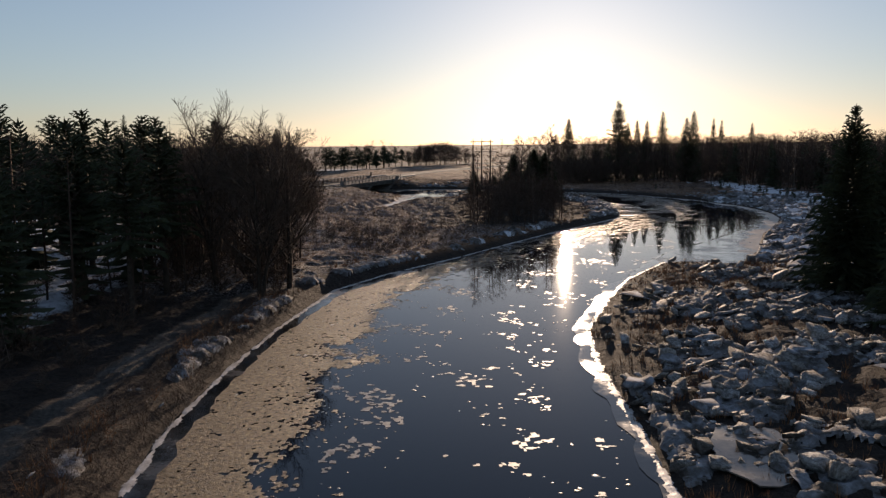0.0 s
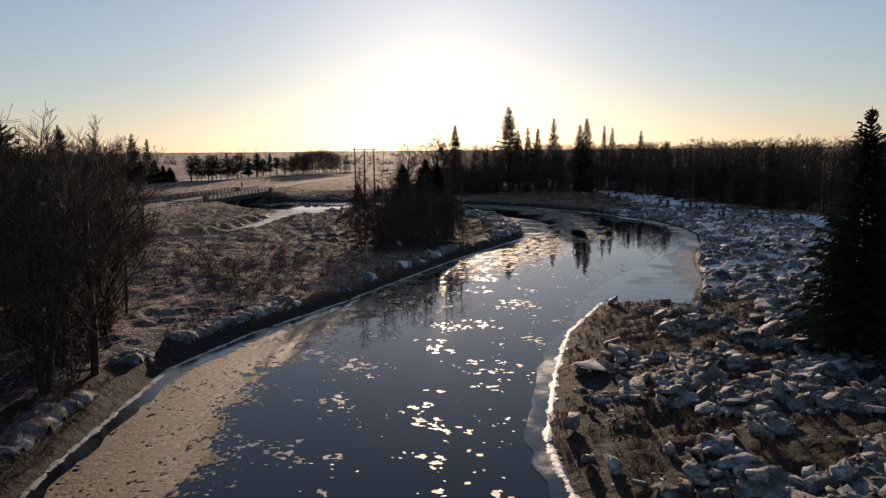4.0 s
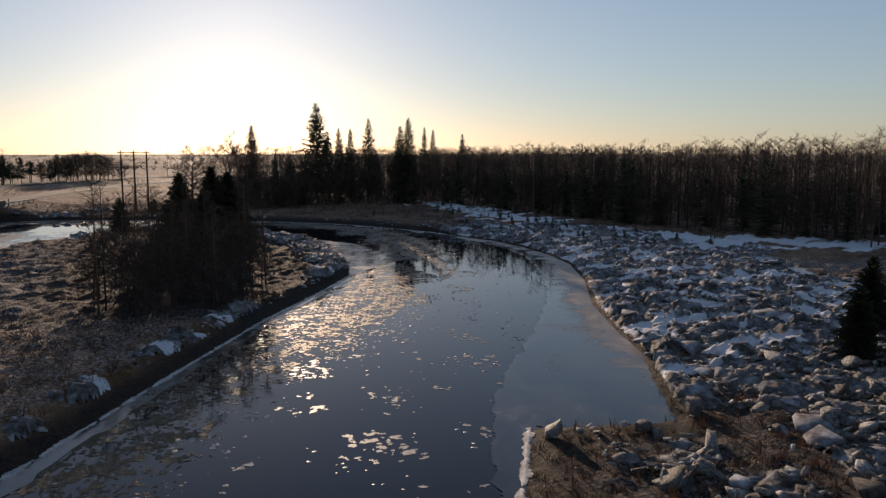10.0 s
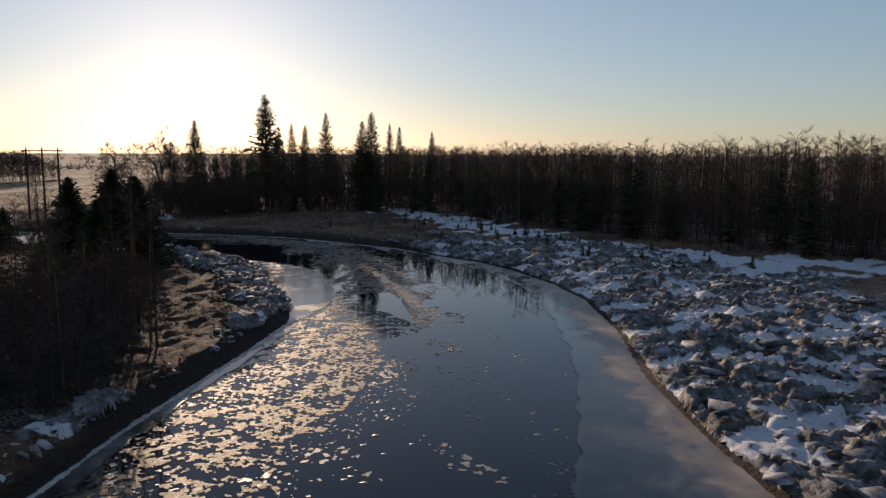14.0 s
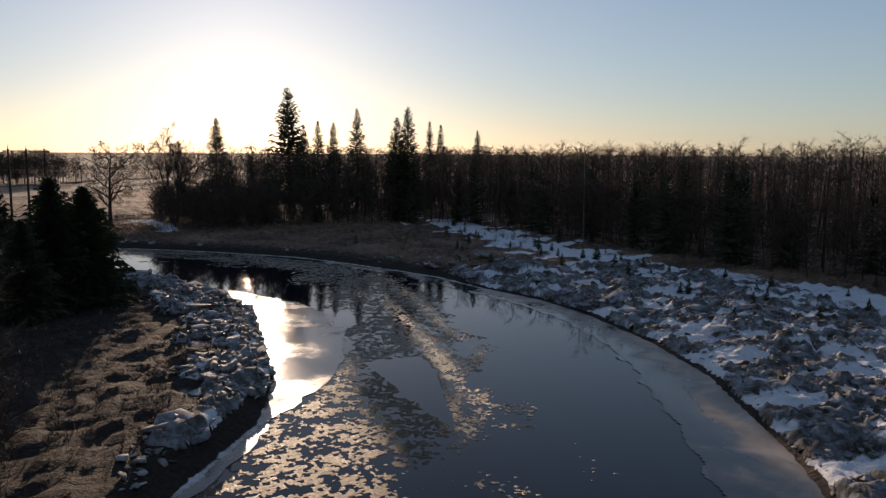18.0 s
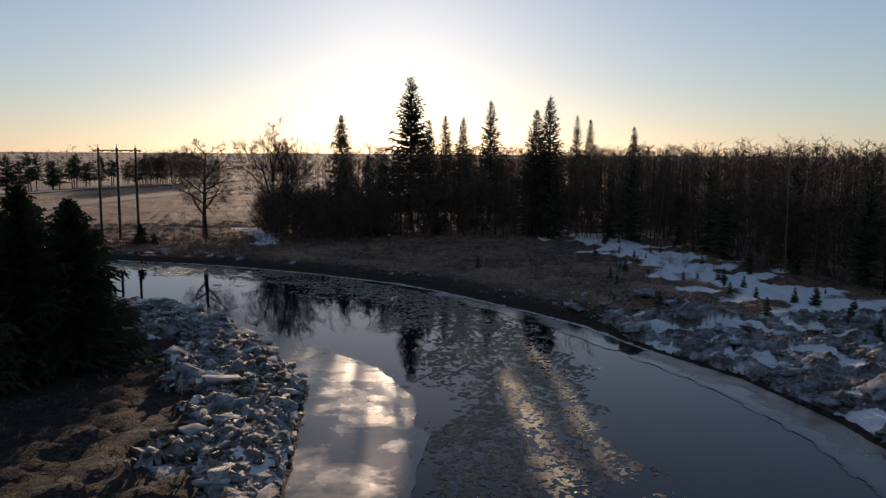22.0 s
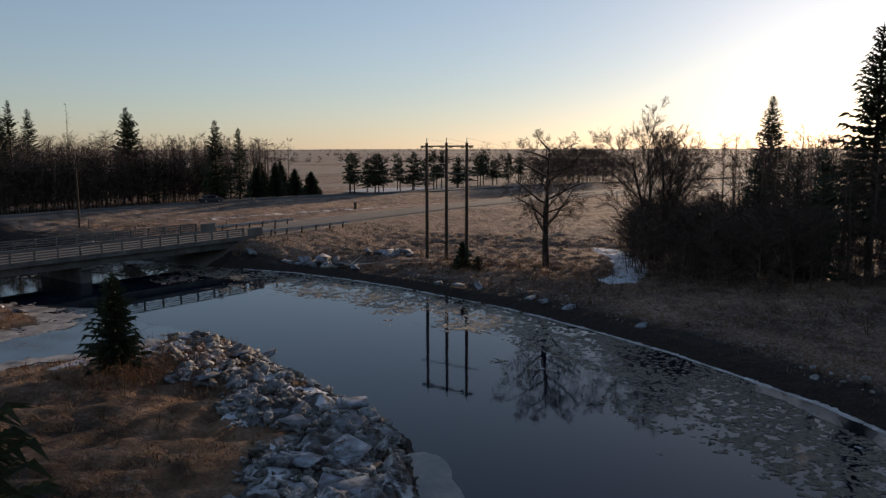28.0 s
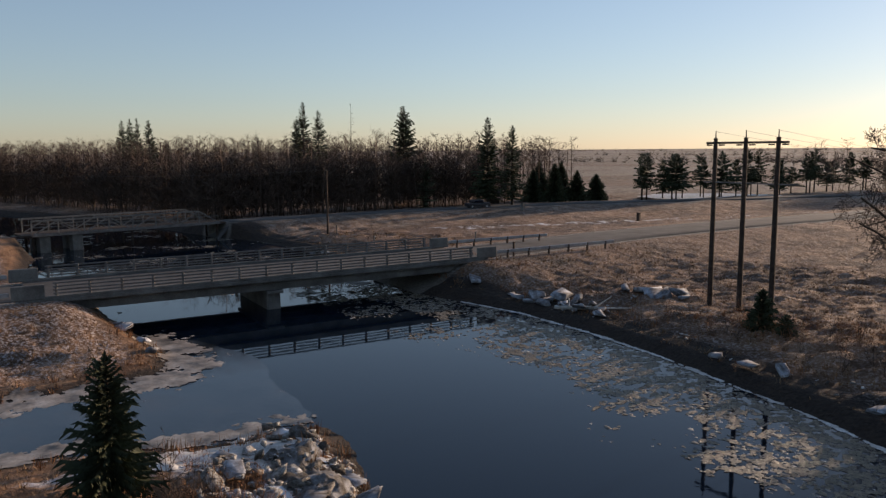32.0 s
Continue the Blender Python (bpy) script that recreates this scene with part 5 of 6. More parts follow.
# ---- woods, joined ----
def wood(name, shapes, spots, mat, label, seed, smin=0.8, smax=1.2, rise=0.0):
    r = np.random.RandomState(seed)
    x, y = spots[:, 0], spots[:, 1]
    h = land(x, y)[0]
    s = r.uniform(smin, smax, len(x)) * (1 + rise * (1 - step(120, 185, y))) * (1 + 0.05 * waves(x, y, 22, seed))
    P = np.stack([x, y, h - 0.1, s, r.uniform(0, 6.28, len(x)), r.normal(0, 0.02, len(x)), r.normal(0, 0.02, len(x))], 1)
    return tagged(new(name, scatter_mesh(name, shapes, P, mat)), label, "trees", kind="stuff")


def both(arrays):
    (TV, TF), (CV, CF) = arrays
    return np.concatenate([TV, CV]), np.concatenate([TF, CF + len(TV)])


def fill(poly, gap, seed, jitter=0.45):
    xs, ys = [p[0] for p in poly], [p[1] for p in poly]
    r = np.random.RandomState(seed)
    gx, gy = np.meshgrid(np.arange(min(xs), max(xs), gap), np.arange(min(ys), max(ys), gap))
    x = gx.ravel() + r.uniform(-jitter, jitter, gx.size) * gap
    y = gy.ravel() + r.uniform(-jitter, jitter, gx.size) * gap
    k = inside(x, y, poly)
    return np.stack([x[k], y[k]], 1)


def twig_tree(seed, height, crown, limbs, twigs, stems=1, low=0.25, thick=0.010, sweep=0.9, fat=1.0):
    """A light bare tree for woods: slim trunks, straight limbs and many single-blade twigs."""
    r = random.Random(seed)
    V, F = [], []

    def blade(a, b, w):
        d = (b - a)
        s = d.cross(Vector((r.uniform(-1, 1), r.uniform(-1, 1), r.uniform(-1, 1)))).normalized() * w
        i = len(V)
        V.extend([a - s, a + s, b])
        F.append((i, i + 1, i + 2))

    for st in range(stems):
        an = r.uniform(0, 6.283)
        lean = Vector((math.cos(an), math.sin(an), 0)) * (r.uniform(0.0, 0.06) if stems == 1 else r.uniform(0.1, 0.55))
        hh = height * (1 if st == 0 else r.uniform(0.6, 1.0))
        p0 = Vector((lean.x * 0.3, lean.y * 0.3, -0.2))
        p1 = p0 + (Vector((0, 0, 1)) + lean).normalized() * hh * 0.5 + Vector((r.uniform(-0.2, 0.2), r.uniform(-0.2, 0.2), 0))
        p2 = p1 + (Vector((0, 0, 1)) + lean * 0.6).normalized() * hh * 0.5
        limb(V, F, [p0, p1, p2], [hh * thick, hh * thick * 0.65, hh * thick * 0.12], 3)
        for k in range(limbs):
            t = low + (1 - low) * (k + r.random()) / limbs
            at = p0.lerp(p1, t * 2) if t < 0.5 else p1.lerp(p2, t * 2 - 1)
            a = r.uniform(0, 6.283)
            L = crown * r.uniform(0.6, 1.25) * (1.1 - 0.75 * t)
            way = Vector((math.cos(a), math.sin(a), sweep * r.uniform(-0.1, 1.7))).normalized()
            end = at + way * L
            blade(at, end, max(0.03, L * 0.014) * fat)
            for q in range(twigs):
                u = r.uniform(0.2, 1.0)
                s = at.lerp(end, u)
                w2 = (way + Vector((r.uniform(-1, 1), r.uniform(-1, 1), r.uniform(-0.3, 0.9)))).normalized()
                blade(s, s + w2 * L * r.uniform(0.25, 0.55), (0.016 + L * 0.004) * fat)
    return np.array([v[:] for v in V]), np.array(F)


def wood_tree(seed, height, reach, limbs, twigs, fat=1.0):
    """A wood's bare tree: slim trunk, a rounded crown of short fine twigs, no leader above it."""
    r = random.Random(seed)
    V, F = [], []

    def blade(a, b, w):
        s = (b - a).cross(Vector((r.uniform(-1, 1), r.uniform(-1, 1), r.uniform(-1, 1)))).normalized() * w
        i = len(V)
        V.extend([a - s, a + s, b])
        F.append((i, i + 1, i + 2))

    bend = Vector((r.uniform(-0.5, 0.5), r.uniform(-0.5, 0.5), 0))
    p0, p1, p2 = Vector((0, 0, -0.2)), bend + Vector((0, 0, height * 0.5)), bend * 1.6 + Vector((0, 0, height * 0.86))
    limb(V, F, [p0, p1, p2], [height * 0.0085, height * 0.006, height * 0.002], 3)
    for k in range(limbs):
        t = 0.14 + 0.86 * (k + r.random()) / limbs
        at = p0.lerp(p1, t * 2) if t < 0.5 else p1.lerp(p2, t * 2 - 1)
        a = r.uniform(0, 6.283)
        L = reach * r.uniform(0.6, 1.15) * (0.55 + 0.45 * math.sin(3.0 * t))
        way = Vector((math.cos(a), math.sin(a), r.uniform(0.3, 1.0))).normalized()
        end = at + way * L
        blade(at, end, 0.020 * fat)
        for q in range(twigs):
            s = at.lerp(end, r.uniform(0.15, 1.0))
            w2 = (way * 0.5 + Vector((r.uniform(-1, 1), r.uniform(-1, 1), r.uniform(-0.4, 0.9)))).normalized()
            blade(s, s + w2 * r.uniform(0.35, 1.0), 0.0135 * fat)
    return np.array([v[:] for v in V]), np.array(F)


THIN = [wood_tree(400 + k, 12.4, 2.1, 28, 17) for k in range(7)]
DEEP = [wood_tree(410 + k, 12.6, 2.5, 17, 12, 1.55) for k in range(4)]
BUSH = [wood_tree(430 + k, 5.0, 1.9, 20, 17, 1.15) for k in range(5)]
BRUSH = [twig_tree(420 + k, 4.4, 1.3, 7, 10, 6, 0.05, 0.007, 0.8, 1.4) for k in range(5)]
FIRS = [both(conifer(440 + k, 9.5, 2.3, 0.06, 0.45, 0.4, 0.2, False)) for k in range(3)]
EAST_WOOD = [(88, 96), (93, 112), (91, 128), (86, 146), (84, 166), (83, 186), (80, 196), (70, 200), (58, 203), (50, 207), (45, 213), (43, 224), (50, 250), (80, 262), (118, 256), (132, 220), (132, 100), (118, 66), (95, 70)]
NORTH_EDGE = [(93, 108), (91, 128), (86, 146), (84, 166), (83, 186), (80, 196), (70, 200), (58, 203), (50, 207), (45, 213), (47, 218), (60, 210), (72, 206), (84, 202), (90, 186), (91, 166), (93, 146), (98, 128), (100, 108)]
wood("woodland", THIN, fill(EAST_WOOD, 3.4, 501), M_WOOD_FAR, "dense bare deciduous woodland, dark brown", 511, 0.82, 1.14, 0.09)
wood("woodland_depth", DEEP, fill([(46, 226), (50, 214), (80, 204), (92, 186), (98, 130), (104, 80), (190, 80), (200, 250), (170, 330), (80, 340), (52, 290)], 6.3, 508), M_WOOD_FAR, "deep bare woodland stretching behind the edge", 509, 0.92, 1.12, 0.08)
wood("woodland_edge", BUSH, fill(NORTH_EDGE, 1.9, 502), M_WOOD_FAR, "dark thicket of bare brush along the wood's edge", 512, 0.6, 1.7)
wood("woodland_firs", FIRS, np.concatenate([fill(EAST_WOOD, 12, 503), fill(NORTH_EDGE, 7, 507)]), M_NEEDLE, "dark spruces mixed into the bare wood", 513, 0.6, 1.2)
THICKET = [(36, 205), (44, 201), (52, 202), (52, 212), (44, 226), (38, 232), (35, 220)]
wood("thicket", BUSH, fill(THICKET, 1.4, 504), M_WOOD_FAR, "dark dense thicket of bare willow by the snow patch", 514, 0.75, 1.4)
POINT = [(9, 100.5), (17, 106.5), (24, 115), (22, 122), (13, 122), (6, 112)]
wood("point_thicket", BUSH, fill(POINT, 1.8, 505), M_WOOD_FAR, "dark willow thicket on the grassy point", 515, 0.5, 1.25)
wood("point_trees", THIN, fill(POINT, 2.5, 506), M_WOOD_FAR, "slim bare trees in the thicket on the point", 516, 0.55, 0.92)
WEST_WOOD = [(-14, 66), (-20, 84), (-26, 100), (-48, 112), (-90, 120), (-120, 60), (-100, 10), (-24, 20), (-20, 45)]
wood("west_woodland", DEEP, fill(WEST_WOOD, 5.6, 521), M_WOOD_FAR, "dark bare woodland on the west bank", 522, 0.8, 1.1)
wood("west_firs", FIRS, fill(WEST_WOOD, 11, 523), M_NEEDLE, "dark conifers in the west wood", 524, 0.9, 1.4)
NW_WOOD = [(-70, 226), (-64, 242), (-58, 262), (-50, 278), (-46, 300), (-70, 330), (-160, 330), (-260, 250), (-260, 214), (-140, 226), (-100, 230)]
wood("north_woodland", DEEP, fill(NW_WOOD, 5.2, 531), M_WOOD_FAR, "bare brown woodland behind the road", 532, 0.95, 1.25)
NW_FRONT = [(-70, 226), (-64, 242), (-58, 262), (-50, 278), (-46, 296), (-58, 296), (-70, 268), (-80, 240), (-140, 240), (-200, 232), (-200, 220), (-140, 226), (-100, 230)]
wood("north_woodland_front", THIN, fill(NW_FRONT, 3.0, 537), M_WOOD_FAR, "bare brown trees crowding the wood's edge", 538, 0.7, 1.25)
THICK = [wood_tree(450 + k, 5.0, 2.0, 18, 12, 2.3) for k in range(4)]
wood("north_edge", THICK, fill([(-70, 226), (-64, 242), (-58, 262), (-50, 278), (-56, 282), (-66, 264), (-74, 244), (-84, 232), (-190, 226), (-190, 218), (-140, 225)], 1.6, 533), M_WOOD_FAR, "brush along the wood behind the road", 534, 0.8, 2.1)
wood("north_firs", FIRS, fill(NW_WOOD, 24, 535), M_NEEDLE, "spruces in the wood behind the road", 536, 0.7, 1.25)

WEST_BRUSH = [(-10, 55), (-9, 62), (-10, 74), (-16, 84), (-24, 90), (-34, 80), (-24, 66), (-15, 58)]
wood("west_thicket", BRUSH, fill(WEST_BRUSH, 2.3, 541), M_WOOD_FAR, "dark twiggy brush under the bare trees on the west bank", 542, 0.4, 1.3)
wood("west_saplings", THIN, fill(WEST_BRUSH, 3.6, 543), M_WOOD_FAR, "slim bare saplings crowding the west bank", 544, 0.7, 1.05)
# low shrubs on the meadow, the far bank and the embankments
r_ = np.random.RandomState(77)
spots = []
for cx, cy, sx_, sy_, n in ((-6, 88, 4, 5, 70), (-11, 96, 5, 6, 60), (2, 98, 4, 4, 40), (-2, 82, 3, 3, 36), (4, 92, 7, 5, 46), (-6, 104, 8, 8, 50), (14, 124, 6, 6, 36), (10, 138, 8, 7, 30), (24, 203.5, 8, 2.2, 30), (33, 203, 5, 5, 40), (70, 176, 9, 10, 60), (24, 128, 4, 5, 26), (16, 168, 3, 2.5, 26), (-30, 130, 6, 14, 30), (52, 188, 9, 6, 40)):
    spots.append(np.stack([r_.normal(cx, sx_, n), r_.normal(cy, sy_, n)], 1))
spots = np.concatenate(spots)
kk = land(spots[:, 0], spots[:, 1])[1]
spots = spots[(~kk["wet"]) & (kk["d"] > 1.5) & (kk["da"] > 6) & (kk["st"] > 4)]
LITTLE = [twig_tree(680 + k, 4.4, 1.6, 5, 6, 4, 0.05, 0.008) for k in range(4)]
SEEDLING = [both(conifer(690 + k, 3.0, 0.95, 0.03, 0.5, 0.4, 0.2, False)) for k in range(2)]
wood("low_shrubs", LITTLE, spots, M_WOOD_FAR, "low bare shrubs scattered over the dry grass", 551, 0.18, 0.5)
small = np.stack([r_.normal(77, 6, 70), r_.uniform(120, 195, 70)], 1)
wood("seedling_firs", SEEDLING, small, M_NEEDLE, "small spruce seedlings standing in the snow", 552, 0.16, 0.54)

# ---- far country ----
NW_TALL = [(-100.5, 270, 23.2, 2.4), (-102.8, 270, 19.6, 2.2), (-95.3, 270, 21.2, 2.1), (-69.5, 270, 21.0, 3.0), (-48.5, 270, 18.2, 2.1), (-44.5, 272, 16.6, 1.6), (-160, 258, 20.7, 2.0), (-155.6, 258, 20.9, 2.0), (-152, 258, 20.9, 1.8), (-146.3, 258, 20.3, 2.2)]
ROW = [(-35, 306), (-32.5, 309), (-29.5, 311), (-26, 318), (-22, 325), (-19, 331), (-16.5, 344), (-13.5, 355), (-11, 363), (-4, 372), (4, 380)]
row_r = random.Random(9)
row_first = []
for k in range(30):
    f = k / 29 * (len(ROW) - 1)
    (ax, ay), (bx, by) = ROW[min(int(f), len(ROW) - 2)], ROW[min(int(f), len(ROW) - 2) + 1]
    u = f - min(int(f), len(ROW) - 2)
    x, y = ax + (bx - ax) * u + row_r.gauss(0, 1.0), ay + (by - ay) * u + row_r.gauss(0, 2.6)
    if k < 6:
        row_first.append(tree_thing("pine", conifer(600 + k, 8.6, row_r.uniform(1.9, 2.7), row_r.choice((0.22, 0.34, 0.42)), 0.6, 0.8, 0.8), "roadside pine, dark and ragged, beside the field", "tree", M_NEEDLE, stand(x, y, 60 * k, row_r.uniform(0.8, 1.15)), "row of pines by the field"))
    else:
        copy_placed(row_first[k % 6], stand(x, y, 73 * k, row_r.uniform(0.8, 1.1), row_r.uniform(0.65, 1.2)))
for k, (x, y, hh) in enumerate([(-48, 284, 6.5), (-45, 287, 7.5), (-46, 291, 8), (-43.5, 293, 6.5), (-50, 289, 8), (-42, 298, 5.5)]):
    tree_thing("spruce", conifer(620 + k, hh, 2.4, 0.03, 0.9, 0.35), "dark spruce at the corner of the wood by the road", "tree", M_NEEDLE, stand(x, y, 60 * k), "spruces by the road")
COPSE = [wood_tree(650 + k, 9.0, 3.4, 24, 15, 1.9) for k in range(4)]
grove = fill([(-4, 364), (4, 359), (16, 359), (25, 364), (25, 376), (14, 382), (0, 380), (-5, 374)], 2.3, 561)
gd = np.hypot((grove[:, 0] - 10.5) / 15.5, (grove[:, 1] - 370) / 12.5)
gs = (1.28 - 0.55 * gd ** 2) * r_.uniform(0.94, 1.05, len(gd))
P = np.stack([grove[:, 0], grove[:, 1], land(grove[:, 0], grove[:, 1])[0] - 0.1, gs, r_.uniform(0, 6.28, len(gd)), 0 * gd, 0 * gd], 1)
tagged(new("field_copse", scatter_mesh("field_copse", COPSE, P, M_WOOD_FAR)), "rounded dome-shaped bare copse in the open field", "trees", kind="stuff")
wood("field_poplars", THIN, np.array([(-22.0, 384), (-24, 388), (-17, 392), (-30, 398), (-13, 396), (-34, 402), (44, 400), (52, 396), (60, 405)]), M_WOOD_FAR, "slim bare poplars by the field", 563, 0.95, 1.25)
far_rows = []
for x0, y0, x1, y1, n in ((-700, 640, -60, 700, 200), (-100, 560, 260, 600, 110), (-1200, 1100, 900, 1250, 260), (-300, 820, 500, 860, 90), (-2200, 2100, 1900, 2300, 300), (300, 500, 900, 700, 90)):
    u = r_.uniform(0, 1, n)
    far_rows.append(np.stack([x0 + (x1 - x0) * u, y0 + (y1 - y0) * u + r_.normal(0, 14, n)], 1))
far_rows = np.concatenate(far_rows)
dist = np.hypot(far_rows[:, 0], far_rows[:, 1])
BUSH_FAR = [twig_tree(640 + k, 7.0, 5.0, 9, 4, 1, 0.02, 0.03, 0.25, 7.0) for k in range(3)]
P = np.stack([far_rows[:, 0], far_rows[:, 1], land(far_rows[:, 0], far_rows[:, 1])[0] - 0.2, 0.42 + dist / 3200, r_.uniform(0, 6.28, len(dist)), 0 * dist, 0 * dist], 1)
tagged(new("distant_woods", scatter_mesh("distant_woods", BUSH_FAR, P, M_WOOD_FAR)), "thin lines of dark distant woods between pale fields", "trees", kind="stuff")
# tall spruces of the wood behind the road
for k, (x, y, top, rad) in enumerate(NW_TALL):
    g = ground_z(x, y)
    tree_thing("spruce", conifer(660 + k, top - g, rad * 1.3, 0.1, 0.9, 0.55, 0.3), "tall spruce above the wood behind the road", "tree", M_NEEDLE, stand(x, y, 70 * k), "tall spruces behind the road")
SV, SF = twig_tree(700, 20.6, 1.5, 34, 2, 1, 0.45, 0.007, 0.1, 1.6)
snag = thing("dead_spruce", "tall dead spruce with bare broken branches", "tree", at=stand(-85.2, 270, 0))
put("trunk", tri_mesh("trunk", SV, SF, M_BARK), snag)

# brush under the pines and along the path on the west bank
wood("west_undergrowth", BRUSH, fill([(-34, 22), (-17.4, 22), (-16.8, 46), (-15, 56), (-26, 66), (-40, 60)], 2.5, 571), M_WOOD_FAR, "dark tangled undergrowth below the pines", 572, 0.25, 0.75)
wood("bank_brush", LITTLE, fill([(-13.2, 20), (-11.4, 20), (-11.8, 34), (-11.2, 44), (-10.2, 55), (-11.8, 56), (-13.4, 44)], 1.6, 573), M_REED, "russet brush along the top of the cut bank", 574, 0.14, 0.42)
tuft_spots = np.concatenate([np.stack([r_.normal(cx, sx_, n), r_.normal(cy, sy_, n)], 1) for cx, cy, sx_, sy_, n in ((14.6, 168.2, 1.3, 1.1, 60), (16.5, 172.5, 2.0, 0.8, 30), (23, 207, 5, 1.6, 60), (30, 205, 3.5, 2.0, 60), (20.5, 208.5, 2.5, 1.0, 25))])
wood("russet_scrub", LITTLE, tuft_spots, M_REED, "russet scrub and dead weeds on the bank", 575, 0.12, 0.32)
wood("bank_thicket", LITTLE, fill([(-13.6, 20), (-10.6, 20), (-10.9, 34), (-10.6, 42), (-9.6, 52), (-9.0, 57), (-11.8, 57), (-13.4, 44)], 0.55, 576), M_WOOD_FAR, "dark bare brush covering the slope of the cut bank", 577, 0.10, 0.30)
# ---- road bridge ----
PERP = Vector((-AX.y, AX.x))


def on_bridge(s, w, z):
    """s metres along the deck from its south end, w to the west of its centre line."""
    p = BRIDGE_A + AX * s + PERP * w
    return Vector((p.x, p.y, z))


LB = (BRIDGE_B - BRIDGE_A).length
bridge = thing("road_bridge", "concrete road bridge with steel railings across the river", "bridge")
half = 4.5
part("deck", bar_bm(on_bridge(-0.6, 0, 2.40), on_bridge(LB + 0.6, 0, 2.40), 2 * half, 0.26, bevel=0.02), M_CONC, bridge, "grey concrete deck slab")
part("roadway", bar_bm(on_bridge(-0.6, 0, 2.552), on_bridge(LB + 0.6, 0, 2.552), 7.6, 0.035), M_ASPHALT, bridge, "worn asphalt roadway")
for w in (-3.6, -1.2, 1.2, 3.6):
    part("girder", bar_bm(on_bridge(-0.4, w, 1.90), on_bridge(LB + 0.4, w, 1.90), 0.55, 0.74, bevel=0.02), M_CONC, bridge, "stained concrete girder")
for sgn in (-1, 1):
    part("kerb", bar_bm(on_bridge(-0.4, sgn * 4.25, 2.63), on_bridge(LB + 0.4, sgn * 4.25, 2.63), 0.36, 0.20, bevel=0.02), M_CONC, bridge)
for s in (LB * 0.46,):
    part("pier", bar_bm(on_bridge(s, -3.9, 0.35), on_bridge(s, 3.9, 0.35), 1.1, 2.3, bevel=0.12), M_CONC, bridge, "solid concrete pier standing in the river")
    part("pier_cap", bar_bm(on_bridge(s, -4.4, 1.42), on_bridge(s, 4.4, 1.42), 1.3, 0.28, bevel=0.04), M_CONC, bridge)
for s in (-0.5, LB + 0.5):
    part("abutment", bar_bm(on_bridge(s, -4.7, 1.0), on_bridge(s, 4.7, 1.0), 0.9, 2.6, bevel=0.03), M_CONC, bridge, "concrete abutment wall")
    for sgn in (-1, 1):
        part("parapet", bar_bm(on_bridge(s - 1.0, sgn * 4.3, 3.05), on_bridge(s + 1.0, sgn * 4.3, 3.05), 0.32, 1.0, bevel=0.06), M_CONC, bridge, "concrete end parapet")
posts = 17
for sgn in (-1, 1):
    railing = part("railing", bar_bm(on_bridge(1.0, sgn * 4.38, 3.60), on_bridge(LB - 1.0, sgn * 4.38, 3.60), 0.07, 0.12, bevel=0.01), M_RUST, bridge, "grey steel railing top bar")
    for k in range(posts):
        s = 1.2 + (LB - 2.4) * k / (posts - 1)
        bm = box_bm(0.16, 0.16, 0.98, 0.015, at=(0, 0, 0))
        part("railing_post", bm, M_RUST, railing, m=Matrix.Translation(on_bridge(s, sgn * 4.28, 3.16)) @ Matrix.Rotation(math.atan2(AX.y, AX.x), 4, "Z"))
    for z, hh in ((3.36, 0.10), (3.12, 0.10), (2.90, 0.10)):
        part("rail", bar_bm(on_bridge(1.0, sgn * 4.38, z), on_bridge(LB - 1.0, sgn * 4.38, z), 0.07, hh, bevel=0.01), M_RUST, railing)


def guardrail(pts, label, group):
    g = thing("guardrail", label, "guardrail", group)
    line = [Vector(p) for p in pts]
    run = 0.0
    for a, b in zip(line, line[1:]):
        beam = part("beam", bar_bm((a.x, a.y, a.z + 0.62), (b.x, b.y, b.z + 0.62), 0.09, 0.30, bevel=0.03), M_STEEL, g, "corrugated steel beam")
        n = max(1, int((b - a).length / 1.9))
        for k in range(n):
            p = a.lerp(b, (k + 0.5) / n)
            part("post", box_bm(0.16, 0.16, 1.1, 0.01), M_POLE, beam, m=Matrix.Translation((p.x, p.y, p.z + 0.2)))
    return g


def roadside(s0, s1, w, n):
    out = []
    for k in range(n + 1):
        p = on_bridge(s0 + (s1 - s0) * k / n, w - 0.02 * k * k * (1 if w > 0 else -1), 0)
        out.append((p.x, p.y, 2.40))
    return out


guardrail(roadside(LB + 1.6, LB + 16, -4.35, 3), "low steel guardrail on posts beside the road", "guardrails by the bridge")
guardrail(roadside(LB + 1.6, LB + 14, 4.35, 3), "low steel guardrail on posts beside the road", "guardrails by the bridge")
guardrail(roadside(-1.6, -16, -4.35, 3), "low steel guardrail on posts beside the road", "guardrails by the bridge")
guardrail(roadside(-1.6, -16, 4.35, 3), "low steel guardrail on posts beside the road", "guardrails by the bridge")


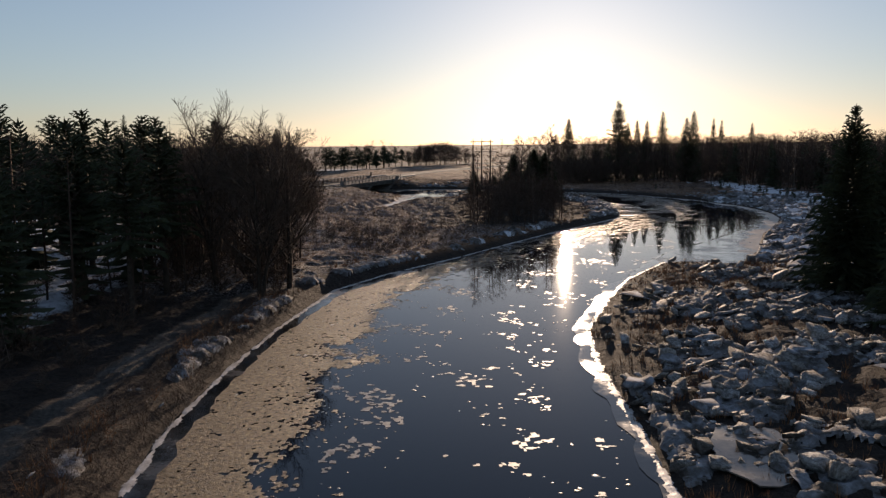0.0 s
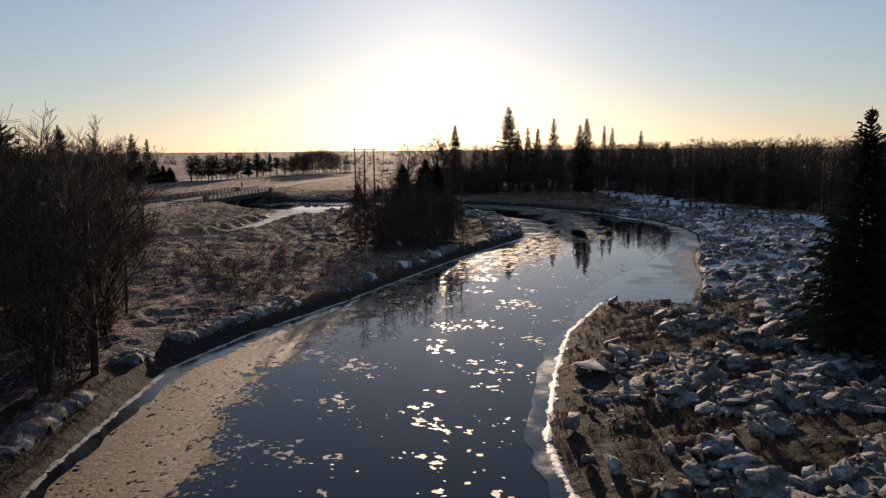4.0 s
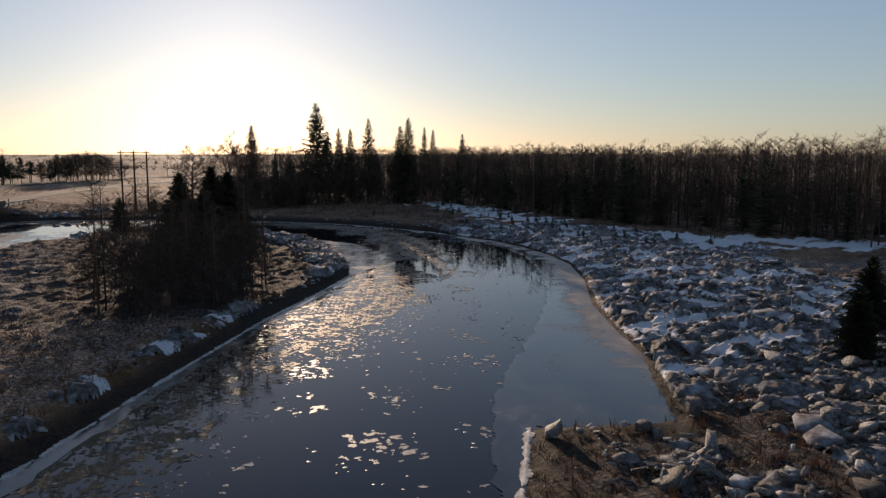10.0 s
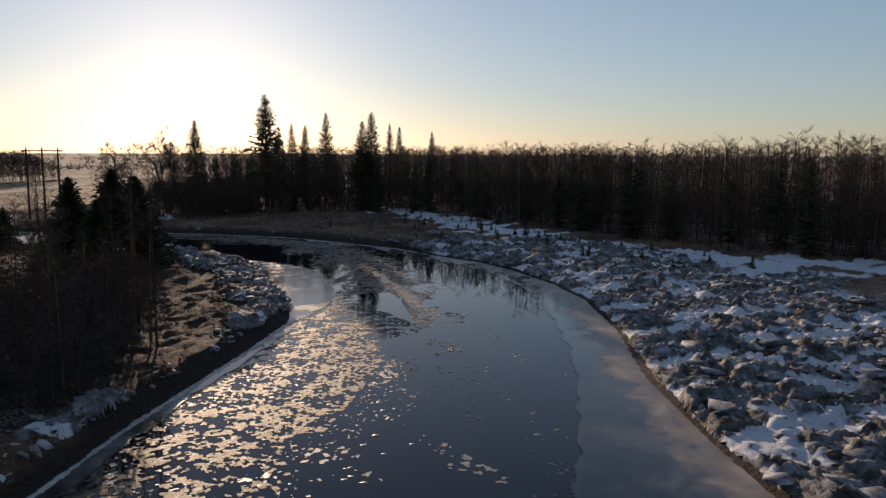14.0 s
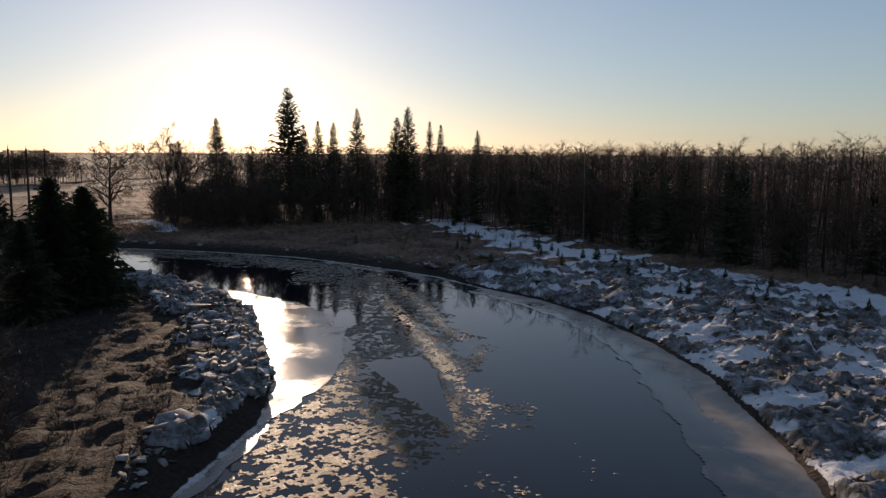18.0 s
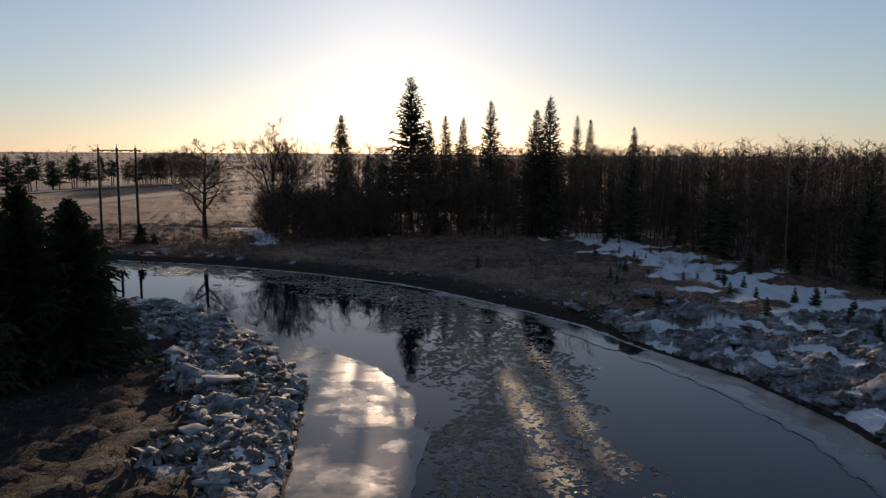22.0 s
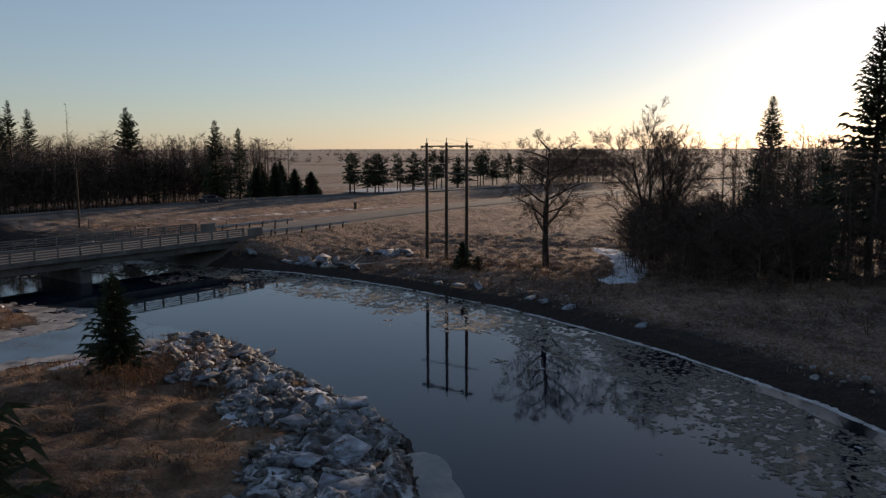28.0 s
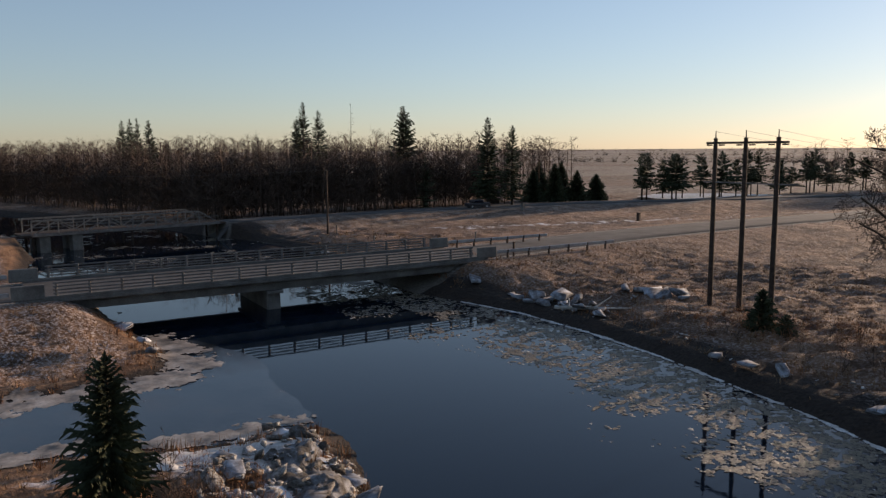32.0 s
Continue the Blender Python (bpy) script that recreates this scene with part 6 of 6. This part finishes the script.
def ribbon(name, line, width, lift, mat, label, gap=2.0):
    """A road surface laid just over the ground along a line."""
    pts = []
    for (ax, ay), (bx, by) in zip(line[:-1], line[1:]):
        n = max(1, int(math.hypot(bx - ax, by - ay) / gap))
        pts += [(ax + (bx - ax) * k / n, ay + (by - ay) * k / n) for k in range(n)]
    pts.append(line[-1])
    P = np.array(pts)
    for _ in range(6):
        P[1:-1] = (P[:-2] + 2 * P[1:-1] + P[2:]) / 4
    T = np.gradient(P, axis=0)
    T /= np.hypot(T[:, 0], T[:, 1])[:, None]
    N = np.stack([-T[:, 1], T[:, 0]], 1)
    cols = np.linspace(-width / 2, width / 2, 5)
    xy = P[:, None] + N[:, None] * cols[None, :, None]
    z = land(P[:, 0], P[:, 1])[0][:, None] + lift - 0.03 * (cols / width * 2)[None] ** 2
    top = np.concatenate([xy, z[..., None]], -1)
    n, m = top.shape[:2]
    low = top.copy()
    low[..., 2] -= 0.3
    V = np.concatenate([top.reshape(-1, 3), low.reshape(-1, 3)])
    i = (np.arange(n - 1)[:, None] * m + np.arange(m - 1)[None]).ravel()
    F = [np.stack([i + 1, i, i + m, i + m + 1], 1)]
    for c in (0, m - 1):
        j = np.arange(n - 1) * m + c
        q = np.stack([j, j + m, j + m + n * m, j + n * m], 1)
        F.append(q if c else q[:, ::-1])
    return tagged(new(name, tri_mesh(name, V, np.concatenate(F), mat)), label, "road", kind="structure")


ribbon("road", [tuple(on_bridge(LB + 0.7, 0, 0)[:2])] + ROAD_A[6:], 7.4, 0.05, M_ASPHALT, "worn grey asphalt road leading off the bridge")
ribbon("road", ROAD_A[:4] + [tuple(on_bridge(-0.7, 0, 0)[:2])], 7.4, 0.05, M_ASPHALT, "worn grey asphalt road leading to the bridge")

ribbon("road", ROAD_B[3:], 5.0, 0.05, M_ASPHALT, "narrow dark road along the wood")
ribbon("road", ROAD_B[:3], 5.0, 0.05, M_ASPHALT, "narrow road leading to the truss bridge")

# ---- old truss footbridge ----
truss = thing("truss_bridge", "old steel truss bridge over the pond upstream", "bridge")
TA, TB = Vector((-64.2, 196.5, 0)), Vector((-60.8, 220.5, 0))
tdir = (TB - TA).normalized()
tperp = Vector((-tdir.y, tdir.x, 0))
tl = (TB - TA).length


def tp(s, w, z):
    q = TA + tdir * s + tperp * w
    return (q.x, q.y, z)


part("deck", bar_bm(tp(-1, 0, 2.15), tp(tl + 1, 0, 2.15), 4.4, 0.3, bevel=0.02), M_POLE, truss, "timber deck")
for w in (-2.3, 2.3):
    part("bottom_chord", bar_bm(tp(0, w, 2.2), tp(tl, w, 2.2), 0.2, 0.3), M_RUST, truss)
    n = 8
    part("top_chord", bar_bm(tp(0, w, 4.0), tp(tl - tl / n, w, 4.0), 0.2, 0.2), M_RUST, truss, "dull steel top chord")
    for k in range(0, n):
        part("vertical", bar_bm(tp(tl * k / n, w, 2.2), tp(tl * k / n, w, 4.0), 0.13, 0.13), M_RUST, truss)
    for k in range(n):
        a, b = (4.0, 2.2) if k % 2 else (2.2, 4.0)
        if k == n - 1:
            a, b = 4.0, 2.2
        part("diagonal", bar_bm(tp(tl * k / n, w, a), tp(tl * (k + 1) / n, w, b), 0.11, 0.14), M_RUST, truss)
    part("handrail", bar_bm(tp(0, w * 0.95, 3.2), tp(tl, w * 0.95, 3.2), 0.06, 0.08), M_RUST, truss)
for s in (1.4, 5.2):
    for w in (-1.5, 1.5):
        part("pier", bar_bm(tp(s, w, -0.8), tp(s, w, 2.0), 1.1, 1.3, bevel=0.05), M_CONC, truss, "weathered concrete pier")
for s in (0.2, tl * 0.5, tl - 0.2):
    for w in (-1.8, 1.8):
        part("pile", rod_bm(tp(s, w, -0.8), tp(s, w, 2.05), 0.16, 0.16), M_POLE, truss)

# ---- power poles ----
frame_ = thing("power_pole_frame", "three-pole timber power line frame with crossarm and insulators", "power pole")
PL, PR = Vector((15.6, 211.95)), Vector((20.25, 210.55))
pole_xy = [PL, (PL + PR) / 2, PR]
out_ = (PR - PL).normalized()
a, b = PL - out_ * 0.75, PR + out_ * 0.75
crossarm = part("crossarm", bar_bm((a.x, a.y, 12.62), (b.x, b.y, 12.62), 0.11, 0.15, bevel=0.01), M_POLE, frame_, "timber crossarm")
for p in pole_xy:
    g = ground_z(p.x, p.y)
    part("pole", rod_bm((p.x, p.y, g - 0.4), (p.x, p.y, 12.95), 0.19, 0.14, 10), M_POLE, frame_, "tall dark timber pole", smooth=False)
    part("insulator", rod_bm((p.x, p.y, 12.9), (p.x, p.y, 13.45), 0.05, 0.03, 6), M_CONC, crossarm, "grey pin insulator")
for p in (PL - out_ * 0.5, PL + out_ * 0.5, (PL + PR) / 2 + out_ * 0.5, (PL + PR) / 2 - out_ * 0.5, PR - out_ * 0.5, PR + out_ * 0.5):
    part("bracket", box_bm(0.42, 0.16, 0.10, 0.02), M_POLE, crossarm, m=pose(p.x, p.y, 12.47, 0, 0, math.degrees(math.atan2(out_.y, out_.x))))
a, b = PL - out_ * 0.9, PR + out_ * 1.5
part("lower_bar", bar_bm((a.x, a.y, 9.9), (b.x, b.y, 9.9), 0.05, 0.09), M_RUST, frame_, "thin steel crossbar")

np_ = thing("utility_pole", "single thin utility pole on the grass by the far road", "utility pole")
g = ground_z(-42.0, 226)
part("pole", rod_bm((-42, 226, g - 0.3), (-42, 226, 9.6), 0.15, 0.10, 8), M_POLE, np_)
part("stub", rod_bm((-40.9, 226.6, g - 0.3), (-40.9, 226.6, g + 1.3), 0.08, 0.08, 6), M_CONC, np_, "pale stub post")
part("pin", rod_bm((-42, 226, 9.6), (-42, 226, 9.8), 0.03, 0.03, 6), M_CONC, np_)


def wire(a, b, sag, label):
    cu = bpy.data.curves.new("power_line", "CURVE")
    cu.dimensions, cu.bevel_depth, cu.bevel_resolution = "3D", 0.009, 0
    sp = cu.splines.new("POLY")
    n = 24
    sp.points.add(n)
    for k in range(n + 1):
        u = k / n
        p = Vector(a).lerp(Vector(b), u)
        sp.points[k].co = (p.x, p.y, p.z - 4 * sag * u * (1 - u), 1)
    cu.materials.append(M_RUST)
    dg = new("tmp_curve", cu)
    me = bpy.data.meshes.new_from_object(dg)
    bpy.data.objects.remove(dg)
    tagged(new("power_line", me), label, "cable", "overhead power lines")


side_ = Vector((-out_.y, out_.x))
for p in pole_xy:
    wire((p.x, p.y, 13.4), (p.x + side_.x * 160 - 30, p.y + side_.y * 160, 13.5), 3.0, "thin overhead power line sagging across the field")
wire((-42, 226, 9.7), (-150, 205, 10), 1.5, "thin overhead line along the road")


# ---- small things by the far road ----
def post_at(x, y, h, w, label, mat):
    t = thing("marker_post", label, "post", at=pose(x, y, ground_z(x, y) - 0.15))
    part("post", box_bm(w, w, h, 0.02, at=(0, 0, h / 2)), mat, t)
    part("cap", box_bm(w * 1.3, w * 1.3, 0.12, 0.02, at=(0, 0, h + 0.05)), mat, t)


post_at(-15.7, 264, 1.4, 0.45, "dark wooden marker post in the field", M_POLE)
post_at(-4.6, 216.2, 1.4, 0.16, "grey post beside the guardrail", M_POLE)
post_at(-21.5, 232, 1.1, 0.14, "thin delineator post beside the road", M_CONC)
post_at(-29, 222, 1.1, 0.14, "thin delineator post beside the road", M_CONC)
post_at(-38, 266, 1.3, 0.5, "pale utility box by the road", M_CONC)
car = thing("parked_car", "dark parked car beside the far road", "car", at=pose(-45, 262.5, ground_z(-45, 262.5) + 0.02, 0, 0, 62))
bm = box_bm(4.3, 1.75, 0.62, 0.12, at=(0, 0, 0.62))
part("body", bm, M_CAR, car, "dark painted car body")
bm = box_bm(2.3, 1.55, 0.55, 0.16, at=(-0.15, 0, 1.15))
cabin = part("cabin", bm, M_CAR, car)
for sy in (-0.785, 0.785):
    part("side_window", box_bm(1.5, 0.02, 0.30, 0.0, at=(-0.15, sy, 1.2)), M_WATER, cabin, "dark side window")
for wx in (-1.35, 1.35):
    for wy in (-0.8, 0.8):
        wheel = part("wheel", rod_bm((wx, wy - 0.1, 0.32), (wx, wy + 0.1, 0.32), 0.32, 0.32, 14), M_CAR, car, "black tyre")
        part("rim", rod_bm((wx, wy - 0.12, 0.32), (wx, wy + 0.12, 0.32), 0.18, 0.18, 10), M_STEEL, wheel, "grey wheel rim")
hut = thing("shelter", "small weathered timber shelter at the wood's edge", "shelter", at=pose(-52, 276, ground_z(-52, 276) - 0.05, 0, 0, 30))
for sx in (-1.2, 1.2):
    for sy in (-0.9, 0.9):
        part("post", box_bm(0.14, 0.14, 2.5, 0.01, at=(sx, sy, 1.25)), M_POLE, hut)
part("roof", box_bm(3.2, 2.6, 0.14, 0.02, at=(0, 0, 2.57), rot=Matrix.Rotation(radians(8), 3, "X")), M_POLE, hut, "sloping board roof")
part("back_wall", box_bm(2.4, 0.06, 1.2, 0.01, at=(0, 0.9, 0.7)), M_POLE, hut)


# ---- driftwood and big ice blocks by the far bank ----
M_LOG = plain("bleached_driftwood", [(0.3, (0.30, 0.27, 0.23)), (0.7, (0.52, 0.48, 0.42))], 4, 0.85, 0.2, bump=0.3, dist=0.01)
drift = thing("driftwood", "bleached branching driftwood log on the far bank", "driftwood")
g = ground_z(8.0, 206.6)
for name, a, b, r0, r1 in (("log", (6.2, 206.2, g + 0.1), (10.4, 207.6, g + 0.35), 0.16, 0.10), ("branch", (8.2, 206.9, g + 0.25), (9.6, 205.6, g + 0.75), 0.09, 0.04), ("branch", (9.0, 207.1, g + 0.3), (9.4, 208.9, g + 0.9), 0.08, 0.03),
                           ("branch", (7.3, 206.5, g + 0.2), (6.4, 207.9, g + 0.6), 0.07, 0.03), ("branch", (10.2, 207.5, g + 0.35), (11.8, 207.4, g + 0.6), 0.08, 0.03)):
    part(name, rod_bm(a, b, r0, r1, 8), M_LOG, drift)
rb = random.Random(3)
for k, (x, y, s) in enumerate([(3.2, 208.2, 1.7), (4.6, 207.6, 1.2), (5.4, 208.6, 1.5), (7.0, 208.0, 1.3), (2.0, 207.4, 0.9), (11.0, 212.5, 1.8), (12.6, 213.4, 1.6), (9.6, 213.0, 1.2), (10.2, 205.6, 1.1), (-3.0, 208.4, 1.3), (24.5, 199.2, 0.9), (29.6, 196.0, 0.8), (33, 193.4, 0.9),
                               (4.0, 207.0, 0.8), (5.0, 206.6, 1.0), (6.2, 207.4, 0.7), (6.8, 206.8, 0.9), (7.8, 206.4, 0.6), (8.6, 207.6, 0.8), (3.4, 206.8, 0.7), (9.8, 206.8, 0.7), (10.8, 213.2, 1.2), (11.8, 212.4, 1.3), (13.4, 212.6, 0.9), (8.8, 212.2, 0.8), (1.0, 208.0, 0.6), (-14.2, 183.0, 1.2), (-12.6, 182.5, 1.4), (-9.4, 182.2, 0.9), (-6.4, 181.2, 0.8), (20.5, 200.4, 0.7), (38.5, 189, 0.7)]):
    ob = new("ice_block", slab_me[k % len(slab_me)])
    ob.matrix_world = pose(x, y, ground_z(x, y) + 0.16 * s, rb.gauss(0, 14), rb.gauss(0, 14), rb.uniform(0, 360)) @ Matrix.Diagonal((s, s * 0.8, s * 1.3, 1))
    tagged(ob, "stranded white ice block on the bank near the bridge", "ice block", "stranded ice blocks by the bridge")

up_r = random.Random(17)
for k in range(34):
    u = up_r.random()
    x, y = -40 + 25 * u + up_r.gauss(0, 0.5), 218.6 - 10.4 * u + up_r.gauss(0.3, 0.8)
    if not inside(np.array([x]), np.array([y]), RIVER)[0]:
        s = up_r.uniform(0.4, 1.1)
        ob = new("ice_block", slab_me[k % len(slab_me)])
        ob.matrix_world = pose(x, y, ground_z(x, y) + 0.12 * s, up_r.gauss(0, 12), up_r.gauss(0, 12), up_r.uniform(0, 360)) @ Matrix.Diagonal((s, s * 0.8, s * 1.2, 1))
        tagged(ob, "small white ice block stranded on the upstream bank", "ice block", "stranded ice blocks upstream")

# ---- dry grass, reeds ----
def tuft_set(seed, blades, height, spread, lean):
    r = random.Random(seed)
    made = []
    for k in range(6):
        V, F = [], []
        for b in range(blades):
            a = r.uniform(0, 6.283)
            p = Vector((math.cos(a), math.sin(a), 0)) * spread * r.random() ** 0.5
            w = r.uniform(0.012, 0.03)
            t = p + Vector((math.cos(a) * lean * r.uniform(0.3, 1.2) + 0.1, math.sin(a) * lean * r.uniform(0.3, 1.2) - 0.06, r.uniform(0.55, 1.1))) * height
            s = Vector((math.cos(a + 1.4), math.sin(a + 1.4), 0)) * w
            i = len(V)
            V.extend([p - s, p + s, t])
            F.append((i, i + 1, i + 2))
        made.append((np.array([v[:] for v in V]), np.array(F)))
    return made


def meadow(x, y):
    h, k = land(x, y)
    clear = (k["da"] > 5.2) & (k["db"] > 3.5) & (k["dp"] > 1.8) & (k["st"] > 2.6) & ~k["wet"]
    p = step(0.8, 2.0, k["d"]) * (0.35 + 0.65 * step(-0.3, 0.5, waves(x, y, 6, 71)))
    p = p * (1 - step(-6, -12, x) * (1 - step(60, 70, y)))
    p = p * np.where(k["east"], 0.45, 1.0) * np.where(k["dw"] < k["de"], 1 - 0.7 * step(-4, 8, x) * step(96, 106, y) * (1 - step(152, 160, y)), 1.0)
    return np.where(clear, p, 0), h


x, y, h, r = sow(80000, -42, 66, 40, 232, meadow, 75)
P = np.stack([x, y, h - 0.03, 0.5 + 0.9 * r.beta(1.3, 3, len(x)), r.uniform(0, 6.28, len(x)), 0 * x, 0 * x], 1)
tagged(new("dry_grass", scatter_mesh("dry_grass", tuft_set(3, 7, 0.30, 0.22, 0.7), P, M_GRASS)), "matted dry straw-coloured grass tussocks", "grass", kind="stuff")


def russet(x, y):
    h, k = land(x, y)
    west = np.where(k["dw"] < k["de"], (0.35 + 0.65 * step(60, 70, y)) * step(0.9, 1.4, k["d"]) * (1 - step(2.5, 5, k["d"])) * (y > 20) * (y < 112) * step(-0.2, 0.6, waves(x, y, 9, 78)), 0)
    spit = np.exp(-((x - 21.5) ** 2 / 30 + (y - 70) ** 2 / 40)) * (k["d"] > 0.3)
    young = np.exp(-((x - 14.5) ** 2 + (y - 168.5) ** 2) / 5)
    reeds = np.where((k["d"] > 0.2) & (k["d"] < 2.2) & (y > 168) & (x < 24) & (k["dw"] < k["de"]), 0.5 + 0.5 * (x > 7) * (y > 173), 0)
    near = np.where(k["east"] & (y < 74), 0.75 * step(-0.15, 0.35, waves(x, y, 10, 52) + 0.4 * waves(x, y, 3, 53)) * (1 - step(8, 14, k["d"])), 0)
    reeds2 = np.exp(-((x - 33) ** 2 + (y - 76) ** 2) / 14) * 0.8
    far = np.where(k["far_n"] & (y > 195), 0.5 * step(1.5, 3, k["d"]) * (1 - step(7, 11, k["d"])) * step(0, 0.6, waves(x, y, 8, 79)), 0)
    return np.where(k["wet"], 0, np.maximum.reduce([west, spit, young, reeds, reeds2, far, near])), h


x, y, h, r = sow(60000, -16, 60, 20, 216, russet, 85)
P = np.stack([x, y, h - 0.03, 0.5 + 0.8 * r.beta(1.5, 3, len(x)), r.uniform(0, 6.28, len(x)), 0 * x, 0 * x], 1)
tagged(new("russet_reeds", scatter_mesh("russet_reeds", tuft_set(9, 8, 0.6, 0.18, 0.35), P, M_REED)), "russet dead reeds and weeds along the banks", "reeds", kind="stuff")
